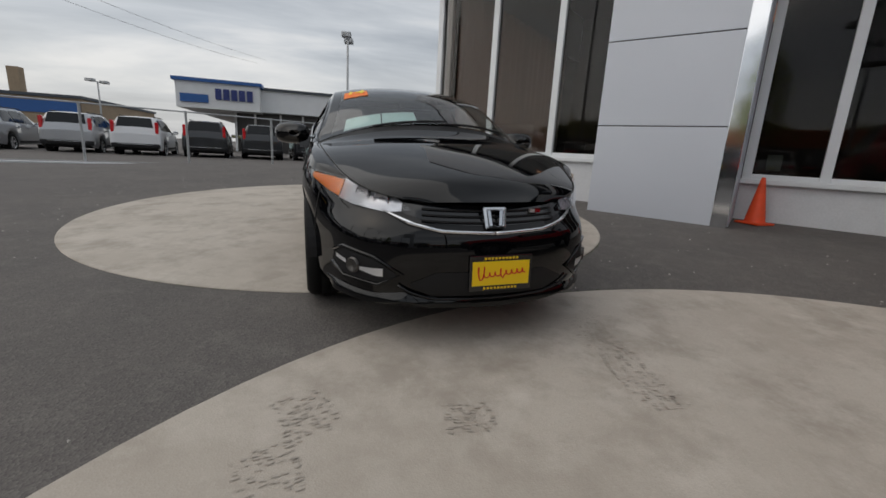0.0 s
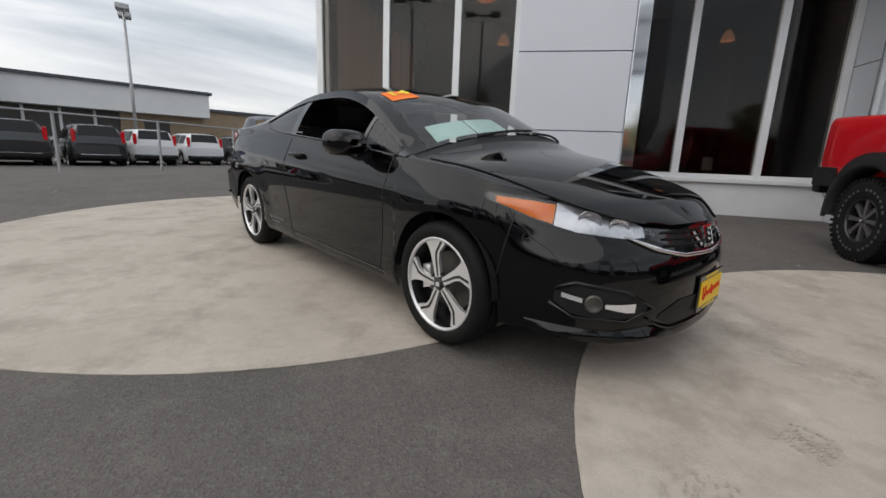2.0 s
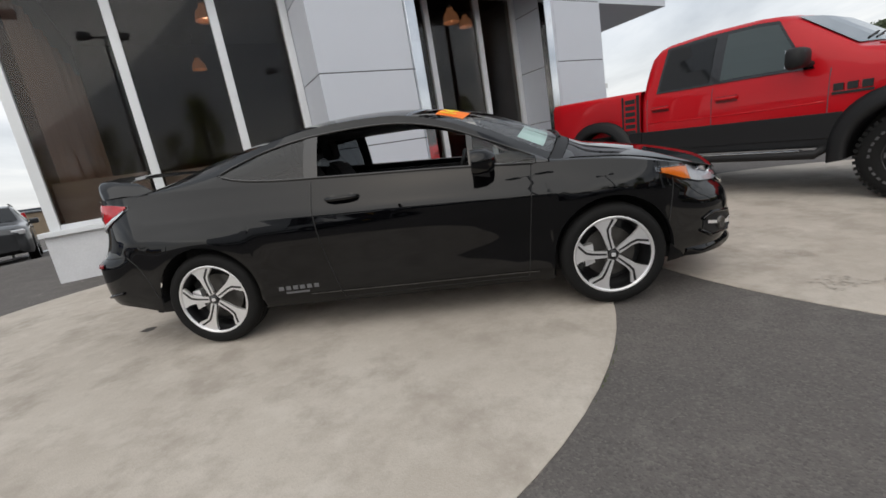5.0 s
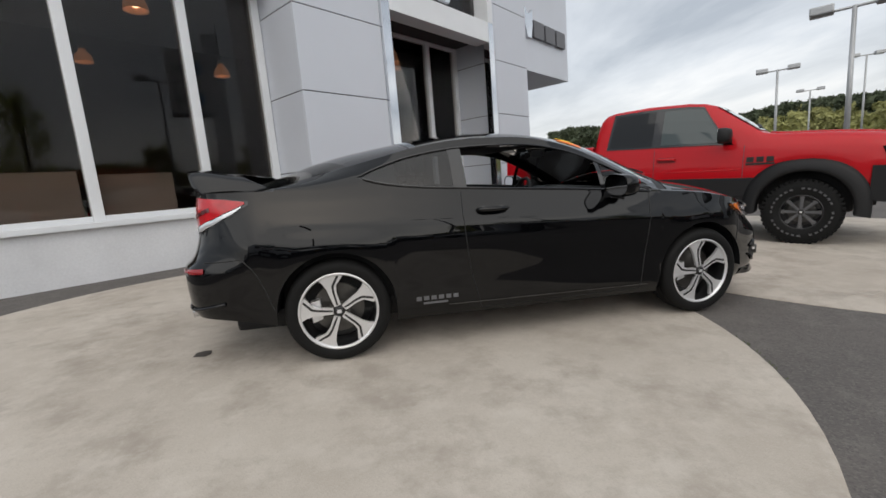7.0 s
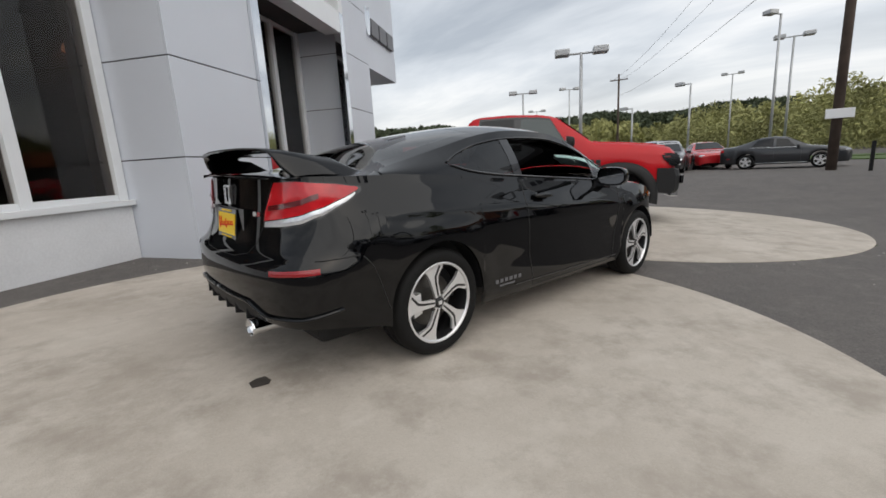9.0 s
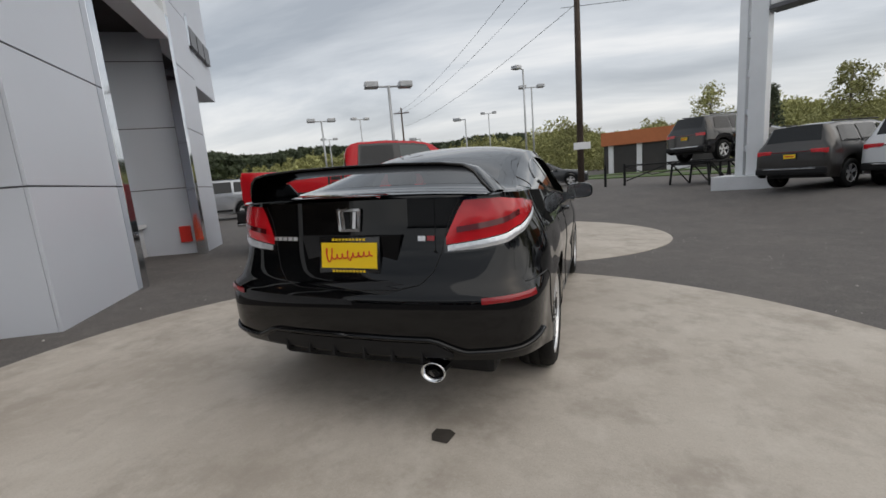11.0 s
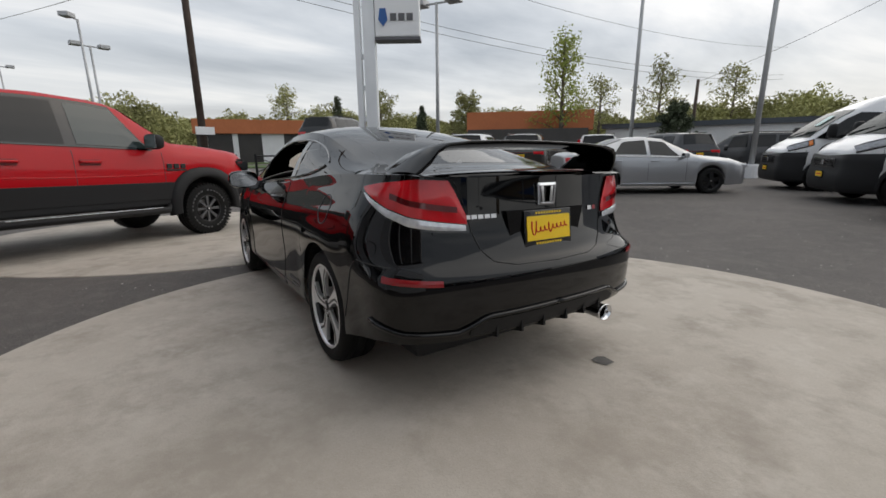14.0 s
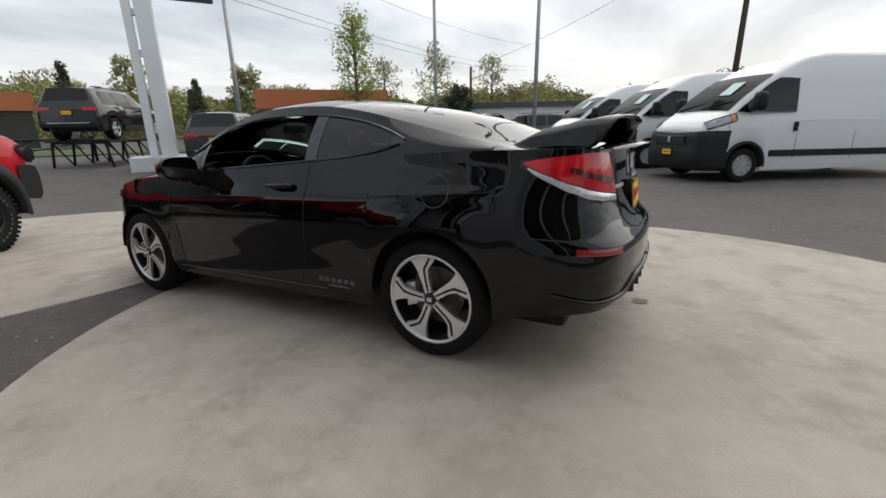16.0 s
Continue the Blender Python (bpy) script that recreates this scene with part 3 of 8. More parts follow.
    # box at the end, on the wall beyond the pier
    structure("wall_sign_box", boxed((4.955, 0.15, 3.75), (7.75, 4.2, 7.2), 0.01), "panel", "pale grey projecting sign box")
    structure("wall_end", boxed((4.955, 1.5, -0.3), (5.62, 7.0, 3.745)), "panel", "grey wall under the sign box")
    structure("window_4", boxed((5.04, 1.47, 0.6), (5.54, 1.496, 3.6)), "shop_glass", "narrow dark window at the building's end", "window")
    sign = thing("wall_sign", "dark metal block sign on the grey sign box", "sign", BLD)
    for k, x in enumerate((5.82, 6.48, 7.14)):
        bm = bmesh.new()
        box(bm, (x - 0.28, 0.06, 4.62), (x + 0.28, 0.146, 5.04))
        part("bar", bm, "sign_grey", sign)
    bm = bmesh.new()
    prism(bm, [(5.22, 5.15), (5.06, 5.28), (5.06, 4.88), (5.2, 4.56), (5.38, 4.56), (5.46, 4.9), (5.46, 5.28), (5.34, 5.15)], 0.06, 0.146)
    part("badge", bm, "steel", sign)
    # interior and closing walls; the room's dimness is put into their colours
    structure("floor_showroom", boxed((-5.6, 1.335, -0.3), (4.94, 9.0, 0.06)), "showroom_floor", "tiled showroom floor, darkened for the dim room", "floor")
    structure("wall_back", boxed((-5.6, 9.0, -0.3), (4.94, 9.2, 6.0)), "showroom_wall", "brown showroom back wall, darkened for the dim room")
    # glazed west end, with a drape behind it
    structure("wall_side_low", boxed((-5.64, 1.34, -0.3), (-5.5, 9.2, 0.86)), "lowwall", "low white wall of the glazed end")
    structure("wall_side_high", boxed((-5.66, 1.41, 4.24), (-5.5, 9.2, 6.4)), "panel", "grey fascia of the glazed end")
    side = tagged(thing("window_5", "tall shop windows along the building's end", "window", BLD), kind="structure")
    ys = (1.40, 3.0, 4.6, 6.2, 7.8, 9.1)
    for y in ys:
        part("mullion", boxed((-5.63, y - 0.05, 0.865), (-5.51, y + 0.05, 4.235), 0.005), "frame", side)
    for a, b in zip(ys, ys[1:]):
        part("pane", boxed((-5.58, a + 0.052, 0.865), (-5.568, b - 0.052, 4.235)), "shop_glass", side).visible_shadow = False
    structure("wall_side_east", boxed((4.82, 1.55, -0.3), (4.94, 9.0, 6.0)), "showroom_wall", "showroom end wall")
    structure("ceiling", boxed((-5.5, 1.41, 5.60), (4.8, 9.0, 5.72)), "dark", "showroom ceiling, darkened for the dim room", "ceiling")
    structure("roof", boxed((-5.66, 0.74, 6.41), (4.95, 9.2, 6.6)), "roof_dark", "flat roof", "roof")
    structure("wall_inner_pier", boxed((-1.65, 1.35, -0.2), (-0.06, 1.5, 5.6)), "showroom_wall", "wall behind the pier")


make_building()


def pendant_lamp():
    lamp = thing("pendant_lamp", "ribbed glass pendant lamp glowing warm orange", "lamp", group="showroom pendant lamps")
    part("cord", tube(bmesh.new(), [(0, 0, 0.39), (0, 0, 1.6)], 0.012, 6), "plastic", lamp)
    part("socket", spun(bmesh.new(), [(0.03, 0.40), (0.07, 0.38), (0.078, 0.30), (0.074, 0.29)], 14, "z"), "hub_metal", lamp, smooth=True)
    bm = bmesh.new()
    spun(bm, [(0.075, 0.30), (0.085, 0.24), (0.10, 0.215), (0.15, 0.17), (0.18, 0.09), (0.19, 0.0), (0.20, -0.01), (0.195, -0.02), (0.18, 0.0), (0.165, 0.085), (0.135, 0.155)], 28, "z")
    part("shade", bm, "brass_shade", lamp, smooth=True)
    part("bulb", spun(bmesh.new(), [(0.001, 0.03), (0.05, 0.05), (0.06, 0.09), (0.03, 0.16), (0.001, 0.17)], 12, "z"), "warm_lamp", lamp, smooth=True)
    return lamp


def make_showroom():
    first = pendant_lamp()
    spots = [(0.0, 6.4, 4.28), (-2.57, 8.1, 4.66), (-2.65, 3.36, 4.40), (2.42, 2.14, 4.0), (4.33, 4.13, 4.56), (4.4, 8.75, 4.85)]
    for k, (x, y, z) in enumerate(spots):
        m = BLD @ pose(x, y, z)
        if k == 0:
            first.matrix_basis = m
        else:
            copy_thing(first, m)
    paper = thing("window_paper", "pinkish tan paper sheet covering the lower glass", "paper", BLD)
    part("sheet", boxed((-5.40, 1.08, 0.90), (-4.28, 1.085, 1.50)), "paper", paper)
    paper2 = thing("window_paper", "pinkish tan paper sheet covering the lower glass", "paper", BLD)
    part("sheet", boxed((-4.08, 1.08, 0.90), (-3.25, 1.085, 1.45)), "paper", paper2)
    bm = bmesh.new()
    rows = [[(-5.36 + 0.06 * math.sin(k * 0.62) + 0.03 * math.sin(k * 0.21), 1.42 + 5.6 * k / 160, z) for k in range(161)] for z in (0.08, 2.5, 4.3)]
    grid(bm, rows)
    drape = thing("drape", "tan pleated drape hanging along the side wall", "curtain", BLD)
    part("cloth", bm, "curtain", drape, smooth=True)
    for k, (x, y, w) in enumerate(((0.9, 3.2, 1.5), (2.8, 3.6, 1.3), (-3.6, 3.8, 1.5))):
        d = thing("desk", "dark wooden showroom desk", "desk", BLD @ pose(x, y, 0.07), "showroom desks")
        part("top", boxed((-w / 2, -0.4, 0.72), (w / 2, 0.4, 0.76), 0.008), "desk", d)
        part("side_panel", boxed((-w / 2 + 0.03, -0.35, 0), (-w / 2 + 0.07, 0.35, 0.72)), "desk", d)
        part("side_panel", boxed((w / 2 - 0.07, -0.35, 0), (w / 2 - 0.03, 0.35, 0.72)), "desk", d)
        part("modesty_panel", boxed((-w / 2 + 0.08, -0.30, 0.1), (w / 2 - 0.08, -0.27, 0.70)), "desk", d)
        s = thing("monitor", "black computer monitor standing on the desk", "monitor", BLD @ pose(x + 0.2, y, 0.83), "showroom monitors")
        part("screen", boxed((-0.26, -0.02, 0.10), (0.26, 0.02, 0.42), 0.006), "screen", s)
        part("stand", boxed((-0.03, -0.01, 0.012), (0.03, 0.015, 0.10)), "plastic", s)
        part("foot", boxed((-0.12, -0.08, 0), (0.12, 0.08, 0.012)), "plastic", s)
        p = thing("paper_notice", "white paper notice standing on the desk", "paper", BLD @ pose(x - 0.35, y - 0.2, 0.83, 0, 0, 8), "notices")
        part("sheet", boxed((-0.11, 0, 0), (0.11, 0.006, 0.28)), "doc", p)


make_showroom()


def traffic_cone(x, y):
    c = thing("traffic_cone", "plain orange plastic traffic cone beside the pier", "cone", Matrix.Translation((x, y, ground_z(x, y))))
    part("base", boxed((-0.17, -0.17, 0), (0.17, 0.17, 0.03), 0.012), "orange", c)
    part("body", spun(bmesh.new(), [(0.14, 0.028), (0.125, 0.05), (0.03, 0.62), (0.022, 0.65), (0.0005, 0.652)], 28, "z"), "orange", c, smooth=True)


traffic_cone(*(BLD @ Vector((0.44, 0.72, 0))).xy)

# ---- wheels ----
def wheel_parts(parent, x, y, z, r, rim_r, width, side, style):
    """A wheel under a vehicle: tyre, rim barrel, spokes, disc. side +1 is the vehicle's left."""
    w = new("wheel")
    w.parent = parent
    w.matrix_basis = pose(x, y, z, 0, 0, 0 if side > 0 else 180)
    h = width / 2
    prof = [(rim_r, -h * 0.86), (rim_r + 0.008, -h * 0.93), (r - 0.035, -h), (r - 0.012, -h * 0.86), (r, -h * 0.62), (r + 0.001, -h * 0.3), (r - 0.006, -h * 0.28), (r - 0.006, -h * 0.24), (r + 0.001, -h * 0.22),
            (r + 0.001, h * 0.22), (r - 0.006, h * 0.24), (r - 0.006, h * 0.28), (r + 0.001, h * 0.3), (r, h * 0.62), (r - 0.012, h * 0.86), (r - 0.035, h), (rim_r + 0.012, h * 0.94), (rim_r, h * 0.86)]
    part("tyre", spun(bmesh.new(), prof, 56), "rubber", w, smooth=True)
    part("rim", spun(bmesh.new(), [(rim_r + 0.004, h * 0.90), (rim_r - 0.002, h * 0.93), (rim_r - 0.009, h * 0.90), (rim_r - 0.012, h * 0.80)], 56), style.get("lip", "alloy"), w, smooth=True)
    part("rim_barrel", spun(bmesh.new(), [(rim_r - 0.012, h * 0.80), (rim_r - 0.018, h * 0.6), (rim_r - 0.03, -h * 0.85), (rim_r, -h * 0.86)], 40), "rim_dark", w, smooth=True)
    part("brake_disc", spun(bmesh.new(), [(0.001, 0.0), (rim_r * 0.66, 0.0), (rim_r * 0.66, -0.02), (0.001, -0.02)], 36), "hub_metal", w)
    part("wheel_back", spun(bmesh.new(), [(0.001, -h * 0.5), (rim_r - 0.025, -h * 0.5)], 36), "rim_dark", w)
    kind = style["kind"]
    if kind == "twist":
        for k in range(5):
            a = 2 * math.pi * k / 5 + 0.31
            rot = Matrix.Rotation(a, 4, "Y")
            bm = bmesh.new()
            R = rim_r - 0.006
            outline = [(a * R, b * R) for a, b in ((-0.10, 0.15), (-0.125, 0.50), (-0.19, 0.68), (-0.42, 0.84), (-0.40, 0.905), (-0.28, 0.955), (-0.10, 0.99), (0.06, 0.994), (0.20, 0.975), (0.13, 0.86), (0.085, 0.66), (0.075, 0.15))]
            prism(bm, outline, h * 0.62, h * 0.80)
            bmesh.ops.transform(bm, matrix=rot, verts=bm.verts[:])
            part("spoke", bm, "alloy", w)
            bm = bmesh.new()
            slot = [(a * R, b * R) for a, b in ((-0.035, 0.17), (-0.085, 0.54), (-0.125, 0.68), (-0.34, 0.885), (-0.29, 0.915), (-0.07, 0.71), (-0.028, 0.54), (0.008, 0.17))]
            prism(bm, slot, h * 0.79, h * 0.815)
            bmesh.ops.transform(bm, matrix=rot, verts=bm.verts[:])
            part("spoke_groove", bm, "rim_dark", w)
            bm = bmesh.new()
            spun(bm, [(0.001, h * 0.84), (0.009, h * 0.84), (0.010, h * 0.7)], 8)
            bmesh.ops.translate(bm, vec=(0.057 * math.sin(a + 0.63), 0, 0.057 * math.cos(a + 0.63)), verts=bm.verts[:])
            part("lug_nut", bm, "hub_metal", w)
        bm = bmesh.new()
        prism(bm, [(0.10, -0.05), (0.16, -0.07), (0.17, 0.06), (0.11, 0.07)], 0.0, 0.05)
        part("brake_caliper", bm, "alloy", w)
    else:
        n, wide, m1 = style.get("n", 8), style.get("wide", 0.03), style.get("mat", "alloy")
        bm = bmesh.new()
        for k in range(n):
            b2 = bmesh.new()
            prism(b2, [(-wide * 0.8, 0.03), (-wide, rim_r * 0.75), (-wide * 1.5, rim_r * 0.97), (wide * 1.5, rim_r * 0.97), (wide, rim_r * 0.75), (wide * 0.8, 0.03)], h * 0.5, h * 0.75)
            bmesh.ops.transform(b2, matrix=Matrix.Rotation(2 * math.pi * k / n, 4, "Y"), verts=b2.verts[:])
            me = bpy.data.meshes.new("t"); b2.to_mesh(me); b2.free(); bm.from_mesh(me); bpy.data.meshes.remove(me)
        part("spokes", bm, m1, w)
    part("hub_cap", spun(bmesh.new(), [(0.001, h * 0.86), (0.024, h * 0.86), (0.029, h * 0.83), (0.03, h * 0.6)], 20), style.get("cap", "rim_dark"), w, smooth=True)
    part("hub_badge", boxed((-0.013, h * 0.86, -0.011), (0.013, h * 0.875, 0.011), 0.003), "alloy", w)
    return w


# ---- the black coupe ----
RIDE = 0.012
CAR = Matrix.Translation((0, 0, 0.012 + RIDE)) @ lie(0, 0, 0)


def make_coupe():
    car = thing("coupe_car", "glossy black two-door sports coupe with rear wing and open windows", "car", CAR)
    half = [(2.262, 0), (2.255, 0.16), (2.225, 0.33), (2.165, 0.48), (2.06, 0.61), (1.91, 0.71), (1.72, 0.785), (1.52, 0.83), (1.25, 0.852), (0.9, 0.858), (0.4, 0.862), (-0.1, 0.866), (-0.6, 0.868),
            (-1.0, 0.868), (-1.35, 0.870), (-1.62, 0.868), (-1.83, 0.864), (-1.98, 0.846), (-2.09, 0.795), (-2.165, 0.69), (-2.212, 0.52), (-2.236, 0.36), (-2.250, 0.2), (-2.255, 0)]
    dense = []
    for i in range(len(half) - 1):
        p0, p1, p2, p3 = half[max(i - 1, 0)], half[i], half[i + 1], half[min(i + 2, len(half) - 1)]
        if i == 0:
            p0 = (p2[0], -p2[1])
        if i + 2 >= len(half):
            p3 = (p1[0], -p1[1])
        for k in range(24):
            t = k / 24
            dense.append(tuple(0.5 * (2 * b + (c - a) * t + (2 * a - 5 * b + 4 * c - d) * t * t + (3 * b - a - 3 * c + d) * t**3) for a, b, c, d in zip(p0, p1, p2, p3)))
    dense.append(half[-1])
    D = np.array(dense)
    arc = np.r_[0, np.cumsum(np.hypot(*np.diff(D, axis=0).T))]
    total = float(arc[-1])

    def plan(s):
        s = max(0.0, min(total, s))
        x, y = float(np.interp(s, arc, D[:, 0])), float(np.interp(s, arc, D[:, 1]))
        e = 0.02
        a, b = max(0, s - e), min(total, s + e)
        tx, ty = float(np.interp(b, arc, D[:, 0]) - np.interp(a, arc, D[:, 0])), float(np.interp(b, arc, D[:, 1]) - np.interp(a, arc, D[:, 1]))
        if s <= e:
            return x, y, 1.0, 0.0
        if s >= total - e:
            return x, y, -1.0, 0.0
        l = math.hypot(tx, ty)
        return x, y, ty / l, -tx / l

    def s_at(x):
        return float(np.interp(-x, -D[:, 0], arc))

    top_k = [(-2.27, 1.035), (-2.1, 1.045), (-1.9, 1.045), (-1.6, 1.045), (-1.2, 1.035), (-0.8, 1.005), (-0.4, 0.978), (0, 0.955), (0.4, 0.937), (0.8, 0.918), (1.1, 0.905), (1.35, 0.880), (1.6, 0.835), (1.85, 0.775), (2.05, 0.722), (2.262, 0.690)]
    side_k = [(0.14, 0.075), (0.20, 0.045), (0.26, 0.020), (0.34, 0.016), (0.46, 0.016), (0.56, 0.008), (0.66, 0.0), (0.74, 0.004), (0.80, 0.017), (0.88, 0.044), (0.94, 0.069), (0.98, 0.086), (1.06, 0.112)]
    front_k = [(0.14, 0.13), (0.19, 0.075), (0.23, 0.035), (0.30, 0.006), (0.38, 0.0), (0.50, 0.006), (0.56, 0.022), (0.62, 0.062), (0.68, 0.095), (0.72, 0.125), (0.80, 0.17)]
    rear_k = [(0.24, 0.10), (0.30, 0.055), (0.36, 0.020), (0.44, 0.004), (0.58, 0.0), (0.635, 0.012), (0.66, 0.045), (0.72, 0.075), (0.80, 0.098), (0.90, 0.112), (0.98, 0.118), (1.06, 0.122)]
    arch_r = 0.352

    def ztop(x):
        return curve(top_k, x)

    def zbot(x):
        z = curve([(-2.27, 0.335), (-2.0, 0.325), (-1.70, 0.275), (-1.6, 0.235), (-0.9, 0.205), (0.9, 0.185), (1.7, 0.20), (1.95, 0.205), (2.262, 0.205)], x)
        for xw in (1.31, -1.31):
            if abs(x - xw) < arch_r:
                z = max(z, 0.322 + math.sqrt(arch_r**2 - (x - xw) ** 2))
        return z

    def inset(s, z):
        x = plan(s)[0]
        f, r = smoothstep(1.55, 2.08, x), smoothstep(-1.72, -2.12, x)
        return curve(side_k, z) * (1 - f - r) + curve(front_k, z) * f + curve(rear_k, z) * r

    def P(s, z, off=0.0, sg=1):
        """A point of the lower body at arc length s from the nose and height z, pushed out by off."""
        x, y, nx, ny = plan(s)
        d = off - inset(s, z)
        # flared arches
        for xw in (1.31, -1.31):
            q = math.hypot(x - xw, z - 0.322)
            if abs(x - xw) < 0.6 and z < 0.9:
                d += 0.012 * (1 - smoothstep(arch_r, arch_r + 0.20, q))
        # crease along the doors
        if -1.9 < x < 1.2:
            zc = curve([(-1.9, 0.86), (-1.2, 0.84), (-0.3, 0.80), (0.6, 0.745), (1.2, 0.72)], x)
            d += 0.007 * math.exp(-((z - zc) / 0.022) ** 2) * smoothstep(1.2, 0.8, x) * smoothstep(-1.9, -1.5, x)
        return Vector((x + nx * d, sg * max(0.0, y + ny * d), z))

    # lower shell
    xs = sorted({*np.linspace(-2.0, 2.0, 121).round(4), *[xw + q * arch_r * (1 - 1e-4) for xw in (1.31, -1.31) for q in (-1, -0.995, -0.98, -0.95, -0.9, 0.9, 0.95, 0.98, 0.995, 1)], *[xw + q * (arch_r + 0.001) for xw in (1.31, -1.31) for q in (-1, 1)]}, reverse=True)
    ss = [*np.linspace(0, s_at(2.0), 22)[:-1], *[s_at(x) for x in xs], *np.linspace(s_at(-2.0), total, 22)[1:]]
    rows_n = 26
    for sg, nm in ((1, "left_body_side"), (-1, "right_body_side")):
        bm = bmesh.new()
        rows = []
        for s in ss:
            x = plan(s)[0]
            a, b = zbot(x), ztop(x)
            rows.append([P(s, a + (b - a) * j / rows_n, 0, sg) for j in range(rows_n + 1)])
        grid(bm, rows)
        if sg > 0:
            bmesh.ops.reverse_faces(bm, faces=bm.faces[:])
        part(nm, bm, "black_paint", car, smooth=True)
        # arch liners
        for xw in (1.31, -1.31):
            bm = bmesh.new()
            n = 20
            r1, r2 = [], []
            for k in range(n + 1):
                a = math.pi * (k / n)
                x, z = xw + (arch_r + 0.004) * math.cos(a), 0.322 + (arch_r + 0.004) * math.sin(a)
                r1.append((x, sg * 0.845, max(z, 0.16))), r2.append((x, sg * 0.50, max(z, 0.16)))
            grid(bm, [r1, r2])
            bm.faces.new([bm.verts.new(p) for p in r2])
            part("wheel_arch_liner", bm, "plastic", car)
    part("underbody", boxed((-1.95, -0.62, 0.17), (1.92, 0.62, 0.30), 0.04), "plastic", car)

    # top sheet: hood, windscreen, roof, rear glass, boot lid
    zc_k = [(-2.18, 1.060), (-2.0, 1.068), (-1.8, 1.072), (-1.66, 1.085), (-1.5, 1.135), (-1.3, 1.205), (-1.05, 1.280), (-0.8, 1.338), (-0.55, 1.376), (-0.3, 1.395), (0.0, 1.390), (0.2, 1.366), (0.4, 1.318), (0.6, 1.240), (0.8, 1.150), (1.0, 1.058), (1.14, 0.992), (1.22, 0.972), (1.4, 0.940), (1.6, 0.898), (1.8, 0.845), (1.95, 0.795), (2.06, 0.748), (2.14, 0.708)]
    ye_k = [(-2.18, 0.34), (-2.1, 0.64), (-2.0, 0.69), (-1.75, 0.70), (-1.5, 0.660), (-1.25, 0.625), (-1.0, 0.600), (-0.6, 0.580), (-0.2, 0.578), (0.1, 0.590), (0.4, 0.625), (0.65, 0.672), (0.85, 0.718), (0.97, 0.750), (1.1, 0.760), (1.4, 0.745), (1.6, 0.715), (1.8, 0.665), (1.95, 0.600), (2.06, 0.50), (2.14, 0.33)]
    ze_k = [(-2.18, 1.035), (-2.0, 1.042), (-1.75, 1.050), (-1.5, 1.095), (-1.25, 1.155), (-1.0, 1.218), (-0.8, 1.268), (-0.55, 1.312), (-0.3, 1.330), (0.0, 1.326), (0.2, 1.295), (0.4, 1.232), (0.6, 1.135), (0.8, 1.025), (0.95, 0.940), (1.05, 0.918), (1.2, 0.905), (1.4, 0.885), (1.6, 0.845), (1.8, 0.790), (1.95, 0.750), (2.06, 0.718), (2.14, 0.695)]

    def T(x, q, off=0.0):
        """The top sheet at station x, q from -1 (right edge) to 1; glass and hood bow forward in the middle."""
        ye, ze, zc = curve(ye_k, x), curve(ze_k, x), curve(zc_k, x)
        bow = 0.17 * smoothstep(0.05, 0.6, x) * (1 - smoothstep(1.9, 2.14, x) * 0.5) - 0.13 * smoothstep(-0.7, -1.3, x) * (1 - smoothstep(-1.8, -2.1, x) * 0.55)
        c = 1 - abs(q) ** 2.4
        return Vector((x + bow * (1 - q * q), ye * q, ze + (zc - ze) * c + off))

    def sheet(name, x0, x1, q0, q1, material, nx, nq, off=0.0, label=""):
        bm = bmesh.new()
        grid(bm, [[T(x, q, off) for q in np.linspace(q0, q1, nq)] for x in np.linspace(x0, x1, nx)])
        bmesh.ops.recalc_face_normals(bm, faces=bm.faces[:])
        if sum(f.normal.z for f in bm.faces) < 0:
            bmesh.ops.reverse_faces(bm, faces=bm.faces[:])
        return part(name, bm, material, car, label, smooth=True)

    sheet("hood", 2.14, 1.06, -1, 1, "black_paint", 40, 41)
    sheet("cowl", 1.055, 0.985, -1, 1, "plastic", 4, 31, -0.004)
    sheet("windscreen", 0.98, 0.22, -0.90, 0.90, "screen_glass", 26, 31).visible_shadow = False
    sheet("roof", 0.215, -0.72, -1, 1, "black_paint", 30, 35)
    sheet("rear_window", -0.725, -1.60, -0.86, 0.86, "dark_glass", 26, 31)
    sheet("boot_lid", -1.605, -2.18, -1, 1, "black_paint", 18, 33)
    for q0, q1 in ((-1, -0.90), (0.90, 1)):
        sheet("windscreen_pillar", 0.98, 0.215, q0, q1, "black_paint", 26, 6)
    for q0, q1 in ((-1, -0.86), (0.86, 1)):
        sheet("rear_pillar", -0.722, -1.605, q0, q1, "black_paint", 26, 7)
    # fender top strips between the sheet's edge and the shell
    for sg in (1, -1):
        bm = bmesh.new()
        rows = []
        for x in np.linspace(2.13, 0.98, 40):
            a = T(x, sg * 1.0)
            b = P(s_at(a.x), ztop(a.x), 0, sg)
            rows.append([a, a.lerp(b, 0.5) + Vector((0, 0, 0.006)), b])
        grid(bm, rows)
        if sg < 0:
            bmesh.ops.reverse_faces(bm, faces=bm.faces[:])
        part("fender_top", bm, "black_paint", car, smooth=True)
        bm = bmesh.new()
        rows = []
        for x in np.linspace(-1.60, -2.16, 24):
            a = T(x, sg * 1.0)
            b = P(s_at(a.x), ztop(a.x), 0, sg)
            rows.append([a, a.lerp(b, 0.5) + Vector((0, 0, 0.004)), b])
        grid(bm, rows)
        if sg > 0:
            bmesh.ops.reverse_faces(bm, faces=bm.faces[:])
        part("quarter_top", bm, "black_paint", car, smooth=True)
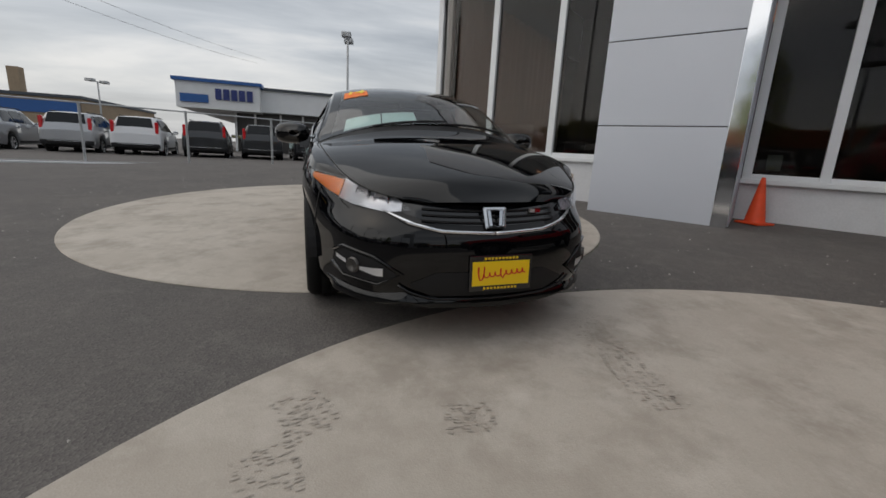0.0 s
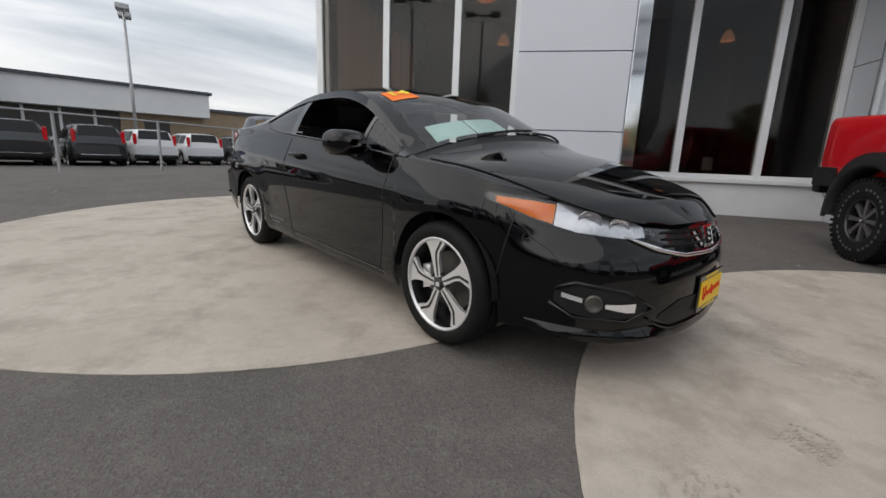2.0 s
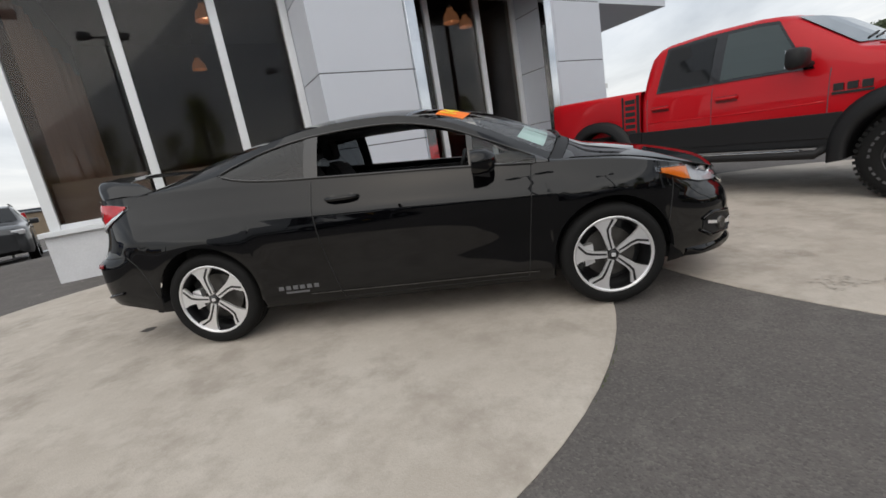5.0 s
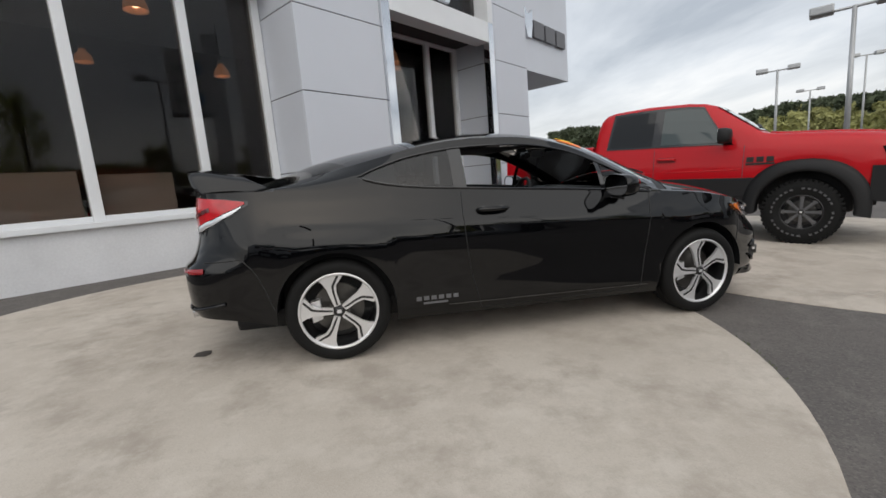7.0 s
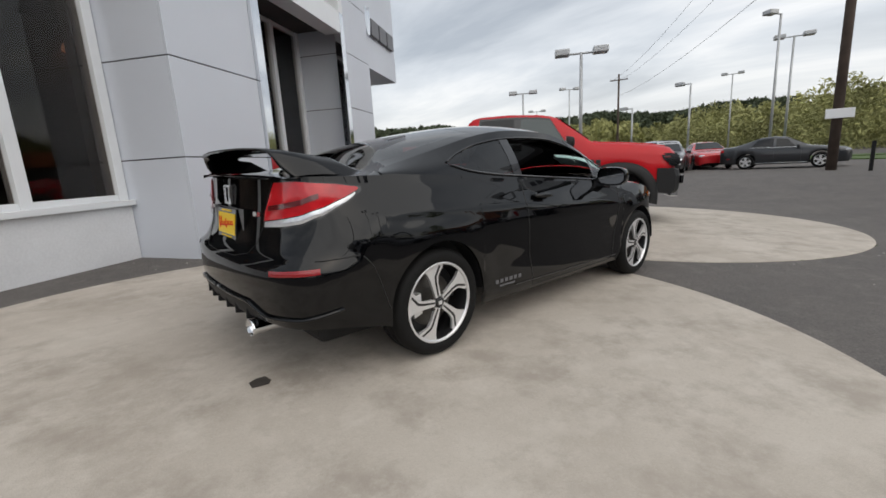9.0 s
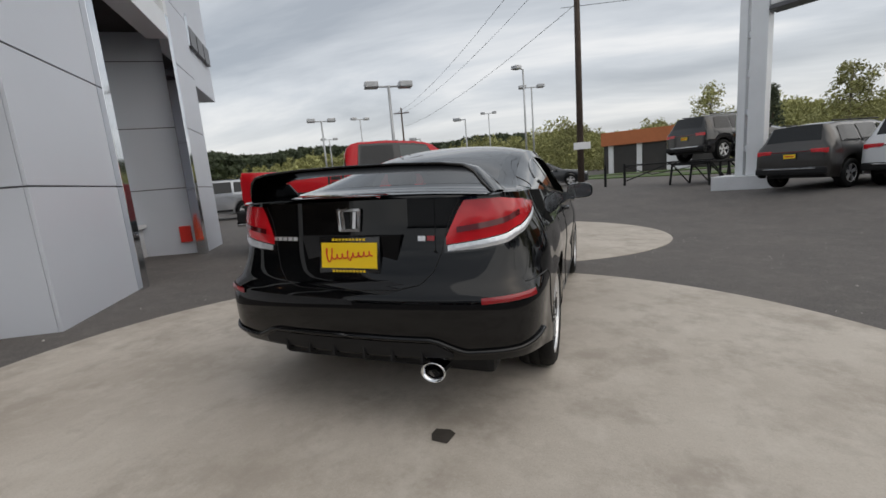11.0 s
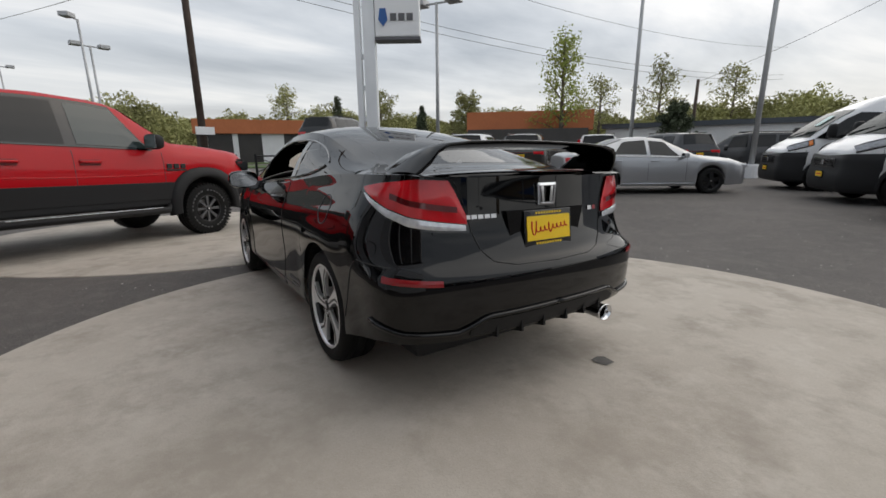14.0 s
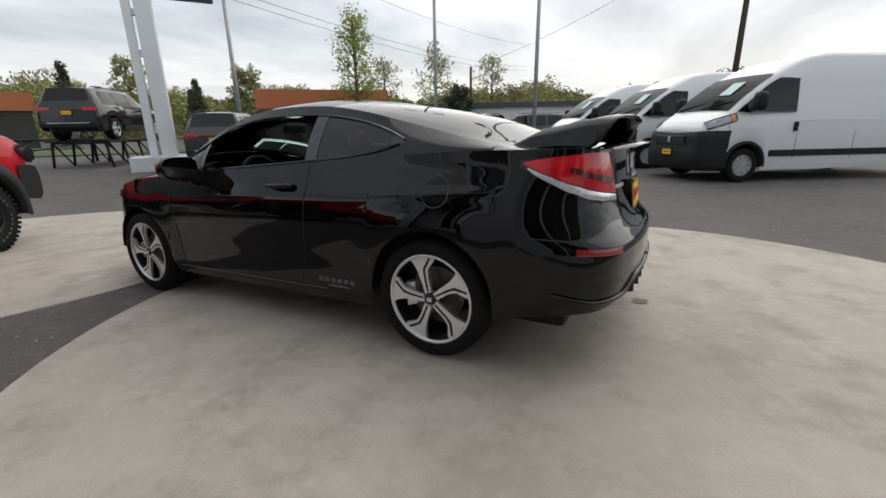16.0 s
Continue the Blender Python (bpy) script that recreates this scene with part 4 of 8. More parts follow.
        # cabin side: belt to roof rail
        wl = lambda x: curve([(-1.14, 0.44), (-1.0, 0.20), (-0.8, 0.10), (-0.5, 0.075), (0.9, 0.06)], x)
        wu = lambda x: curve([(-1.14, 0.46), (-1.06, 0.62), (-0.95, 0.74), (-0.8, 0.81), (-0.5, 0.84), (0.3, 0.86), (0.9, 0.80)], x)

        def S(x, w, off=0.0):
            b, a = P(s_at(x), ztop(x), 0, sg), T(x, sg * 1.0)
            a = Vector((x, sg * curve(ye_k, x), curve(ze_k, x)))
            p = b.lerp(a, w)
            p.y += sg * (0.022 * math.sin(math.pi * min(1, w)) + off)
            return p

        def strip(name, xa, xb, lo, hi, material, n=14, mm=4, off=0.0, label=""):
            bm = bmesh.new()
            grid(bm, [[S(x, lo(x) + (hi(x) - lo(x)) * j / mm, off) for j in range(mm + 1)] for x in np.linspace(xa, xb, n)])
            if sg < 0:
                bmesh.ops.reverse_faces(bm, faces=bm.faces[:])
            bmesh.ops.reverse_faces(bm, faces=bm.faces[:])
            return part(name, bm, material, car, label, smooth=True)

        zero, one = (lambda x: 0.0), (lambda x: 1.0)
        strip("quarter_panel", -1.14, -1.62, zero, one, "black_paint", 16, 8)
        strip("window_ledge", 0.97, -1.14, zero, wl, "black_paint", 40, 2)
        strip("roof_rail", 0.97, -1.14, wu, one, "black_paint", 40, 4)
        strip("door_pillar", -0.455, -0.545, wl, wu, "gloss_black", 4, 4)
        strip("corner_pillar", 0.535, 0.50, wl, wu, "gloss_black", 3, 4)
        strip("quarter_glass", -0.545, -1.14, wl, wu, "dark_glass", 18, 6, -0.004)
        strip("corner_glass", 0.90, 0.535, wl, wu, "car_glass", 10, 4, -0.004)
        strip("mirror_sail", 0.97, 0.90, wl, wu, "gloss_black", 3, 3)
        # window seals
        bm = bmesh.new()
        tube(bm, [S(x, wl(x), 0.004) for x in np.linspace(0.88, -1.10, 30)], 0.007, 6)
        part("belt_seal", bm, "gloss_black", car)
        bm = bmesh.new()
        tube(bm, [S(x, wu(x), 0.002) for x in np.linspace(0.88, -1.12, 36)], 0.006, 6)
        part("window_seal", bm, "gloss_black", car)

        # shut lines
        def line(pts, r=0.003, name="shut_line", mt="black_ink"):
            part(name, tube(bmesh.new(), pts, r, 5), mt, car)
        line([P(s_at(0.80 + 0.10 * (z - 0.25)), z, 0.0005, sg) for z in np.linspace(0.225, 0.915, 24)])
        line([P(s_at(curve([(0.22, -0.40), (0.5, -0.47), (0.8, -0.505), (0.98, -0.50)], z)), z, 0.0005, sg) for z in np.linspace(0.225, 0.98, 24)])
        line([P(s_at(x), 0.225, 0.0005, sg) for x in np.linspace(0.80, -0.40, 30)])
        line([P(s_at(curve([(0.40, 1.64), (0.70, 1.70)], z)), z, 0.0005, sg) for z in np.linspace(0.44, 0.72, 10)])
        line([P(s_at(curve([(0.36, -1.67), (0.60, -1.76), (0.70, -1.85)], z)), z, 0.0005, sg) for z in np.linspace(0.36, 0.665, 12)])
        line([P(s_at(x), curve([(-2.0, 0.66), (-1.85, 0.67), (-1.7, 0.69)], x), 0.0005, sg) for x in np.linspace(-1.83, -2.05, 8)])
        line([T(x, sg * 0.985, 0.003) for x in np.linspace(2.10, 1.1, 30)], 0.003)
        # sill strip
        line([P(s_at(x), 0.262 - 0.014 * (x - 0.3), 0.004, sg) for x in np.linspace(0.86, -0.62, 24)], 0.0028, "sill_strip", "hub_metal")
        # handle
        h = part("door_handle", tube(bmesh.new(), [P(s_at(x), 0.868, o, sg) for x, o in ((-0.20, 0.004), (-0.22, 0.028), (-0.27, 0.036), (-0.36, 0.036), (-0.395, 0.024), (-0.41, 0.004))], [0.010, 0.014, 0.016, 0.016, 0.014, 0.010], 10), "black_paint", car, smooth=True)
        bm = bmesh.new()
        grid(bm, [[P(s_at(x), z, 0.003 - 0.004 * math.cos((x + 0.30) / 0.10 * 1.4), sg) for z in np.linspace(0.845, 0.888, 6)] for x in np.linspace(-0.23, -0.375, 10)])
        part("handle_recess", bm, "gloss_black", car, smooth=True)
        # side lettering as bars
        for j in range(6):
            bm = bmesh.new()
            x = -0.56 - 0.048 * j
            grid(bm, [[P(s_at(x - dx), z, 0.0025, sg) for z in (0.318, 0.345)] for dx in (0, 0.034)])
            part("decal_bar", bm, "decal_grey", car)
        bm = bmesh.new()
        grid(bm, [[P(s_at(x), z, 0.0025, sg) for z in (0.292, 0.306)] for x in np.linspace(-0.63, -0.79, 5)])
        part("decal_bar", bm, "decal_grey", car)
        # door mirror
        mir = new("door_mirror"); mir.parent = car
        mir.matrix_basis = pose(0.57, sg * 0.80, 0.965)
        bm = bmesh.new()
        rows = []
        for k, (dx, ry, rz, cy) in enumerate(((0.085, 0.035, 0.022, 0.115), (0.075, 0.085, 0.05, 0.118), (0.03, 0.118, 0.072, 0.125), (-0.03, 0.122, 0.076, 0.13), (-0.055, 0.118, 0.072, 0.13))):
            rows.append([(dx, sg * (cy + ry * math.copysign(abs(math.cos(a)) ** 0.7, math.cos(a))), 0.01 + rz * math.copysign(abs(math.sin(a)) ** 0.7, math.sin(a))) for a in [2 * math.pi * i / 24 for i in range(24)]])
        grid(bm, rows, close=True)
        bm.faces.new([v for v in bm.verts[:24]])
        part("shell", bm, "black_paint", mir, smooth=True)
        bm = bmesh.new()
        bm.faces.new([bm.verts.new((-0.050, sg * (0.13 + 0.108 * math.copysign(abs(math.cos(a)) ** 0.7, math.cos(a))), 0.01 + 0.064 * math.copysign(abs(math.sin(a)) ** 0.7, math.sin(a)))) for a in [2 * math.pi * i / 24 for i in range(24)]])
        bmesh.ops.recalc_face_normals(bm, faces=bm.faces[:])
        part("mirror_glass", bm, "chrome", mir)
        bm = bmesh.new()
        prism(bm, [(0.05, -0.09), (-0.055, -0.07), (-0.04, 0.0), (0.04, -0.01)], sg * -0.06, sg * 0.08)
        part("stalk", bm, "gloss_black", mir)

        # wheels
        st = {"kind": "twist", "lip": "alloy", "cap": "rim_dark"}
        for xw in (1.31, -1.31):
            wheel_parts(car, xw, sg * 0.752, 0.318 - RIDE, 0.318, 0.236, 0.215, sg, st)

    def band(name, s0, s1, lo, hi, material, parent, off=0.004, n=16, mm=5, sg=1, bulge=0.0, label="", rear=False):
        """A patch lying on the shell between two height curves of the arc length."""
        bm = bmesh.new()
        rows = []
        for s in np.linspace(s0, s1, n):
            a, b = lo(s), hi(s)
            rows.append([P(total - s if rear else s, a + (b - a) * j / mm, off + bulge * math.sin(math.pi * j / mm) * math.sin(math.pi * (s - s0) / (s1 - s0)), sg) for j in range(mm + 1)])
        grid(bm, rows)
        bmesh.ops.recalc_face_normals(bm, faces=bm.faces[:])
        bm.faces.ensure_lookup_table()
        f = bm.faces[len(bm.faces) // 2]
        c = f.calc_center_median()
        if f.normal.x * c.x * 0.4 + f.normal.y * c.y < 0:
            bmesh.ops.reverse_faces(bm, faces=bm.faces[:])
        return part(name, bm, material, parent, label, smooth=True)

    lin = lambda *k: (lambda s: float(np.interp(s, [a for a, _ in k], [b for _, b in k])))
    # nose: upper grille, chrome bar, lower intake, lip
    for sg in (1, -1):
        band("grille", 0.0, 0.50, lin((0, 0.592), (0.30, 0.605), (0.50, 0.655)), lin((0, 0.682), (0.30, 0.692), (0.50, 0.69)), "gloss_black", car, 0.003, 14, 4, sg)
        for dz in (0.02, 0.045, 0.07):
            part("grille_bar", tube(bmesh.new(), [P(s, 0.590 + dz + 0.06 * s * s, 0.010, sg) for s in np.linspace(0.0, 0.36, 12)], 0.005, 6), "plastic", car)
        part("chrome_strip", tube(bmesh.new(), [P(s, float(np.interp(s, [0, 0.26, 0.40, 0.58], [0.566, 0.576, 0.602, 0.655])), 0.010, sg) for s in np.linspace(0.0, 0.58, 26)], [0.0095] * 18 + [0.012, 0.011, 0.010, 0.009, 0.007, 0.006, 0.004, 0.003], 8), "chrome", car, smooth=True)
        band("lower_intake", 0.0, 0.40, lin((0, 0.262), (0.30, 0.262), (0.40, 0.31)), lin((0, 0.385), (0.28, 0.385), (0.40, 0.33)), "plastic", car, 0.003, 14, 4, sg)
        bm = bmesh.new()
        rows = []
        for q in np.linspace(0.0, 0.98, 34):
            z0 = float(np.interp(q, [0, 0.28, 0.42, 0.60, 0.98], [0.205, 0.210, 0.238, 0.208, 0.222]))
            reach = 0.046 * smoothstep(1.0, 0.86, q)
            rows.append([P(q, z0 - 0.016, 0.0, sg), P(q, z0 - 0.012, reach * 0.9, sg), P(q, z0 - 0.003, reach + 0.002, sg), P(q, z0 + 0.006, reach * 0.92 + 0.001, sg), P(q, z0 + 0.034, 0.010, sg), P(q, z0 + 0.044, 0.0, sg)])
        grid(bm, rows)
        bmesh.ops.recalc_face_normals(bm, faces=bm.faces[:])
        part("lip_spoiler", bm, "black_paint", car, smooth=True)
        part("lip_strip", tube(bmesh.new(), [P(s, float(np.interp(s, [0, 0.3, 0.40, 0.46], [0.244, 0.250, 0.282, 0.318])), 0.010, sg) for s in np.linspace(0.0, 0.46, 20)], 0.007, 6), "black_paint", car, smooth=True)
        # fog lamp pocket
        band("fog_pocket", 0.47, 0.86, lin((0.47, 0.345), (0.56, 0.318), (0.78, 0.325), (0.86, 0.375)), lin((0.47, 0.372), (0.58, 0.430), (0.78, 0.452), (0.86, 0.425)), "plastic", car, 0.003, 16, 4, sg)
        part("pocket_rim", tube(bmesh.new(), [P(s, z, 0.006, sg) for s, z in ((0.86, 0.430), (0.78, 0.462), (0.58, 0.440), (0.44, 0.368), (0.56, 0.306), (0.78, 0.312), (0.88, 0.365))], 0.010, 8), "black_paint", car, smooth=True)
        fog = new("fog_lamp"); fog.parent = car
        bm = bmesh.new()
        c0 = P(0.70, 0.382, 0.014, sg)
        spun(bm, [(0.001, -0.004), (0.018, -0.003), (0.030, 0.004), (0.036, 0.005), (0.039, -0.01)], 20)
        nv = (P(0.70, 0.382, 0.1, sg) - P(0.70, 0.382, 0.0, sg)).normalized()
        bmesh.ops.transform(bm, matrix=Matrix.Translation(c0) @ Vector((0, 1, 0)).rotation_difference(nv).to_matrix().to_4x4(), verts=bm.verts[:])
        part("lens", bm, "hub_metal", fog, smooth=True)
        band("chrome_wing", 0.745, 0.83, lin((0.745, 0.383), (0.83, 0.398)), lin((0.745, 0.402), (0.83, 0.418)), "alloy", fog, 0.012, 6, 2, sg)
        band("chrome_wing", 0.53, 0.655, lin((0.53, 0.352), (0.57, 0.352), (0.655, 0.368)), lin((0.53, 0.392), (0.57, 0.388), (0.655, 0.384)), "alloy", fog, 0.012, 8, 2, sg)
        # headlamp
        lo = lin((0.42, 0.655), (0.56, 0.644), (0.80, 0.660), (0.98, 0.700), (1.20, 0.775))
        hi = lin((0.42, 0.672), (0.60, 0.735), (0.80, 0.762), (1.00, 0.785), (1.20, 0.800))
        hl = new("headlamp"); hl.parent = car
        band("housing", 0.42, 1.20, lambda s: lo(s) - 0.004, lambda s: hi(s) + 0.004, "gloss_black", hl, 0.002, 24, 4, sg)
        band("reflector", 0.47, 0.90, lo, hi, "clear_lens", hl, 0.005, 18, 5, sg, 0.006)
        band("turn_signal", 0.905, 1.155, lambda s: lo(s) + 0.004, lambda s: hi(s) - 0.010, "amber", hl, 0.006, 14, 4, sg, 0.004)
        for sc, rr in ((0.60, 0.040), (0.745, 0.046)):
            c0 = P(sc, (lo(sc) + hi(sc)) / 2, 0.008, sg)
            nv = (P(sc, 0.70, 0.1, sg) - P(sc, 0.70, 0.0, sg)).normalized()
            bm = bmesh.new()
            spun(bm, [(0.001, -0.006), (rr * 0.5, -0.002), (rr, 0.008), (rr * 1.06, 0.006), (rr * 1.08, -0.008)], 24)
            bmesh.ops.transform(bm, matrix=Matrix.Translation(c0) @ Vector((0, 1, 0)).rotation_difference(nv).to_matrix().to_4x4(), verts=bm.verts[:])
            part("lamp_bowl", bm, "lamp_bowl", hl, smooth=True)
        band("lens", 0.42, 1.20, lo, hi, "lamp_glass", hl, 0.016, 24, 5, sg, 0.006).visible_shadow = False
        # tail lamp: red above, clear strip below, wrapping the corner
        lo = lin((0.475, 0.800), (0.62, 0.808), (0.80, 0.828), (0.95, 0.865), (1.08, 0.925), (1.16, 0.978))
        hi = lin((0.475, 0.86), (0.56, 1.020), (0.75, 1.026), (1.02, 1.012), (1.16, 0.992))
        md = lin((0.475, 0.832), (0.62, 0.850), (0.80, 0.874), (0.95, 0.905), (1.08, 0.952), (1.16, 0.987))
        tl = new("tail_lamp"); tl.parent = car
        band("housing", 0.468, 1.17, lambda s: lo(s) - 0.006, lambda s: hi(s) + 0.005, "gloss_black", tl, 0.003, 20, 4, sg, rear=True)
        band("red_lens", 0.478, 1.15, md, hi, "red_lens", tl, 0.008, 24, 5, sg, 0.010, rear=True)
        band("inner_band", 0.53, 0.93, lambda s: md(s) + 0.045, lambda s: md(s) + 0.070, "red_dark", tl, 0.020, 14, 2, sg, rear=True)
        band("clear_strip", 0.485, 1.13, lambda s: lo(s) + 0.004, lambda s: md(s) - 0.004, "clear_lens", tl, 0.010, 22, 3, sg, 0.006, rear=True)
        band("reflector", 0.63, 0.90, lin((0.63, 0.590), (0.90, 0.606)), lin((0.63, 0.616), (0.90, 0.634)), "red_reflector", car, 0.006, 10, 3, sg, 0.004, rear=True)
        # lower rear valance
        part("valance_crease", tube(bmesh.new(), [P(total - s, float(np.interp(s, [0, 0.42, 0.55, 0.80, 1.1], [0.435, 0.432, 0.375, 0.385, 0.44])), 0.006, sg) for s in np.linspace(0.0, 1.0, 26)], 0.011, 8), "black_paint", car, smooth=True)
        band("diffuser", 0.0, 0.50, lin((0, 0.345), (0.5, 0.345)), lin((0, 0.418), (0.42, 0.415), (0.5, 0.375)), "plastic", car, 0.004, 14, 3, sg, rear=True)
        for s in (0.08, 0.22, 0.36):
            bm = bmesh.new()
            p = P(total - s, 0.36, 0.0, sg)
            prism(bm, [(p.x - 0.01, 0.40), (p.x - 0.012, 0.325), (p.x + 0.10, 0.30), (p.x + 0.10, 0.40)], p.y - 0.006, p.y + 0.006)
            part("diffuser_fin", bm, "plastic", car)
        # boot outline
        part("shut_line", tube(bmesh.new(), [P(total - s, z, 0.001, sg) for s, z in ((0.0, 0.640), (0.25, 0.645), (0.36, 0.665), (0.42, 0.72), (0.455, 0.80), (0.468, 0.86), (0.50, 0.95), (0.54, 1.02))], 0.0016, 5), "black_ink", car)
        # wing blade end and stand
        rows = []
        bm = bmesh.new()
        for y, zt, ch, x0, th in ((0.0, 1.205, 0.20, -2.17, 0.028), (0.25, 1.203, 0.20, -2.165, 0.028), (0.45, 1.196, 0.205, -2.145, 0.030), (0.545, 1.186, 0.235, -2.125, 0.036), (0.585, 1.165, 0.30, -2.11, 0.050), (0.612, 1.125, 0.37, -2.09, 0.060), (0.640, 1.085, 0.42, -2.06, 0.052), (0.655, 1.060, 0.42, -2.04, 0.03)):
            prof = []
            for k in range(14):
                a = 2 * math.pi * k / 14
                cx, cz = math.cos(a), math.sin(a)
                prof.append((x0 + ch * (0.5 - 0.5 * cx), sg * y, zt - th / 2 + th / 2 * cz * (0.35 + 0.65 * math.sin(math.pi * min(1, max(0.05, (1 - cx) / 2 + 0.25)))) - 0.030 * (1 - cx) / 2 * (1 if y < 0.56 else 0.2)))
            rows.append(prof)
        grid(bm, rows, close=True)
        bmesh.ops.recalc_face_normals(bm, faces=bm.faces[:])
        part("rear_wing", bm, "black_paint", car, smooth=True)
    part("third_stop_lamp", boxed((-2.185, -0.22, 1.052), (-2.10, 0.22, 1.064), 0.004), "red_dark", car)
    # wipers, stickers on the screen
    for q0, q1, xa, xb in ((-0.55, 0.10, 1.0, 0.955), (0.05, 0.70, 1.0, 0.955)):
        part("wiper", tube(bmesh.new(), [T(xa + (xb - xa) * k / 8, q0 + (q1 - q0) * k / 8, 0.014) for k in range(9)], 0.008, 6), "plastic", car)

    def on_screen(name, xa, xb, qa, qb, material, off, label=""):
        bm = bmesh.new()
        grid(bm, [[T(x, q, off) for q in np.linspace(qa, qb, 8)] for x in np.linspace(xa, xb, 6)])
        bmesh.ops.recalc_face_normals(bm, faces=bm.faces[:])
        return part(name, bm, material, car, label)
    on_screen("year_sticker", 0.455, 0.30, -0.86, -0.58, "sticker_orange", 0.004, "orange year sticker on the windscreen")
    p, px, pq = T(0.365, -0.725, 0.010), T(0.35, -0.725, 0.010), T(0.365, -0.69, 0.010)
    ux, uy = (pq - p).normalized(), (px - p).normalized()
    nz = ux.cross(uy).normalized(); uy = nz.cross(ux)
    words("14", 0.15, "sticker_yellow", car, Matrix.Translation(p) @ Matrix((ux, uy, nz)).transposed().to_4x4(), "year_number", 0.001, bold=0.004)
    on_screen("price_sheet", 0.92, 0.765, -0.80, -0.47, "doc", -0.014, "pale green document inside the windscreen")
    on_screen("price_sheet", 0.92, 0.765, -0.46, -0.14, "doc", -0.014, "pale green document inside the windscreen")
    # badges
    def badge(m, w, h):
        b = new("badge"); b.parent = car; b.matrix_basis = m
        o = [(-w / 2, h / 2), (w / 2, h / 2), (w * 0.43, -h / 2), (-w * 0.43, -h / 2)]
        i = [(a * 0.74, c * 0.76) for a, c in o]
        bm = bmesh.new()
        vs = [[bm.verts.new((p[0], p[1], z)) for p in ring] for ring, z in ((o, 0), (o, 0.012), (i, 0.014), (i, 0.004))]
        for ra, rb in zip(vs, vs[1:]):
            for k in range(4):
                bm.faces.new((ra[k], ra[(k + 1) % 4], rb[(k + 1) % 4], rb[k]))
        bmesh.ops.recalc_face_normals(bm, faces=bm.faces[:])
        bmesh.ops.bevel(bm, geom=[e for e in bm.edges], offset=0.003, segments=2, affect="EDGES")
        part("ring", bm, "chrome", b)
        for sx in (-1, 1):
            part("upright", prism(bmesh.new(), [(sx * w * 0.20, h * 0.36), (sx * w * 0.33, h * 0.36), (sx * w * 0.27, -h * 0.36), (sx * w * 0.14, -h * 0.36)], 0.002, 0.012, "z"), "chrome", b)
        return b
    pf = P(0, 0.632, 0.026)
    badge(Matrix.Translation(pf) @ pose(0, 0, 0, 72, 0, 90), 0.118, 0.100)
    badge(Matrix.Translation(P(total, 0.948, 0.004)) @ pose(0, 0, 0, 88, 0, -90), 0.128, 0.105)
    flat = lambda z: (lambda q: z)
    b = new("model_badge"); b.parent = car
    for k in range(5):
        band("bar", 0.316 + k * 0.035, 0.345 + k * 0.035, flat(0.852), flat(0.870), "alloy", b, 0.005, 3, 2, 1, rear=True)
    b = new("model_badge"); b.parent = car
    for k in range(2):
        band("bar", 0.345 + k * 0.042, 0.380 + k * 0.042, flat(0.850), flat(0.872), "red_reflector" if k else "alloy", b, 0.005, 3, 2, -1, rear=True)
    b = new("grille_badge"); b.parent = car
    part("bar", boxed((2.165, 0.20, 0.652), (2.19, 0.225, 0.668)), "alloy", b)
    part("bar", boxed((2.165, 0.230, 0.652), (2.19, 0.255, 0.668)), "red_reflector", b)

    def plate(m, w=0.305, h=0.153):
        pl = new("dealer_plate"); pl.parent = car; pl.matrix_basis = m
        part("frame", boxed((-w / 2 - 0.008, -h / 2 - 0.010, 0), (w / 2 + 0.008, h / 2 + 0.010, 0.010), 0.004), "gloss_black", pl)
        part("sheet", boxed((-w / 2 + 0.006, -h / 2 + 0.018, 0.011), (w / 2 - 0.006, h / 2 - 0.018, 0.013)), "yellow", pl)
        for k in range(10):
            for yc in (h / 2 - 0.004, -h / 2 + 0.004):
                part("frame_bar", boxed((-0.088 + 0.018 * k, yc - 0.005, 0.0105), (-0.077 + 0.018 * k, yc + 0.005, 0.012)), "yellow", pl)
        stroke = []
        for k in range(90):
            f = k / 89
            tall = 0.034 if f < 0.14 else (0.024 if 0.44 < f < 0.54 else 0.011)
            stroke.append((-0.124 + 0.248 * f + 0.007 * math.cos(k * 0.62), -0.012 + 0.022 * f + tall * math.sin(k * 0.62) + (0.012 if f < 0.14 else 0.0), 0.0142))
        part("script_bar", tube(bmesh.new(), stroke, 0.0034, 5), "red_ink", pl)
    plate(Matrix.Translation((2.262, 0.03, 0.378)) @ pose(0, 0, 0, 88, 0, 90))
    # rear plate recess
    bm = bmesh.new()
    prism(bm, [(0.262, 0.880), (-0.262, 0.880), (-0.222, 0.70), (-0.185, 0.680), (0.185, 0.680), (0.222, 0.70)], -2.158, -2.140, "x")
    part("plate_recess", bm, "black_paint", car)
    plate(Matrix.Translation((-2.164, 0.0, 0.788)) @ pose(0, 0, 0, 84, 0, -90))
    # exhaust
    bm = bmesh.new()
    spun(bm, [(0.036, -0.14), (0.042, 0.02), (0.046, 0.035), (0.041, 0.036), (0.036, 0.0), (0.034, -0.13)], 24)
    bmesh.ops.transform(bm, matrix=Matrix.Translation((-2.20, -0.41, 0.288)) @ pose(0, 0, 0, 0, 0, 90) @ Matrix.Diagonal((1.25, 1, 1, 1)), verts=bm.verts[:])
    part("exhaust_tip", bm, "chrome", car, smooth=True)
    part("silencer", boxed((-2.0, -0.5, 0.24), (-1.7, 0.2, 0.34), 0.04), "plastic", car)
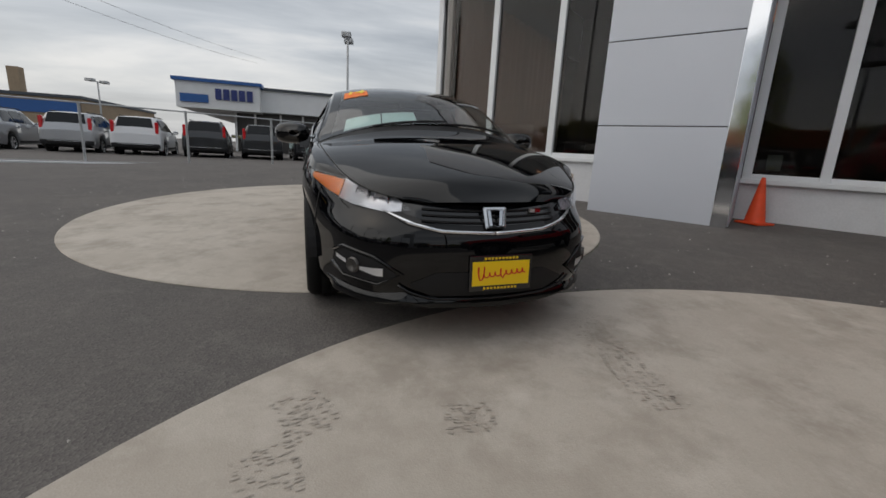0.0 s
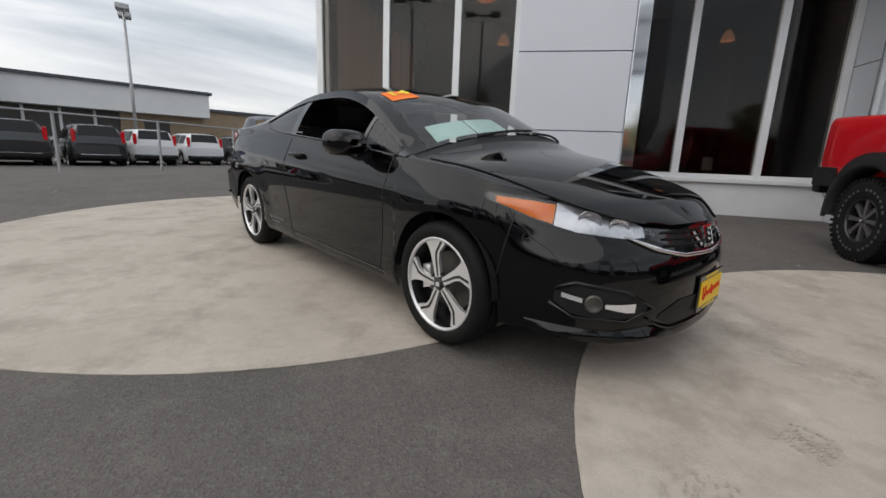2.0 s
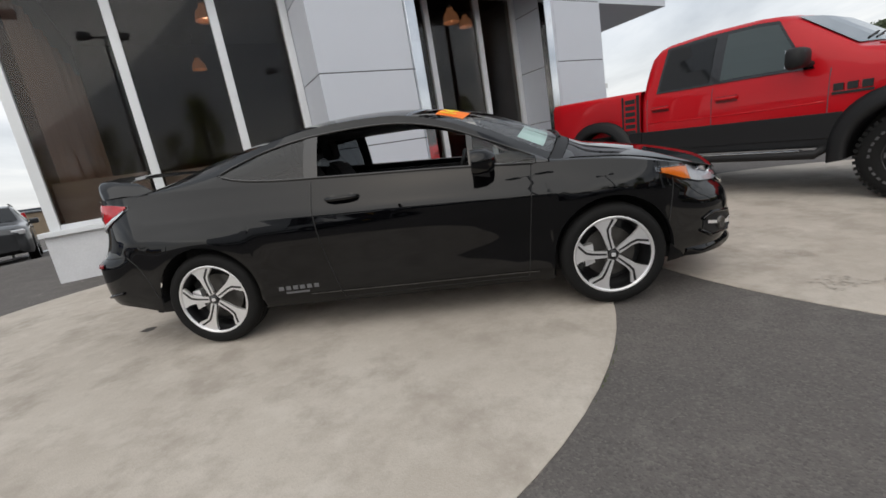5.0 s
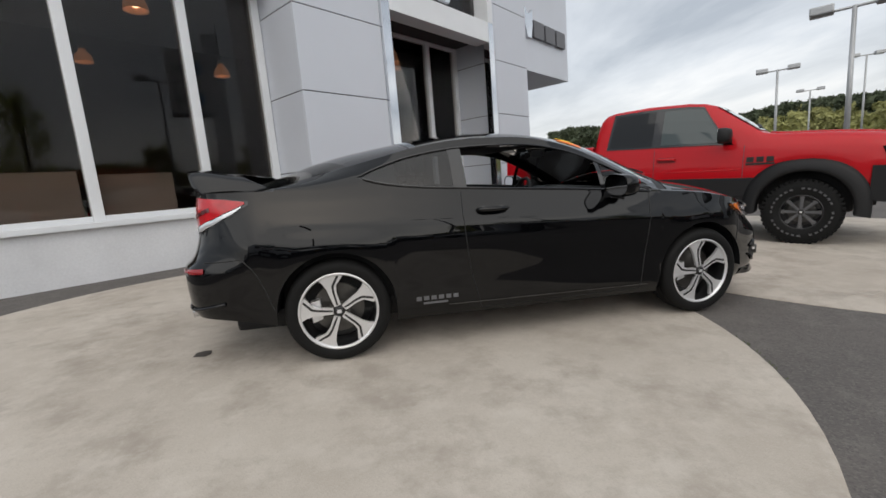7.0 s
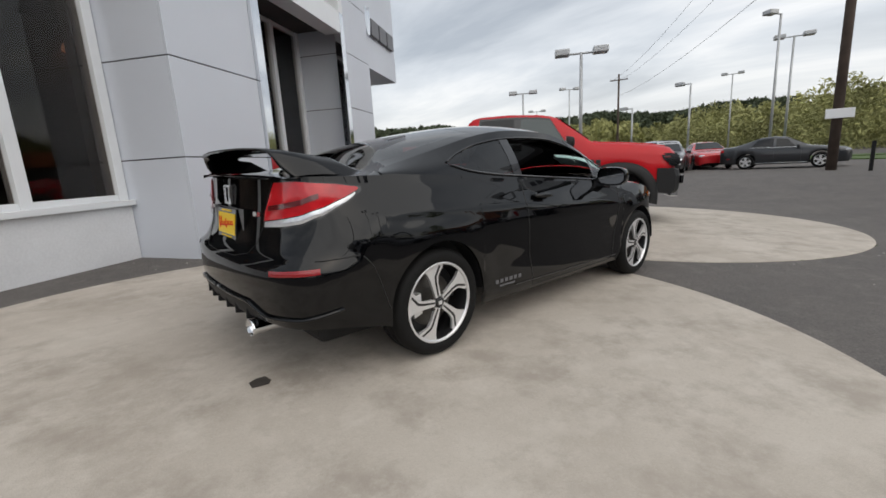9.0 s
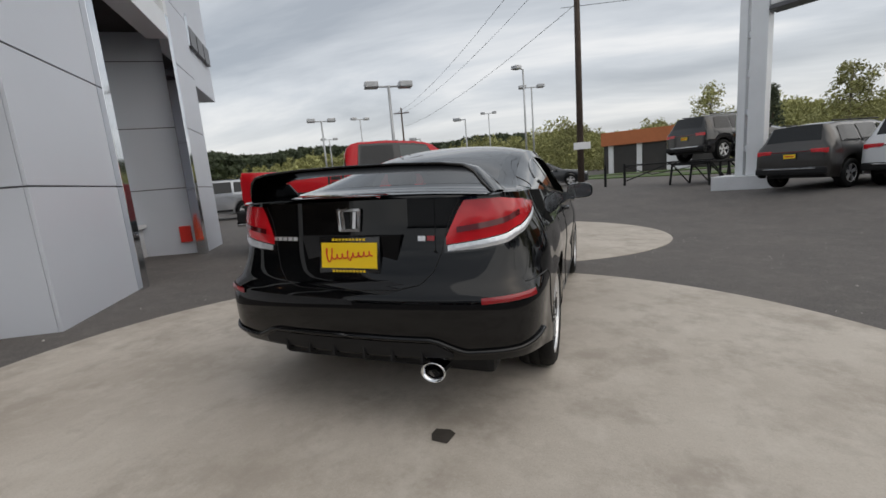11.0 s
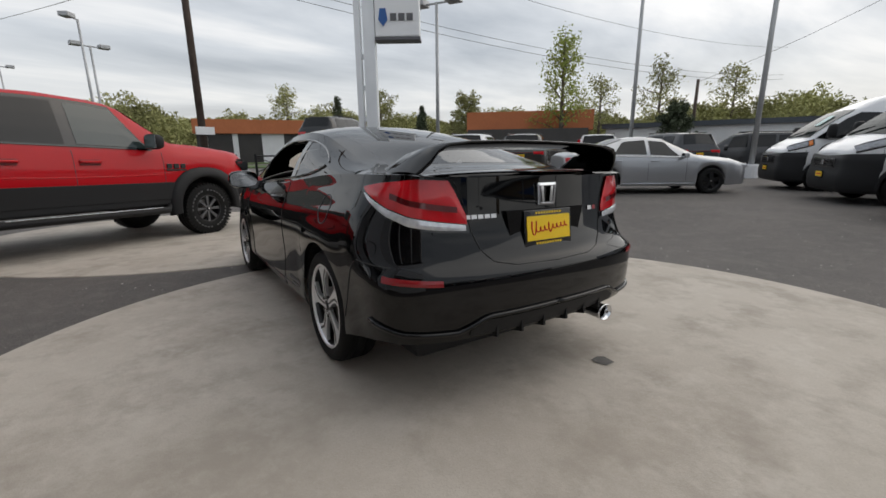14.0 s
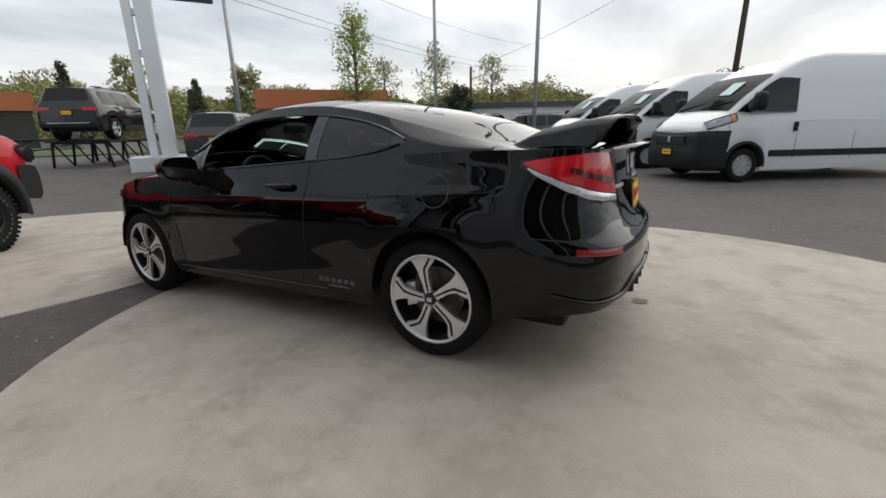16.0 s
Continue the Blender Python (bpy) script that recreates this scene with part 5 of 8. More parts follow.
    # fuel flap
    part("fuel_flap", tube(bmesh.new(), [P(s_at(-1.36 + 0.075 * math.cos(a)), 0.86 + 0.075 * math.sin(a), 0.0005, 1) for a in np.linspace(0, 2 * math.pi, 26)], 0.0028, 5), "joint", car)
    # cabin
    part("cabin_floor", boxed((-1.55, -0.74, 0.28), (1.05, 0.74, 0.34)), "seat", car)
    bm = bmesh.new()
    prism(bm, [(0.55, 0.34), (0.62, 0.80), (0.70, 0.93), (0.86, 0.945), (1.05, 0.93), (1.15, 0.86), (1.1, 0.34)], -0.72, 0.72)
    part("dashboard", bm, "plastic", car)
    for sg in (1, -1):
        bm = bmesh.new()
        prism(bm, [(-1.5, 0.34), (-1.5, 0.98), (-0.5, 0.955), (0.7, 0.90), (0.95, 0.86), (0.95, 0.34)], sg * 0.735, sg * 0.70)
        part("door_lining", bm, "seat", car)
        bm = bmesh.new()
        prism(bm, [(-0.55, 0.40), (0.02, 0.42), (0.06, 0.50), (0.02, 0.56), (-0.40, 0.55), (-0.55, 0.52)], sg * 0.14, sg * 0.62)
        bmesh.ops.bevel(bm, geom=bm.edges[:], offset=0.03, segments=2, affect="EDGES")
        st = new("front_seat"); st.parent = car
        part("cushion", bm, "seat", st, smooth=False)
        bm = bmesh.new()
        prism(bm, [(-0.42, 0.52), (-0.56, 0.52), (-0.74, 0.98), (-0.72, 1.08), (-0.66, 1.09), (-0.60, 1.0)], sg * 0.16, sg * 0.60)
        bmesh.ops.bevel(bm, geom=bm.edges[:], offset=0.03, segments=2, affect="EDGES")
        part("backrest", bm, "seat", st)
        bm = bmesh.new()
        prism(bm, [(-0.67, 1.10), (-0.76, 1.10), (-0.78, 1.26), (-0.72, 1.28), (-0.68, 1.25)], sg * 0.27, sg * 0.49)
        bmesh.ops.bevel(bm, geom=bm.edges[:], offset=0.02, segments=2, affect="EDGES")
        part("headrest", bm, "seat", st)
        part("red_panel", boxed((-0.585, sg * 0.26, 0.62), (-0.555, sg * 0.50, 0.86), 0.01), "seat_red", st, m=pose(0, 0, 0))
    bm = bmesh.new()
    prism(bm, [(-1.5, 0.36), (-0.95, 0.40), (-0.95, 0.58), (-1.25, 0.58), (-1.45, 1.0), (-1.62, 1.0)], -0.66, 0.66)
    part("rear_bench", bm, "seat", car)
    part("parcel_shelf", boxed((-1.95, -0.66, 0.985), (-1.45, 0.66, 1.01)), "seat", car)
    bm = bmesh.new()
    ring = [(0.40, 0.37 + 0.185 * math.cos(a), 0.84 + 0.185 * math.sin(a)) for a in [2 * math.pi * k / 28 for k in range(29)]]
    tube(bm, [(x + (z - 0.84) * 0.35, y, z) for x, y, z in ring], 0.016, 8)
    part("steering_wheel", bm, "plastic", car, smooth=True)
    part("steering_column", tube(bmesh.new(), [(0.40, 0.37, 0.84), (0.75, 0.37, 0.74)], [0.06, 0.05], 10), "plastic", car)
    part("rear_view_mirror", boxed((0.40, -0.10, 1.205), (0.43, 0.12, 1.265), 0.012), "plastic", car)
    part("headliner", boxed((-0.66, -0.50, 1.262), (0.10, 0.50, 1.272)), "seat", car)
    return car


make_coupe()

# ---- other vehicles ----
def shell(parent, name, stations, paint, wheels=(), arch=0.0, wheel_z=0.35):
    """A closed body through stations (x, bottom, belt, top, half width, half width at top). Returns its section function."""
    st = sorted(stations)
    cols = list(zip(*st))

    def sec(x):
        return [float(np.interp(x, cols[0], c)) for c in cols[1:]]
    xs = {*cols[0]}
    for a, b in zip(cols[0], cols[0][1:]):
        xs |= {a + (b - a) * k / 3 for k in (1, 2)}
    for xw in wheels:
        xs |= {xw + arch * math.cos(math.pi * k / 16) for k in range(17)} | {xw + arch * 1.003, xw - arch * 1.003}
    rows = []
    for x in sorted(xs):
        zb, zm, zt, y, yt = sec(x)
        for xw in wheels:
            if abs(x - xw) < arch:
                zb = max(zb, wheel_z + math.sqrt(max(0, arch**2 - (x - xw) ** 2)))
        zt = max(zt, zm + 0.004)
        pts = [(y * 0.95, zb), (y, zb + (zm - zb) * 0.18), (y * 1.0, zb + (zm - zb) * 0.55), (y * 0.99, zb + (zm - zb) * 0.85), (y * 0.965, zm), ((y * 0.965 + yt) / 2 + 0.012, (zm + zt) / 2), (yt + 0.012, zt - (zt - zm) * 0.07), (yt * 0.94, zt), (yt * 0.5, zt + 0.018), (0, zt + 0.024)]
        rows.append([(x, py, pz) for py, pz in pts] + [(x, -py, pz) for py, pz in pts[::-1][1:]])
    bm = bmesh.new()
    grid(bm, rows)
    n = len(rows[0])
    bm.verts.ensure_lookup_table()
    bm.faces.new([bm.verts[i] for i in range(n)])
    bm.faces.new([bm.verts[len(rows) * n - n + i] for i in range(n)])
    bmesh.ops.recalc_face_normals(bm, faces=bm.faces[:])
    body = part(name, bm, paint, parent)
    for f in body.data.polygons:
        f.use_smooth = len(f.vertices) == 4
    return sec


def side_pane(parent, sec, name, xa, xb, lo, hi, material, sg, off=0.012, slant=(0.0, 0.0)):
    """A patch on the cabin side between two fractions of its height; slant shifts the upper corners along x."""
    bm = bmesh.new()
    rows = []
    for k in range(7):
        col = []
        for j in range(4):
            w = lo + (hi - lo) * j / 3
            f = k / 6
            x = xa + (xb - xa) * f + (slant[0] * (1 - f) + slant[1] * f) * j / 3
            zb, zm, zt, y, yt = sec(x)
            col.append((x, sg * (y * 0.965 + (yt - y * 0.965) * w + 0.012 * math.sin(math.pi * w) + off), zm + (zt - zm) * w))
        rows.append(col)
    grid(bm, rows)
    bmesh.ops.recalc_face_normals(bm, faces=bm.faces[:])
    return part(name, bm, material, parent)


def top_pane(parent, sec, name, xa, xb, share, material, off=0.02):
    """A screen lying on the sloping top between two stations."""
    bm = bmesh.new()
    rows = []
    for k in range(9):
        x = xa + (xb - xa) * k / 8
        zt, yt = sec(x)[2], sec(x)[4]
        rows.append([(x, yt * share * q, zt + 0.022 * (1 - abs(q)) + off) for q in (-1, -0.6, -0.2, 0.2, 0.6, 1)])
    grid(bm, rows)
    bmesh.ops.recalc_face_normals(bm, faces=bm.faces[:])
    return part(name, bm, material, parent)


def small_box(parent, name, c, d, material, bevel=0.012, label=""):
    return part(name, boxed([c[i] - d[i] / 2 for i in range(3)], [c[i] + d[i] / 2 for i in range(3)], min(bevel, min(d) * 0.4)), material, parent, label)


def yellow_plate(parent, x, y, z, face):
    pl = new("dealer_plate"); pl.parent = parent
    small_box(pl, "frame", (x, y, z), (0.02, 0.33, 0.17), "gloss_black", 0.003)
    small_box(pl, "sheet", (x + face * 0.011, y, z), (0.006, 0.30, 0.11), "yellow", 0.001)
    small_box(pl, "script_bar", (x + face * 0.015, y, z), (0.004, 0.22, 0.028), "red_ink", 0.001)


def mirror(parent, x, y, z, sg, paint, d=(0.14, 0.22, 0.17)):
    m = new("door_mirror"); m.parent = parent
    small_box(m, "shell", (x, sg * (y + d[1] / 2), z), d, paint, 0.04)
    small_box(m, "arm", (x, sg * (y - 0.02), z - 0.05), (0.07, 0.14, 0.05), "plastic", 0.01)
    small_box(m, "mirror_glass", (x - d[0] / 2 - 0.003, sg * (y + d[1] / 2), z), (0.006, d[1] * 0.8, d[2] * 0.8), "chrome", 0.002)


def pickup(m):
    t = thing("pickup_truck", "bright red crew-cab off-road pickup with black lower cladding and flares", "truck", m)
    W, wr, xf, xr = 1.0, 0.425, 1.79, -1.79
    cab = [(2.74, 0.86, 1.14, 1.18, 0.74, 0.60), (2.71, 0.82, 1.22, 1.29, 0.84, 0.70), (2.62, 0.78, 1.26, 1.36, 0.93, 0.77), (2.40, 0.72, 1.29, 1.40, 0.985, 0.81), (2.0, 0.66, 1.31, 1.435, W, 0.84), (1.45, 0.62, 1.32, 1.46, W, 0.86), (1.30, 0.62, 1.33, 1.49, W, 0.87),
           (0.70, 0.62, 1.335, 1.925, W, 0.765), (0.56, 0.62, 1.335, 1.975, W, 0.745), (0.35, 0.62, 1.34, 2.005, W, 0.735), (-0.2, 0.62, 1.345, 2.025, W, 0.735), (-0.74, 0.62, 1.355, 2.0, W, 0.74), (-0.88, 0.62, 1.36, 1.965, W, 0.745), (-0.96, 0.62, 1.36, 1.90, 0.995, 0.75), (-1.0, 0.62, 1.36, 1.78, 0.985, 0.77)]
    sec = shell(t, "cab", cab, "red_paint", (xf,), 0.55, 0.45)

    def side_y(x, z):
        zb, zm, zt, y, yt = sec(x)
        return y * float(np.interp((z - zb) / (zm - zb), (0, 0.18, 0.55, 0.85, 1.0), (0.95, 1.0, 1.0, 0.99, 0.965)))
    for sg in (1, -1):
        # one dark surround for the side glass, panes proud of it
        side_pane(t, sec, "window_surround", 0.99, -0.80, 0.04, 0.93, "gloss_black", sg, 0.010, (-0.42, 0.06))
        side_pane(t, sec, "front_door_glass", 0.93, 0.04, 0.09, 0.87, "car_tint", sg, 0.015, (-0.36, 0.0))
        side_pane(t, sec, "rear_door_glass", -0.09, -0.76, 0.09, 0.87, "win_dark", sg, 0.015, (0.0, 0.06))
        # doors: shut lines, handles
        for x in (1.12, -0.04, -0.93):
            part("shut_line", tube(bmesh.new(), [(x, sg * (side_y(x, z) + 0.0005), z) for z in np.linspace(1.33, 0.64, 10)], 0.0045, 5), "joint", t)
        for x in (0.14, -0.72):
            h = new("door_handle"); h.parent = t
            # darker copy of the body red paints shade into the recess
            small_box(h, "recess", (x, sg * (W + 0.0), 1.175), (0.24, 0.012, 0.075), "dark_red", 0.005)
            part("grip", tube(bmesh.new(), [(x - 0.12, sg * (W - 0.002), 1.18), (x - 0.10, sg * (W + 0.030), 1.183), (x + 0.10, sg * (W + 0.030), 1.183), (x + 0.12, sg * (W - 0.002), 1.18)], 0.018, 8), "red_paint", h, smooth=True)
        # body crease along the doors
        part("door_crease", tube(bmesh.new(), [(x, sg * (W - 0.004), 0.985 + 0.02 * (x / 1.2) ** 2) for x in np.linspace(1.10, -0.92, 14)], 0.010, 8), "red_paint", t, smooth=True)
        # black lower cladding between the wheels
        small_box(t, "lower_cladding", (0.12, sg * (W + 0.006), 0.755), (2.26, 0.03, 0.26), "plastic", 0.010)
        small_box(t, "rocker", (0.1, sg * (W - 0.02), 0.60), (2.36, 0.06, 0.12), "plastic", 0.02)
        part("side_step", tube(bmesh.new(), [(1.16, sg * (W - 0.06), 0.56), (1.06, sg * (W + 0.07), 0.47), (-0.94, sg * (W + 0.07), 0.47), (-1.06, sg * (W - 0.06), 0.56)], 0.05, 10), "plastic", t, smooth=True)
        small_box(t, "step_pad", (0.05, sg * (W + 0.08), 0.518), (1.8, 0.07, 0.012), "steel", 0.004)
        mm = new("door_mirror"); mm.parent = t
        bm = bmesh.new()
        rows = []
        for dx, ry, rz in ((0.095, 0.05, 0.04), (0.08, 0.11, 0.085), (0.03, 0.135, 0.105), (-0.04, 0.14, 0.11), (-0.055, 0.13, 0.10)):
            rows.append([(0.90 + dx, sg * (W + 0.16 + ry * math.copysign(abs(math.cos(a)) ** 0.6, math.cos(a))), 1.47 + rz * math.copysign(abs(math.sin(a)) ** 0.6, math.sin(a))) for a in [2 * math.pi * i / 20 for i in range(20)]])
        grid(bm, rows, close=True)
        bm.faces.new(bm.verts[:20])
        bmesh.ops.recalc_face_normals(bm, faces=bm.faces[:])
        part("shell", bm, "plastic", mm, smooth=True)
        part("mirror_glass", boxed((0.842, sg * (W + 0.05), 1.38), (0.848, sg * (W + 0.28), 1.56), 0.002), "chrome", mm)
        part("arm", tube(bmesh.new(), [(0.94, sg * (W - 0.06), 1.40), (0.92, sg * (W + 0.08), 1.41)], 0.035, 8), "plastic", mm)
        # headlamp: dark wraparound housing with two bright bowls
        hl = new("headlamp"); hl.parent = t
        bm = bmesh.new()
        prism(bm, [(2.755, 1.02), (2.775, 1.20), (2.66, 1.255), (2.42, 1.25), (2.47, 1.13), (2.60, 1.04)], sg * 0.62, sg * 0.965)
        bmesh.ops.bevel(bm, geom=bm.edges[:], offset=0.03, segments=2, affect="EDGES")
        part("housing", bm, "gloss_black", hl)
        for y, r in ((0.70, 0.062), (0.845, 0.062)):
            bm = spun(bmesh.new(), [(0.001, -0.02), (r * 0.6, -0.005), (r, 0.02), (r * 1.1, 0.012), (r * 1.1, -0.02)], 18, "x", (2.772 - 0.10 * (y - 0.70), sg * y, 1.135))
            part("lamp_bowl", bm, "chrome", hl, smooth=True)
        small_box(hl, "side_marker", (2.56, sg * 0.965, 1.19), (0.10, 0.014, 0.035), "red_dark", 0.005)
        small_box(hl, "light_strip", (2.76, sg * 0.80, 1.055), (0.05, 0.26, 0.022), "clear_lens", 0.006)
        fog = new("fog_lamp"); fog.parent = t
        small_box(fog, "bezel", (2.86, sg * 0.70, 0.80), (0.05, 0.24, 0.15), "gloss_black", 0.02)
        small_box(fog, "lens", (2.885, sg * 0.70, 0.80), (0.02, 0.16, 0.075), "clear_lens", 0.008)
        # fender badge
        for k in range(3):
            small_box(t, "badge_bar", (1.42 - 0.11 * k, sg * (W + 0.008), 1.13), (0.08, 0.012, 0.07), "black_ink", 0.003)
        small_box(t, "badge_bar", (1.31, sg * (W + 0.008), 1.07), (0.32, 0.012, 0.025), "black_ink", 0.003)
        # flares
        for xw in (xf, xr):
            bm = bmesh.new()
            arcs = np.linspace(-0.10, math.pi + 0.10, 28)
            ring = lambda r, flat: [(xw + r * math.copysign(abs(math.cos(a)) ** flat, math.cos(a)), 0.46 + r * math.copysign(abs(math.sin(a)) ** flat, math.sin(a))) for a in arcs]
            rows = [[(x, sg * y, z) for x, z in ring(r, f)] for r, y, f in ((0.655, W - 0.03, 0.86), (0.648, W + 0.02, 0.86), (0.60, W + 0.055, 0.88), (0.53, W + 0.075, 0.92), (0.50, W + 0.07, 0.95), (0.49, W - 0.02, 1.0), (0.50, W - 0.32, 1.0))]
            grid(bm, rows)
            bmesh.ops.recalc_face_normals(bm, faces=bm.faces[:])
            part("wheel_flare", bm, "plastic", t, smooth=True)
            w = wheel_parts(t, xw, sg * (W - 0.105), wr, wr, 0.222, 0.28, sg, {"kind": "bar", "n": 8, "wide": 0.020, "mat": "rim_pewter", "lip": "rim_dark", "cap": "rim_dark"})
            # side blocks of the off-road tread
            bm = bmesh.new()
            for k in range(44):
                b2 = boxed((-0.016, 0.095, wr - 0.035), (0.016, 0.146, wr + 0.003))
                bmesh.ops.rotate(b2, verts=b2.verts[:], matrix=Matrix.Rotation(2 * math.pi * k / 44, 3, "Y"))
                me = bpy.data.meshes.new("t"); b2.to_mesh(me); b2.free(); bm.from_mesh(me); bpy.data.meshes.remove(me)
            part("tread_blocks", bm, "rubber", w)
            for k in range(32):
                if k % 8 == 7:
                    continue
                a = 2 * math.pi * k / 32
                bm = bmesh.new()
                rows = [[(r * math.cos(a + i * 0.055), y, r * math.sin(a + i * 0.055)) for r, y in ((0.299, 0.138), (0.300, 0.1425), (0.320, 0.1425), (0.321, 0.138))] for i in (-1, 1)]
                grid(bm, rows)
                bmesh.ops.recalc_face_normals(bm, faces=bm.faces[:])
                part("tyre_letter_bar", bm, "rim_pewter", w)
            part("arch_liner", boxed((xw - 0.50, sg * 0.40, 0.40), (xw + 0.50, sg * 0.66, 0.97), 0.05), "plastic", t)
    # bed: outer walls, floor, tailgate
    for sg in (1, -1):
        bm = bmesh.new()
        rows = []
        for x in sorted({*np.linspace(-2.80, -1.03, 25), *[xr + 0.56 * math.cos(math.pi * k / 14) for k in range(15)]}):
            zb = 0.70 + 0.08 * smoothstep(-2.3, -2.80, x)
            if abs(x - xr) < 0.56:
                zb = max(zb, 0.46 + math.sqrt(0.56**2 - (x - xr) ** 2))
            zt = float(np.interp(x, (-2.80, -1.03), (1.50, 1.46)))
            yy = W - 0.045 * smoothstep(-2.60, -2.80, x)
            rows.append([(x, sg * yy * 0.96, zb), (x, sg * yy, zb + (zt - zb) * 0.3), (x, sg * yy, zb + (zt - zb) * 0.78), (x, sg * (yy - 0.012), zt - 0.05), (x, sg * (yy - 0.035), zt - 0.012), (x, sg * (yy - 0.07), zt), (x, sg * (yy - 0.14), zt), (x, sg * (yy - 0.15), zt - 0.06), (x, sg * (yy - 0.15), 0.84)])
        grid(bm, rows)
        bmesh.ops.recalc_face_normals(bm, faces=bm.faces[:])
        part("bed_side", bm, "red_paint", t, smooth=True)
        small_box(t, "bed_cladding", (-1.12, sg * (W + 0.004), 0.765), (0.20, 0.026, 0.25), "plastic", 0.008)
        small_box(t, "bed_cladding", (-2.60, sg * (W - 0.008), 0.82), (0.40, 0.03, 0.22), "plastic", 0.01)
        small_box(t, "tail_lamp", (-2.80, sg * (W - 0.13), 1.22), (0.05, 0.15, 0.42), "red_lens", 0.015)
        # dark lettering stripe as bars, from rail to cladding
        for k in range(6):
            small_box(t, "decal_bar", (-1.20, sg * (W + 0.003), 0.90 + 0.088 * k), (0.17, 0.004, 0.062), "black_ink", 0.001)
        for x, w in ((-1.07, 0.05), (-1.325, 0.035)):
            small_box(t, "decal_bar", (x, sg * (W + 0.0025), 1.13), (w, 0.004, 0.58), "black_ink", 0.001)
    small_box(t, "bed_floor", (-1.92, 0, 0.84), (1.74, 1.72, 0.05), "plastic", 0.01)
    small_box(t, "bed_front", (-1.05, 0, 1.15), (0.05, 1.72, 0.60), "red_paint", 0.01)
    small_box(t, "tailgate", (-2.785, 0, 1.14), (0.06, 1.62, 0.70), "red_paint", 0.02)
    bm = bmesh.new()
    grid(bm, [[(-1.03 + 0.05 * smoothstep(1.5, 1.9, z), y, z) for y in (-0.66, 0, 0.66)] for z in (1.45, 1.65, 1.88)])
    part("back_glass", bm, "car_tint", t)
    small_box(t, "rear_bumper", (-2.87, 0, 0.72), (0.18, 1.84, 0.22), "plastic", 0.05)
    part("exhaust_tip", tube(bmesh.new(), [(-2.55, -0.72, 0.60), (-2.99, -0.72, 0.59)], 0.045, 12), "chrome", t, smooth=True)
    # front bumper: a bowed block through stations across the truck
    bm = bmesh.new()
    rows = []
    for y in np.linspace(-1.0, 1.0, 17):
        x = 2.90 - 0.20 * abs(y) ** 4
        rows.append([(x - 0.30, y, 0.58), (x - 0.06, y, 0.56), (x - 0.01, y, 0.62), (x, y, 0.72), (x, y, 0.86), (x - 0.03, y, 0.97), (x - 0.10, y, 1.0), (x - 0.30, y, 1.0)])
    grid(bm, rows)
    n = len(rows[0])
    bm.verts.ensure_lookup_table()
    bm.faces.new([bm.verts[i] for i in range(n)])
    bm.faces.new([bm.verts[len(bm.verts) - n + i] for i in range(n)])
    bmesh.ops.recalc_face_normals(bm, faces=bm.faces[:])
    part("front_bumper", bm, "plastic", t)
    small_box(t, "skid_plate", (2.84, 0, 0.54), (0.14, 0.9, 0.14), "steel", 0.02)
    gr = new("grille"); gr.parent = t
    small_box(gr, "surround", (2.76, 0, 1.12), (0.10, 1.22, 0.30), "plastic", 0.04)
    for z in (1.05, 1.19):
        small_box(gr, "bar", (2.815, 0, z), (0.03, 1.08, 0.03), "gloss_black", 0.008)
    small_box(gr, "bar", (2.818, 0, 1.12), (0.03, 0.05, 0.26), "gloss_black", 0.008)
    top_pane(t, sec, "windscreen", 1.27, 0.72, 0.93, "car_tint")
    for sg in (1, -1):
        part("wiper", tube(bmesh.new(), [(1.22, sg * 0.1 - 0.3, 1.585), (1.12, sg * 0.1 + 0.28, 1.67)], 0.012, 6), "plastic", t)
        # raised hood dome edges and vents
        part("hood_crease", tube(bmesh.new(), [(x, sg * (0.50 + 0.06 * (2.6 - x)), sec(x)[2] + 0.014) for x in np.linspace(2.60, 1.36, 12)], 0.022, 8), "red_paint", t, smooth=True)
        small_box(t, "hood_vent", (1.78, sg * 0.38, 1.462), (0.42, 0.20, 0.02), "plastic", 0.006)
    small_box(t, "chassis", (0, 0, 0.58), (5.0, 1.0, 0.20), "plastic", 0.03)
    part("axle", tube(bmesh.new(), [(xr, -0.8, wr), (xr, 0.8, wr)], 0.07, 10), "plastic", t)
    part("axle", tube(bmesh.new(), [(xf, -0.8, wr), (xf, 0.8, wr)], 0.07, 10), "plastic", t)
    return t


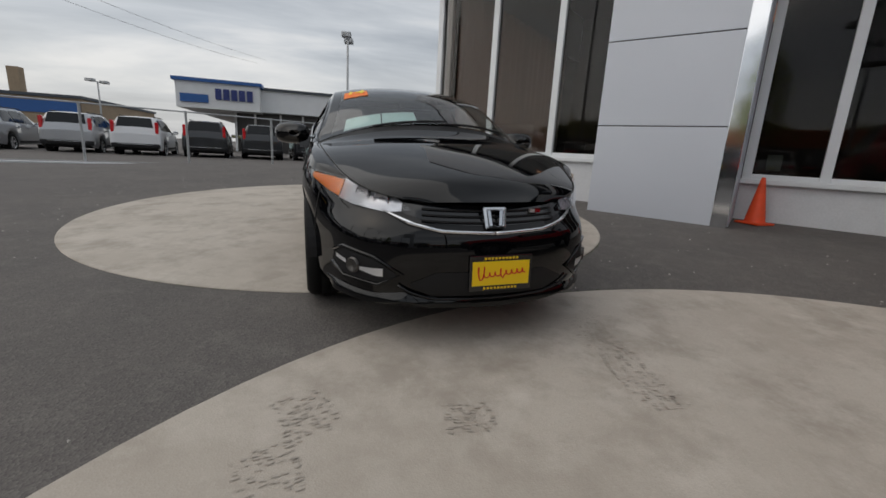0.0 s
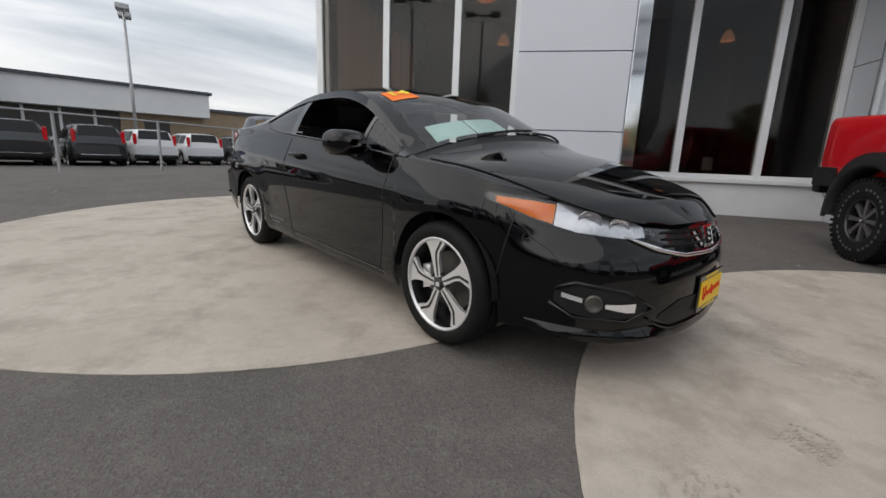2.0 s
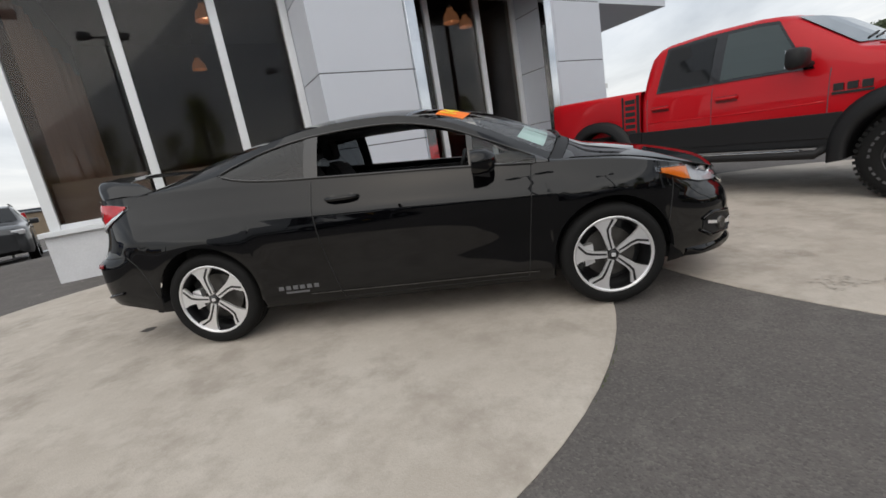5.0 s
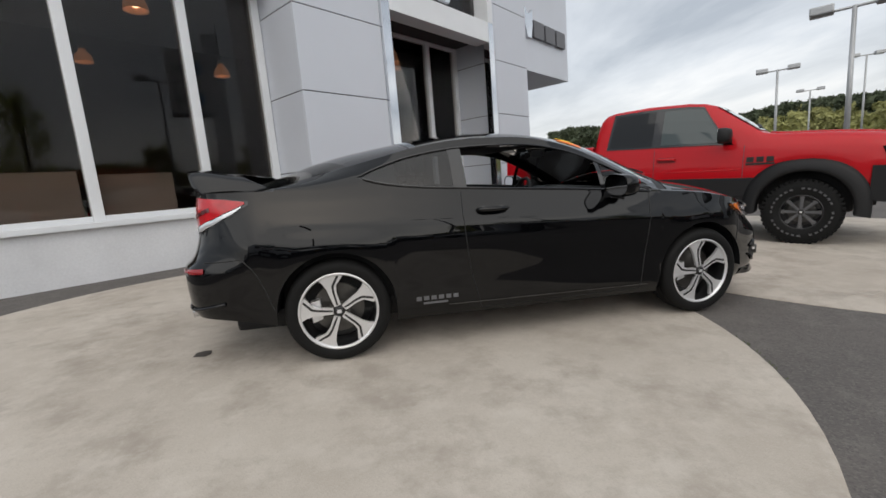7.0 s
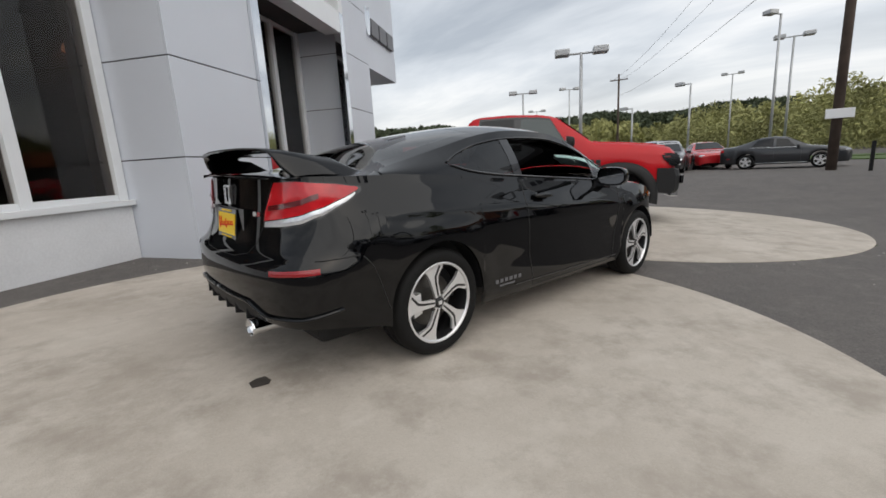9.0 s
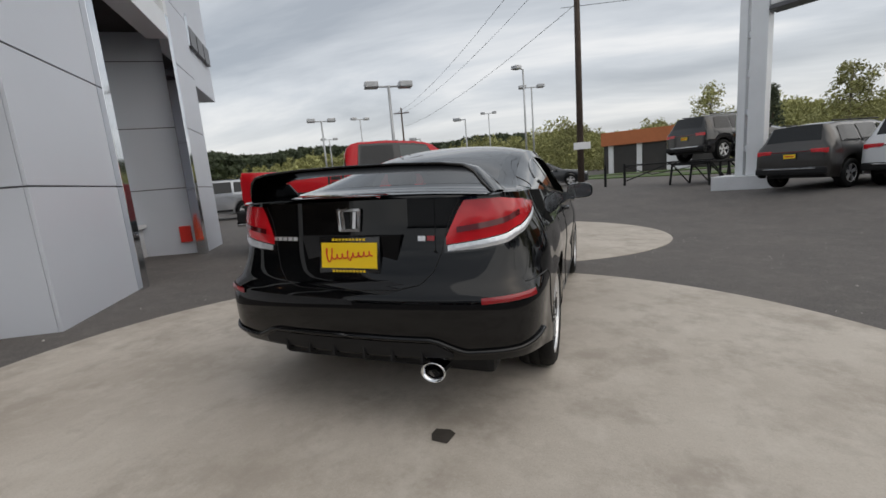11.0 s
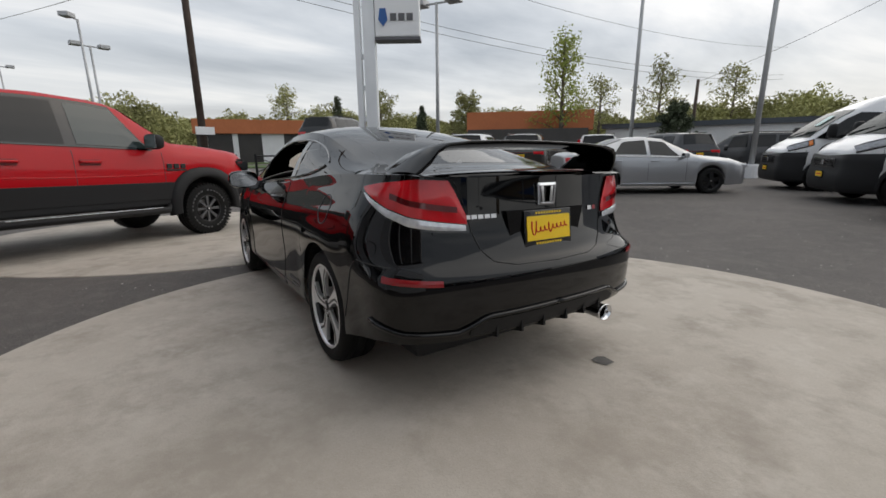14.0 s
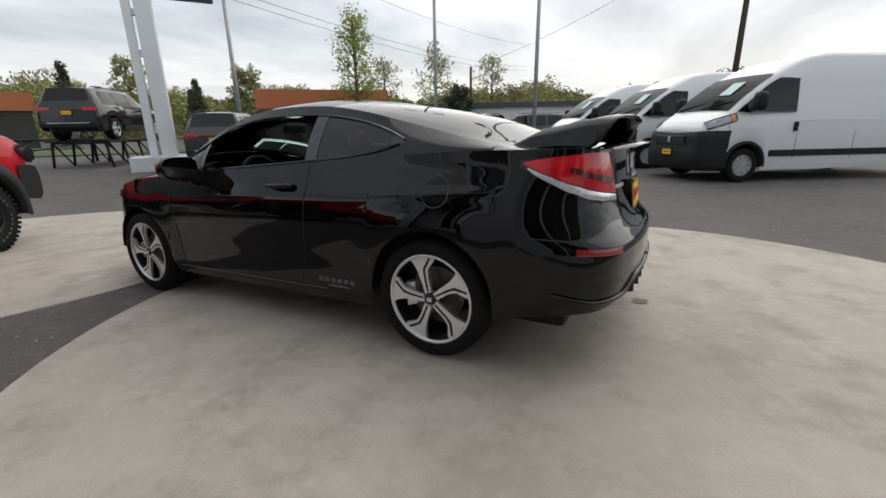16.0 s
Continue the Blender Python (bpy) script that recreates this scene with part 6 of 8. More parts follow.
def cargo_van(label):
    v = thing("cargo_van", label, "van", group="row of white vans")
    W, wr = 1.0, 0.345
    st = [(0.90, 0.92, 1.00, 1.03, 0.60, 0.46), (0.86, 0.92, 1.05, 1.10, 0.76, 0.62), (0.72, 0.92, 1.14, 1.21, 0.90, 0.76), (0.50, 0.90, 1.24, 1.33, 0.98, 0.84), (0.40, 0.24, 1.28, 1.38, W, 0.86), (0.10, 0.24, 1.31, 1.66, W, 0.85), (-0.25, 0.24, 1.34, 1.93, W, 0.83), (-0.50, 0.24, 1.36, 2.09, W, 0.82), (-0.72, 0.24, 1.37, 2.20, W, 0.81), (-0.95, 0.24, 1.38, 2.32, W, 0.80), (-1.25, 0.24, 1.39, 2.44, W, 0.80), (-1.7, 0.24, 1.4, 2.51, W, 0.82),
          (-4.9, 0.30, 1.4, 2.52, W, 0.84), (-5.0, 0.34, 1.4, 2.48, W * 0.98, 0.82)]
    sec = shell(v, "body", st, "white_paint", (0.0, -4.04), 0.42, 0.36)
    top_pane(v, sec, "windscreen", 0.37, -0.52, 0.96, "van_screen")
    # grey lower face and bumper, bowed round the nose
    bm = bmesh.new()
    rows = []
    for k in range(25):
        q = -1 + 2 * k / 24
        a = abs(q)
        y = 1.022 * math.copysign(min(1.0, 1.22 * a - 0.22 * a**3), q)
        x = 1.0 - 0.08 * a**2 - 0.50 * max(0.0, a - 0.70) ** 1.6 / 0.30 ** 1.6
        top = 0.99 + 0.05 * a
        rows.append([(x - 0.16, y * 0.96, 0.24), (x - 0.05, y * 0.985, 0.25), (x, y, 0.34), (x + 0.015, y, 0.52), (x + 0.005, y, 0.66), (x - 0.02, y, 0.72), (x - 0.02, y * 0.995, 0.88), (x - 0.045, y * 0.99, top), (x - 0.16, y * 0.95, top + 0.012)])
    grid(bm, rows)
    bmesh.ops.recalc_face_normals(bm, faces=bm.faces[:])
    part("front_bumper", bm, "grey_plastic", v, smooth=True)
    gr = new("grille"); gr.parent = v
    small_box(gr, "surround", (0.965, 0, 0.85), (0.05, 0.98, 0.20), "gloss_black", 0.02)
    for z in (0.795, 0.85, 0.905):
        small_box(gr, "bar", (0.992, 0, z), (0.016, 0.92, 0.018), "grey_plastic", 0.004)
    small_box(gr, "badge", (1.0, 0, 0.86), (0.016, 0.11, 0.12), "chrome", 0.004)
    yellow_plate(v, 1.02, 0, 0.60, 1)
    for y0, y1 in ((-0.70, -0.02), (0.02, 0.70)):
        part("wiper", tube(bmesh.new(), [(0.36, y0, 1.462), (0.27, (y0 + y1) / 2, 1.545), (0.20, y1, 1.60)], 0.012, 6), "plastic", v)
    part("price_sheet", boxed((-0.20, 0.10, 0), (0.20, 0.42, 0.006)), "doc", v, m=Matrix.Translation((-0.10, 0, 1.868)) @ pose(0, 0, 0, 0, 38.5, 0))
    for sg in (1, -1):
        bm = bmesh.new()
        prism(bm, [(0.26, 1.40), (-0.08, 1.36), (-0.98, 1.38), (-1.02, 2.02), (-0.62, 2.04), (-0.36, 1.90)], 0, sg * 0.02)
        g = part("front_door_glass", bm, "win_dark", v)
        for vv in g.data.vertices:
            zb, zm, zt, y, yt = sec(vv.co.x)
            w = (vv.co.z - zm) / max(0.1, zt - zm)
            vv.co.y += sg * (y * 0.965 + (yt - y * 0.965) * max(0, w) + 0.014)
        mm = new("door_mirror"); mm.parent = v
        bm = bmesh.new()
        rows = []
        for dx, ry, rz in ((0.09, 0.06, 0.10), (0.06, 0.105, 0.165), (-0.03, 0.115, 0.18), (-0.07, 0.105, 0.17)):
            rows.append([(0.02 + dx, sg * (1.17 + ry * math.copysign(abs(math.cos(a)) ** 0.6, math.cos(a))), 1.58 + rz * math.copysign(abs(math.sin(a)) ** 0.6, math.sin(a))) for a in [2 * math.pi * i / 20 for i in range(20)]])
        grid(bm, rows, close=True)
        bm.faces.new(bm.verts[:20])
        bmesh.ops.recalc_face_normals(bm, faces=bm.faces[:])
        part("shell", bm, "plastic", mm, smooth=True)
        small_box(mm, "mirror_glass", (-0.047, sg * 1.17, 1.58), (0.006, 0.17, 0.30), "chrome", 0.002)
        part("arm", tube(bmesh.new(), [(0.02, sg * 0.96, 1.43), (0.02, sg * 1.10, 1.45)], 0.05, 8), "plastic", mm)
        # tall swept headlamp on the corner of the nose
        hl = new("headlamp"); hl.parent = v

        def on_nose(f, w, off):
            x = 0.80 - 0.50 * f
            lo, hi = 1.045 + 0.17 * f, 1.16 + 0.20 * f ** 0.7
            z = lo + (hi - lo) * w
            zb, zm, zt, y, yt = sec(x)
            u = (z - zm) / max(0.04, zt - zm)
            yy = y * 0.985 if u < 0 else y * 0.965 + (yt - y * 0.965) * min(1.0, u)
            return (x + off * (1 - f), sg * (yy + off), z + off * 0.4)
        for nm, f0, f1, mt, off in (("housing", -0.05, 1.05, "gloss_black", 0.012), ("lens", 0.05, 0.78, "van_lens", 0.024), ("turn_signal", 0.82, 0.98, "amber", 0.020)):
            bm = bmesh.new()
            grid(bm, [[on_nose(f, w, off) for w in ((-0.06, 0.3, 0.7, 1.06) if nm == "housing" else (0.10, 0.35, 0.65, 0.90))] for f in np.linspace(f0, f1, 12)])
            bmesh.ops.recalc_face_normals(bm, faces=bm.faces[:])
            part(nm, bm, mt, hl, smooth=True)
        small_box(v, "side_moulding", (-2.02, sg * (W + 0.008), 0.58), (3.0, 0.03, 0.13), "grey_plastic", 0.012)
        small_box(v, "door_handle", (-1.02, sg * (W + 0.012), 1.10), (0.09, 0.03, 0.18), "plastic", 0.012)
        for x in (0.42, -1.08, -2.4):
            part("shut_line", tube(bmesh.new(), [(x, sg * W * 0.97, 1.30), (x, sg * (W + 0.001), 0.9), (x, sg * (W + 0.001), 0.82 if x > 0 else 0.45)], 0.005, 5), "joint", v)
        part("side_crease", tube(bmesh.new(), [(-1.1, sg * (W * 0.985), 1.22), (-4.9, sg * (W * 0.985), 1.22)], 0.012, 6), "white_paint", v)
        # dark arch surround
        bm = bmesh.new()
        o = [(0.47 * math.cos(a), 0.36 + 0.47 * math.sin(a)) for a in np.linspace(-0.1, math.pi + 0.1, 22)]
        i = [(0.40 * math.cos(a), 0.36 + 0.40 * math.sin(a)) for a in np.linspace(-0.1, math.pi + 0.1, 22)]
        grid(bm, [[(x, sg * (W - 0.02), z) for x, z in o], [(x, sg * (W + 0.02), z) for x, z in [(x * 0.98, z) for x, z in o]], [(x, sg * (W + 0.018), z) for x, z in i], [(x, sg * (W - 0.25), z) for x, z in i]])
        bmesh.ops.recalc_face_normals(bm, faces=bm.faces[:])
        part("arch_trim", bm, "grey_plastic", v, smooth=True)
        for xw in (0.0, -4.04):
            wheel_parts(v, xw, sg * (W - 0.12), wr, wr, 0.205, 0.22, sg, {"kind": "bar", "n": 10, "wide": 0.035, "mat": "pole", "lip": "pole", "cap": "pole"})
    small_box(v, "floor_pan", (-2.0, 0, 0.34), (5.2, 1.5, 0.14), "plastic", 0.03)
    return v


def rear_lamps(c, x, y, z, w, h, material="red_lens", wrap=0.12):
    for sg in (1, -1):
        small_box(c, "tail_lamp", (x + wrap / 2, sg * y, z), (wrap, w, h), material, 0.02)


def suv(label, paint, name="sport_utility_vehicle", lamp="wide", plate=True, group="parked cars"):
    c = thing(name, label, "car", group=group)
    W, wr = 0.96, 0.385
    st = [(2.50, 0.42, 0.86, 0.90, 0.62, 0.4), (2.42, 0.32, 0.94, 1.02, 0.80, 0.6), (2.15, 0.30, 1.02, 1.12, 0.92, 0.72), (1.20, 0.30, 1.10, 1.20, W, 0.80), (1.05, 0.30, 1.11, 1.22, W, 0.80), (0.35, 0.30, 1.12, 1.70, W, 0.66), (-0.2, 0.30, 1.13, 1.77, W, 0.65), (-1.6, 0.30, 1.15, 1.76, W, 0.65), (-2.20, 0.32, 1.16, 1.71, 0.95, 0.63), (-2.40, 0.36, 1.14, 1.25, 0.92, 0.72), (-2.44, 0.40, 1.05, 1.08, 0.86, 0.72), (-2.46, 0.44, 0.98, 1.0, 0.80, 0.70)]
    sec = shell(c, "body", st, paint, (1.52, -1.52), 0.45, 0.40)
    top_pane(c, sec, "windscreen", 1.0, 0.40, 0.92, "win_dark")
    top_pane(c, sec, "rear_glass", -2.385, -2.21, 0.94, "win_dark")
    for sg in (1, -1):
        side_pane(c, sec, "front_door_glass", 0.62, -0.12, 0.10, 0.86, "win_dark", sg, 0.012, (-0.22, 0))
        side_pane(c, sec, "rear_door_glass", -0.22, -1.05, 0.10, 0.86, "win_dark", sg, 0.012)
        side_pane(c, sec, "quarter_glass", -1.15, -1.95, 0.12, 0.84, "win_dark", sg, 0.012, (0, 0.12))
        mirror(c, 0.62, W, 1.18, sg, paint)
        small_box(c, "side_cladding", (0.0, sg * (W + 0.002), 0.42), (2.0, 0.02, 0.10), "plastic", 0.008)
        part("roof_rail", tube(bmesh.new(), [(0.2, sg * 0.62, 1.80), (-1.9, sg * 0.62, 1.79)], 0.018, 6), "plastic", c)
        for xw in (1.52, -1.52):
            wheel_parts(c, xw, sg * (W - 0.12), wr, wr, 0.24, 0.24, sg, {"kind": "bar", "n": 5, "wide": 0.04, "mat": "alloy", "lip": "alloy", "cap": "rim_dark"})
        small_box(c, "headlamp", (2.36, sg * 0.70, 0.92), (0.20, 0.30, 0.14), "clear_lens", 0.03)
        small_box(c, "door_handle", (-0.05, sg * (W + 0.012), 1.0), (0.2, 0.03, 0.035), paint, 0.01)
        small_box(c, "door_handle", (-1.02, sg * (W + 0.012), 1.01), (0.2, 0.03, 0.035), paint, 0.01)
    if lamp == "wide":
        rear_lamps(c, -2.46, 0.68, 1.03, 0.40, 0.13)
        small_box(c, "lamp_strip", (-2.455, 0, 1.04), (0.03, 1.0, 0.03), "red_dark", 0.006)
    elif lamp == "tall":
        for sg in (1, -1):
            small_box(c, "tail_lamp", (-2.36, sg * 0.80, 1.30), (0.16, 0.13, 0.50), "red_lens", 0.03)
    small_box(c, "rear_bumper", (-2.42, 0, 0.52), (0.18, 1.78, 0.20), "plastic", 0.05)
    small_box(c, "bumper_strip", (-2.515, 0, 0.58), (0.02, 1.3, 0.03), "steel", 0.006)
    if plate:
        yellow_plate(c, -2.475, 0, 0.92, -1)
    small_box(c, "floor_pan", (0, 0, 0.38), (4.4, 1.5, 0.14), "plastic", 0.03)
    return c


def sedan(label, paint, wheel="rim_dark", group="parked cars"):
    c = thing("sedan_car", label, "car", group=group)
    W, wr = 0.93, 0.335
    st = [(2.42, 0.34, 0.68, 0.72, 0.60, 0.4), (2.32, 0.24, 0.74, 0.80, 0.80, 0.6), (1.9, 0.22, 0.84, 0.91, 0.90, 0.72), (1.05, 0.21, 0.92, 1.0, W, 0.78), (0.92, 0.21, 0.93, 1.03, W, 0.78), (0.15, 0.21, 0.94, 1.42, W, 0.58), (-0.35, 0.21, 0.96, 1.47, W, 0.57), (-0.8, 0.21, 0.98, 1.43, W, 0.57), (-1.35, 0.22, 1.0, 1.24, W, 0.62), (-1.85, 0.25, 1.02, 1.09, 0.91, 0.70), (-2.25, 0.30, 1.02, 1.07, 0.84, 0.68), (-2.42, 0.34, 0.96, 0.98, 0.72, 0.58)]
    sec = shell(c, "body", st, paint, (1.40, -1.34), 0.39, 0.345)
    top_pane(c, sec, "windscreen", 0.88, 0.18, 0.92, "win_dark")
    top_pane(c, sec, "rear_glass", -0.85, -1.75, 0.90, "win_dark")
    for sg in (1, -1):
        side_pane(c, sec, "front_door_glass", 0.55, -0.22, 0.12, 0.84, "win_dark", sg, 0.012, (-0.35, 0))
        side_pane(c, sec, "rear_door_glass", -0.32, -1.20, 0.12, 0.84, "win_dark", sg, 0.012, (0, 0.28))
        part("window_trim", tube(bmesh.new(), [(0.55, sg * (W * 0.965 + 0.012), 0.955), (-1.2, sg * (W * 0.965 + 0.012), 0.995)], 0.010, 6), "chrome", c)
        mirror(c, 0.60, W, 1.0, sg, paint, (0.12, 0.20, 0.13))
        for x in (0.72, -0.27, -1.18):
            part("shut_line", tube(bmesh.new(), [(x, sg * W * 0.97, 0.94), (x, sg * (W + 0.001), 0.7), (x, sg * (W + 0.001), 0.36)], 0.004, 5), "joint", c)
        for x in (-0.12, -1.08):
            small_box(c, "door_handle", (x, sg * (W + 0.012), 0.86), (0.2, 0.03, 0.03), paint, 0.01)
        for xw in (1.40, -1.34):
            wheel_parts(c, xw, sg * (W - 0.11), wr, wr, 0.225, 0.22, sg, {"kind": "bar", "n": 5, "wide": 0.045, "mat": wheel, "lip": wheel, "cap": wheel})
        small_box(c, "headlamp", (2.26, sg * 0.66, 0.72), (0.22, 0.30, 0.10), "clear_lens", 0.03)
        small_box(c, "tail_lamp", (-2.26, sg * 0.68, 0.90), (0.26, 0.28, 0.12), "red_lens", 0.03)
        small_box(c, "side_reflector", (-2.05, sg * 0.90, 0.52), (0.12, 0.02, 0.03), "red_lens", 0.006)
        small_box(c, "sill_trim", (0, sg * (W + 0.002), 0.27), (1.9, 0.02, 0.03), "steel", 0.006)
    small_box(c, "floor_pan", (0, 0, 0.29), (4.3, 1.4, 0.12), "plastic", 0.03)
    return c


M["car_tint"] = mat("light_tinted_window", (0.03, 0.045, 0.045), 0.05, coat=0.5)
M["van_lens"] = mat("van_lamp_lens", (0.30, 0.31, 0.33), 0.12, 0.5, coat=0.5, vary=0.35, vscale=14)
M["van_screen"] = mat("van_window", (0.010, 0.018, 0.016), 0.06, spec=0.16)
M["van_screen"].node_tree.nodes["Principled BSDF"].inputs["IOR"].default_value = 1.2
M["dark_red_paint"] = mat("bright_red_paint", (0.5, 0.015, 0.02), 0.25, coat=0.8)

M["rim_pewter"] = mat("pewter_rim_paint", (0.14, 0.14, 0.145), 0.35, 0.6)
# body red darkened to stand for shade behind the door handles
M["dark_red"] = mat("shaded_red_paint", (0.16, 0.003, 0.006), 0.4, coat=0.4)
pickup(lie(4.40, 2.95, -56))


def make_vans():
    first = cargo_van("white high-roof cargo van with grey plastic bumper")
    h = 35.0
    f = Vector((math.cos(radians(h)), math.sin(radians(h))))
    for k, (x, y) in enumerate(((-2.16, -8.29), (-0.25, -10.85), (1.75, -13.5))):
        p = Vector((x, y)) - 0.97 * f
        m = Matrix.Translation((p.x, p.y, 0.05)) @ pose(0, 0, 0, 0, 0, h)
        if k == 0:
            first.matrix_basis = m
        else:
            copy_thing(first, m)


make_vans()


def make_lot():
    h = -50.0
    f = Vector((math.cos(radians(h)), math.sin(radians(h))))

    def rear_at(x, y, deg=h, back=2.46):
        a = radians(deg)
        px, py = x + back * math.cos(a), y + back * math.sin(a)
        return Matrix.Translation((px, py, ground_z(px, py))) @ pose(0, 0, 0, 0, 0, deg)
    white = suv("white sport utility vehicle with dark rear glass", "white_paint"); white.matrix_basis = rear_at(9.7, -8.2)
    dark = suv("dark brown-grey sport utility vehicle with yellow dealer plate", "brown_paint"); dark.matrix_basis = rear_at(8.9, -10.4)
    copy_thing(dark, rear_at(10.7, -6.2))
    mini = suv("dark grey minivan with tall rear glass", "grey_paint", "minivan"); mini.matrix_basis = rear_at(5.2, -16.6, -28)
    w2 = suv("white sport utility vehicle seen behind the silver sedan", "white_paint", lamp="tall"); w2.matrix_basis = rear_at(8.1, -14.1)
    jeep = suv("black boxy off-road wagon beyond the vans", "grey_paint", lamp="none"); jeep.matrix_basis = Matrix.Translation((5.0, -19.8, 0.05)) @ pose(0, 0, 0, 0, 0, 25)
    silver = sedan("silver four-door sedan with black wheels", "silver_paint"); silver.matrix_basis = Matrix.Translation((3.42, -9.85, 0.05)) @ pose(0, 0, 0, 0, 0, -124)
    # cars beyond the pickup
    blk = sedan("glossy black four-door sedan with bright wheels", "grey_paint", "alloy"); blk.matrix_basis = Matrix.Translation((23.2, 1.7, 0.06)) @ pose(0, 0, 0, 0, 0, -84)
    red = sedan("bright red coupe parked on the lot", "dark_red_paint", "rim_dark"); red.matrix_basis = Matrix.Translation((25.2, 5.6, 0.06)) @ pose(0, 0, 0, 0, 0, -150)
    ch = sedan("dark muscle car facing the drive", "grey_paint", "rim_dark"); ch.matrix_basis = Matrix.Translation((21.2, 6.2, 0.06)) @ pose(0, 0, 0, 0, 0, 195)
    for k in range(7):
        c = copy_thing((blk, ch, red)[k % 3 if k != 4 else 0], Matrix.Translation((30 + 3.2 * (k % 2), 7.0 + 3.3 * k, 0.06)) @ pose(0, 0, 0, 0, 0, 190 - 4 * k))
    s2 = suv("silver-grey sport utility vehicle far across the lot", "silver_paint"); s2.matrix_basis = Matrix.Translation((27.5, 9.5, 0.06)) @ pose(0, 0, 0, 0, 0, 170)
    s3 = copy_thing(white, Matrix.Translation((16.5, 17.0, 0.06)) @ pose(0, 0, 0, 0, 0, 120))
    copy_thing(dark, Matrix.Translation((14.0, 12.5, 0.06)) @ pose(0, 0, 0, 0, 0, 128))
    copy_thing(s2, Matrix.Translation((11.0, 15.5, 0.06)) @ pose(0, 0, 0, 0, 0, 130))
    # row behind the fence
    vw = suv("white crossover with tall red tail lamps behind the fence", "white_paint", lamp="tall", plate=False, group="cars behind the fence")
    vg = suv("dark grey crossover with tall red tail lamps behind the fence", "grey_paint", lamp="tall", plate=False, group="cars behind the fence")
    vs = suv("silver crossover with tall red tail lamps behind the fence", "silver_paint", lamp="tall", plate=False, group="cars behind the fence")
    row = [(vs, -17.6, -13.6), (vs, -17.9, -10.6), (vw, -18.0, -8.2), (vg, -18.4, -5.6), (vg, -18.9, -3.2), (vg, -19.6, -0.8), (vw, -21.4, 1.4), (vw, -23.0, 3.9), (vg, -24.0, 6.6)]
    seen = set()
    for ob, x, y in row:
        m = Matrix.Translation((x - 2.4, y, -0.12 + ground_z(x, y))) @ pose(0, 0, 0, 0, 0, 186)
        if ob in seen:
            copy_thing(ob, m)
        else:
            ob.matrix_basis = m
            seen.add(ob)
    d1 = copy_thing(dark, Matrix.Translation((-13.6, 4.6, 0.05)) @ pose(0, 0, 0, 0, 0, -42))
    copy_thing(vg, Matrix.Translation((-14.6, 8.4, 0.05)) @ pose(0, 0, 0, 0, 0, -42))
    tagged(d1, "black crossover facing the building's corner")
    # vehicle on the display stand
    jr = suv("black crossover raised on a steel display stand", "gloss_black", "display_crossover", lamp="wide"); jr.matrix_basis = Matrix.Translation((17.39, -6.46, 0.98)) @ pose(0, 0, 0, 0, 0, -52)
    st = thing("display_stand", "low steel trestle stand carrying a crossover", "stand", Matrix.Translation((17.39, -6.46, 0.02)) @ pose(0, 0, 0, 0, 0, -52))
    for sg in (1, -1):
        small_box(st, "runway", (0, sg * 0.83, 0.93), (4.6, 0.34, 0.06), "plastic")
        for x in (-2.2, -1.1, 0.0, 1.1, 2.2):
            part("leg", tube(bmesh.new(), [(x, sg * 0.83, 0.9), (x, sg * 0.95, 0.0)], 0.045, 8), "plastic", st)
        for x in (-1.65, -0.55, 0.55, 1.65):
            part("brace", tube(bmesh.new(), [(x - 0.5, sg * 0.85, 0.88), (x + 0.5, sg * 0.93, 0.06)], 0.03, 6), "plastic", st)
    for x in (-2.2, 0, 2.2):
        part("cross_bar", tube(bmesh.new(), [(x, -0.83, 0.88), (x, 0.83, 0.88)], 0.04, 8), "plastic", st)


make_lot()

# ---- poles, signs, wires ----
def lamp_post(x, y, z, heads=2, label="tall grey steel lot light with twin heads", deg=0.0, r=0.10):
    p = thing("lot_light", label, "street lamp", Matrix.Translation((x, y, ground_z(x, y) - 0.02)) @ pose(0, 0, 0, 0, 0, deg), "lot lights")
    part("base", spun(bmesh.new(), [(0.001, 0.55), (0.26, 0.55), (0.28, 0.5), (0.28, 0.0)], 16, "z"), "lowwall", p)
    part("pole", tube(bmesh.new(), [(0, 0, 0.4), (0, 0, z)], [r, r * 0.7], 10), "pole", p, smooth=True)
    part("arm", tube(bmesh.new(), [(0, -0.7, z - 0.05), (0, 0.7, z - 0.05)] if heads == 2 else [(0, 0, z - 0.05), (0, 0.8, z)], 0.05, 8), "pole", p)
    for sg in ((1, -1) if heads == 2 else (1,)):
        part("lamp_head", boxed((-0.32, sg * 0.55, z - 0.12), (0.32, sg * 1.25, z + 0.18), 0.05), "pole", p)
    return p


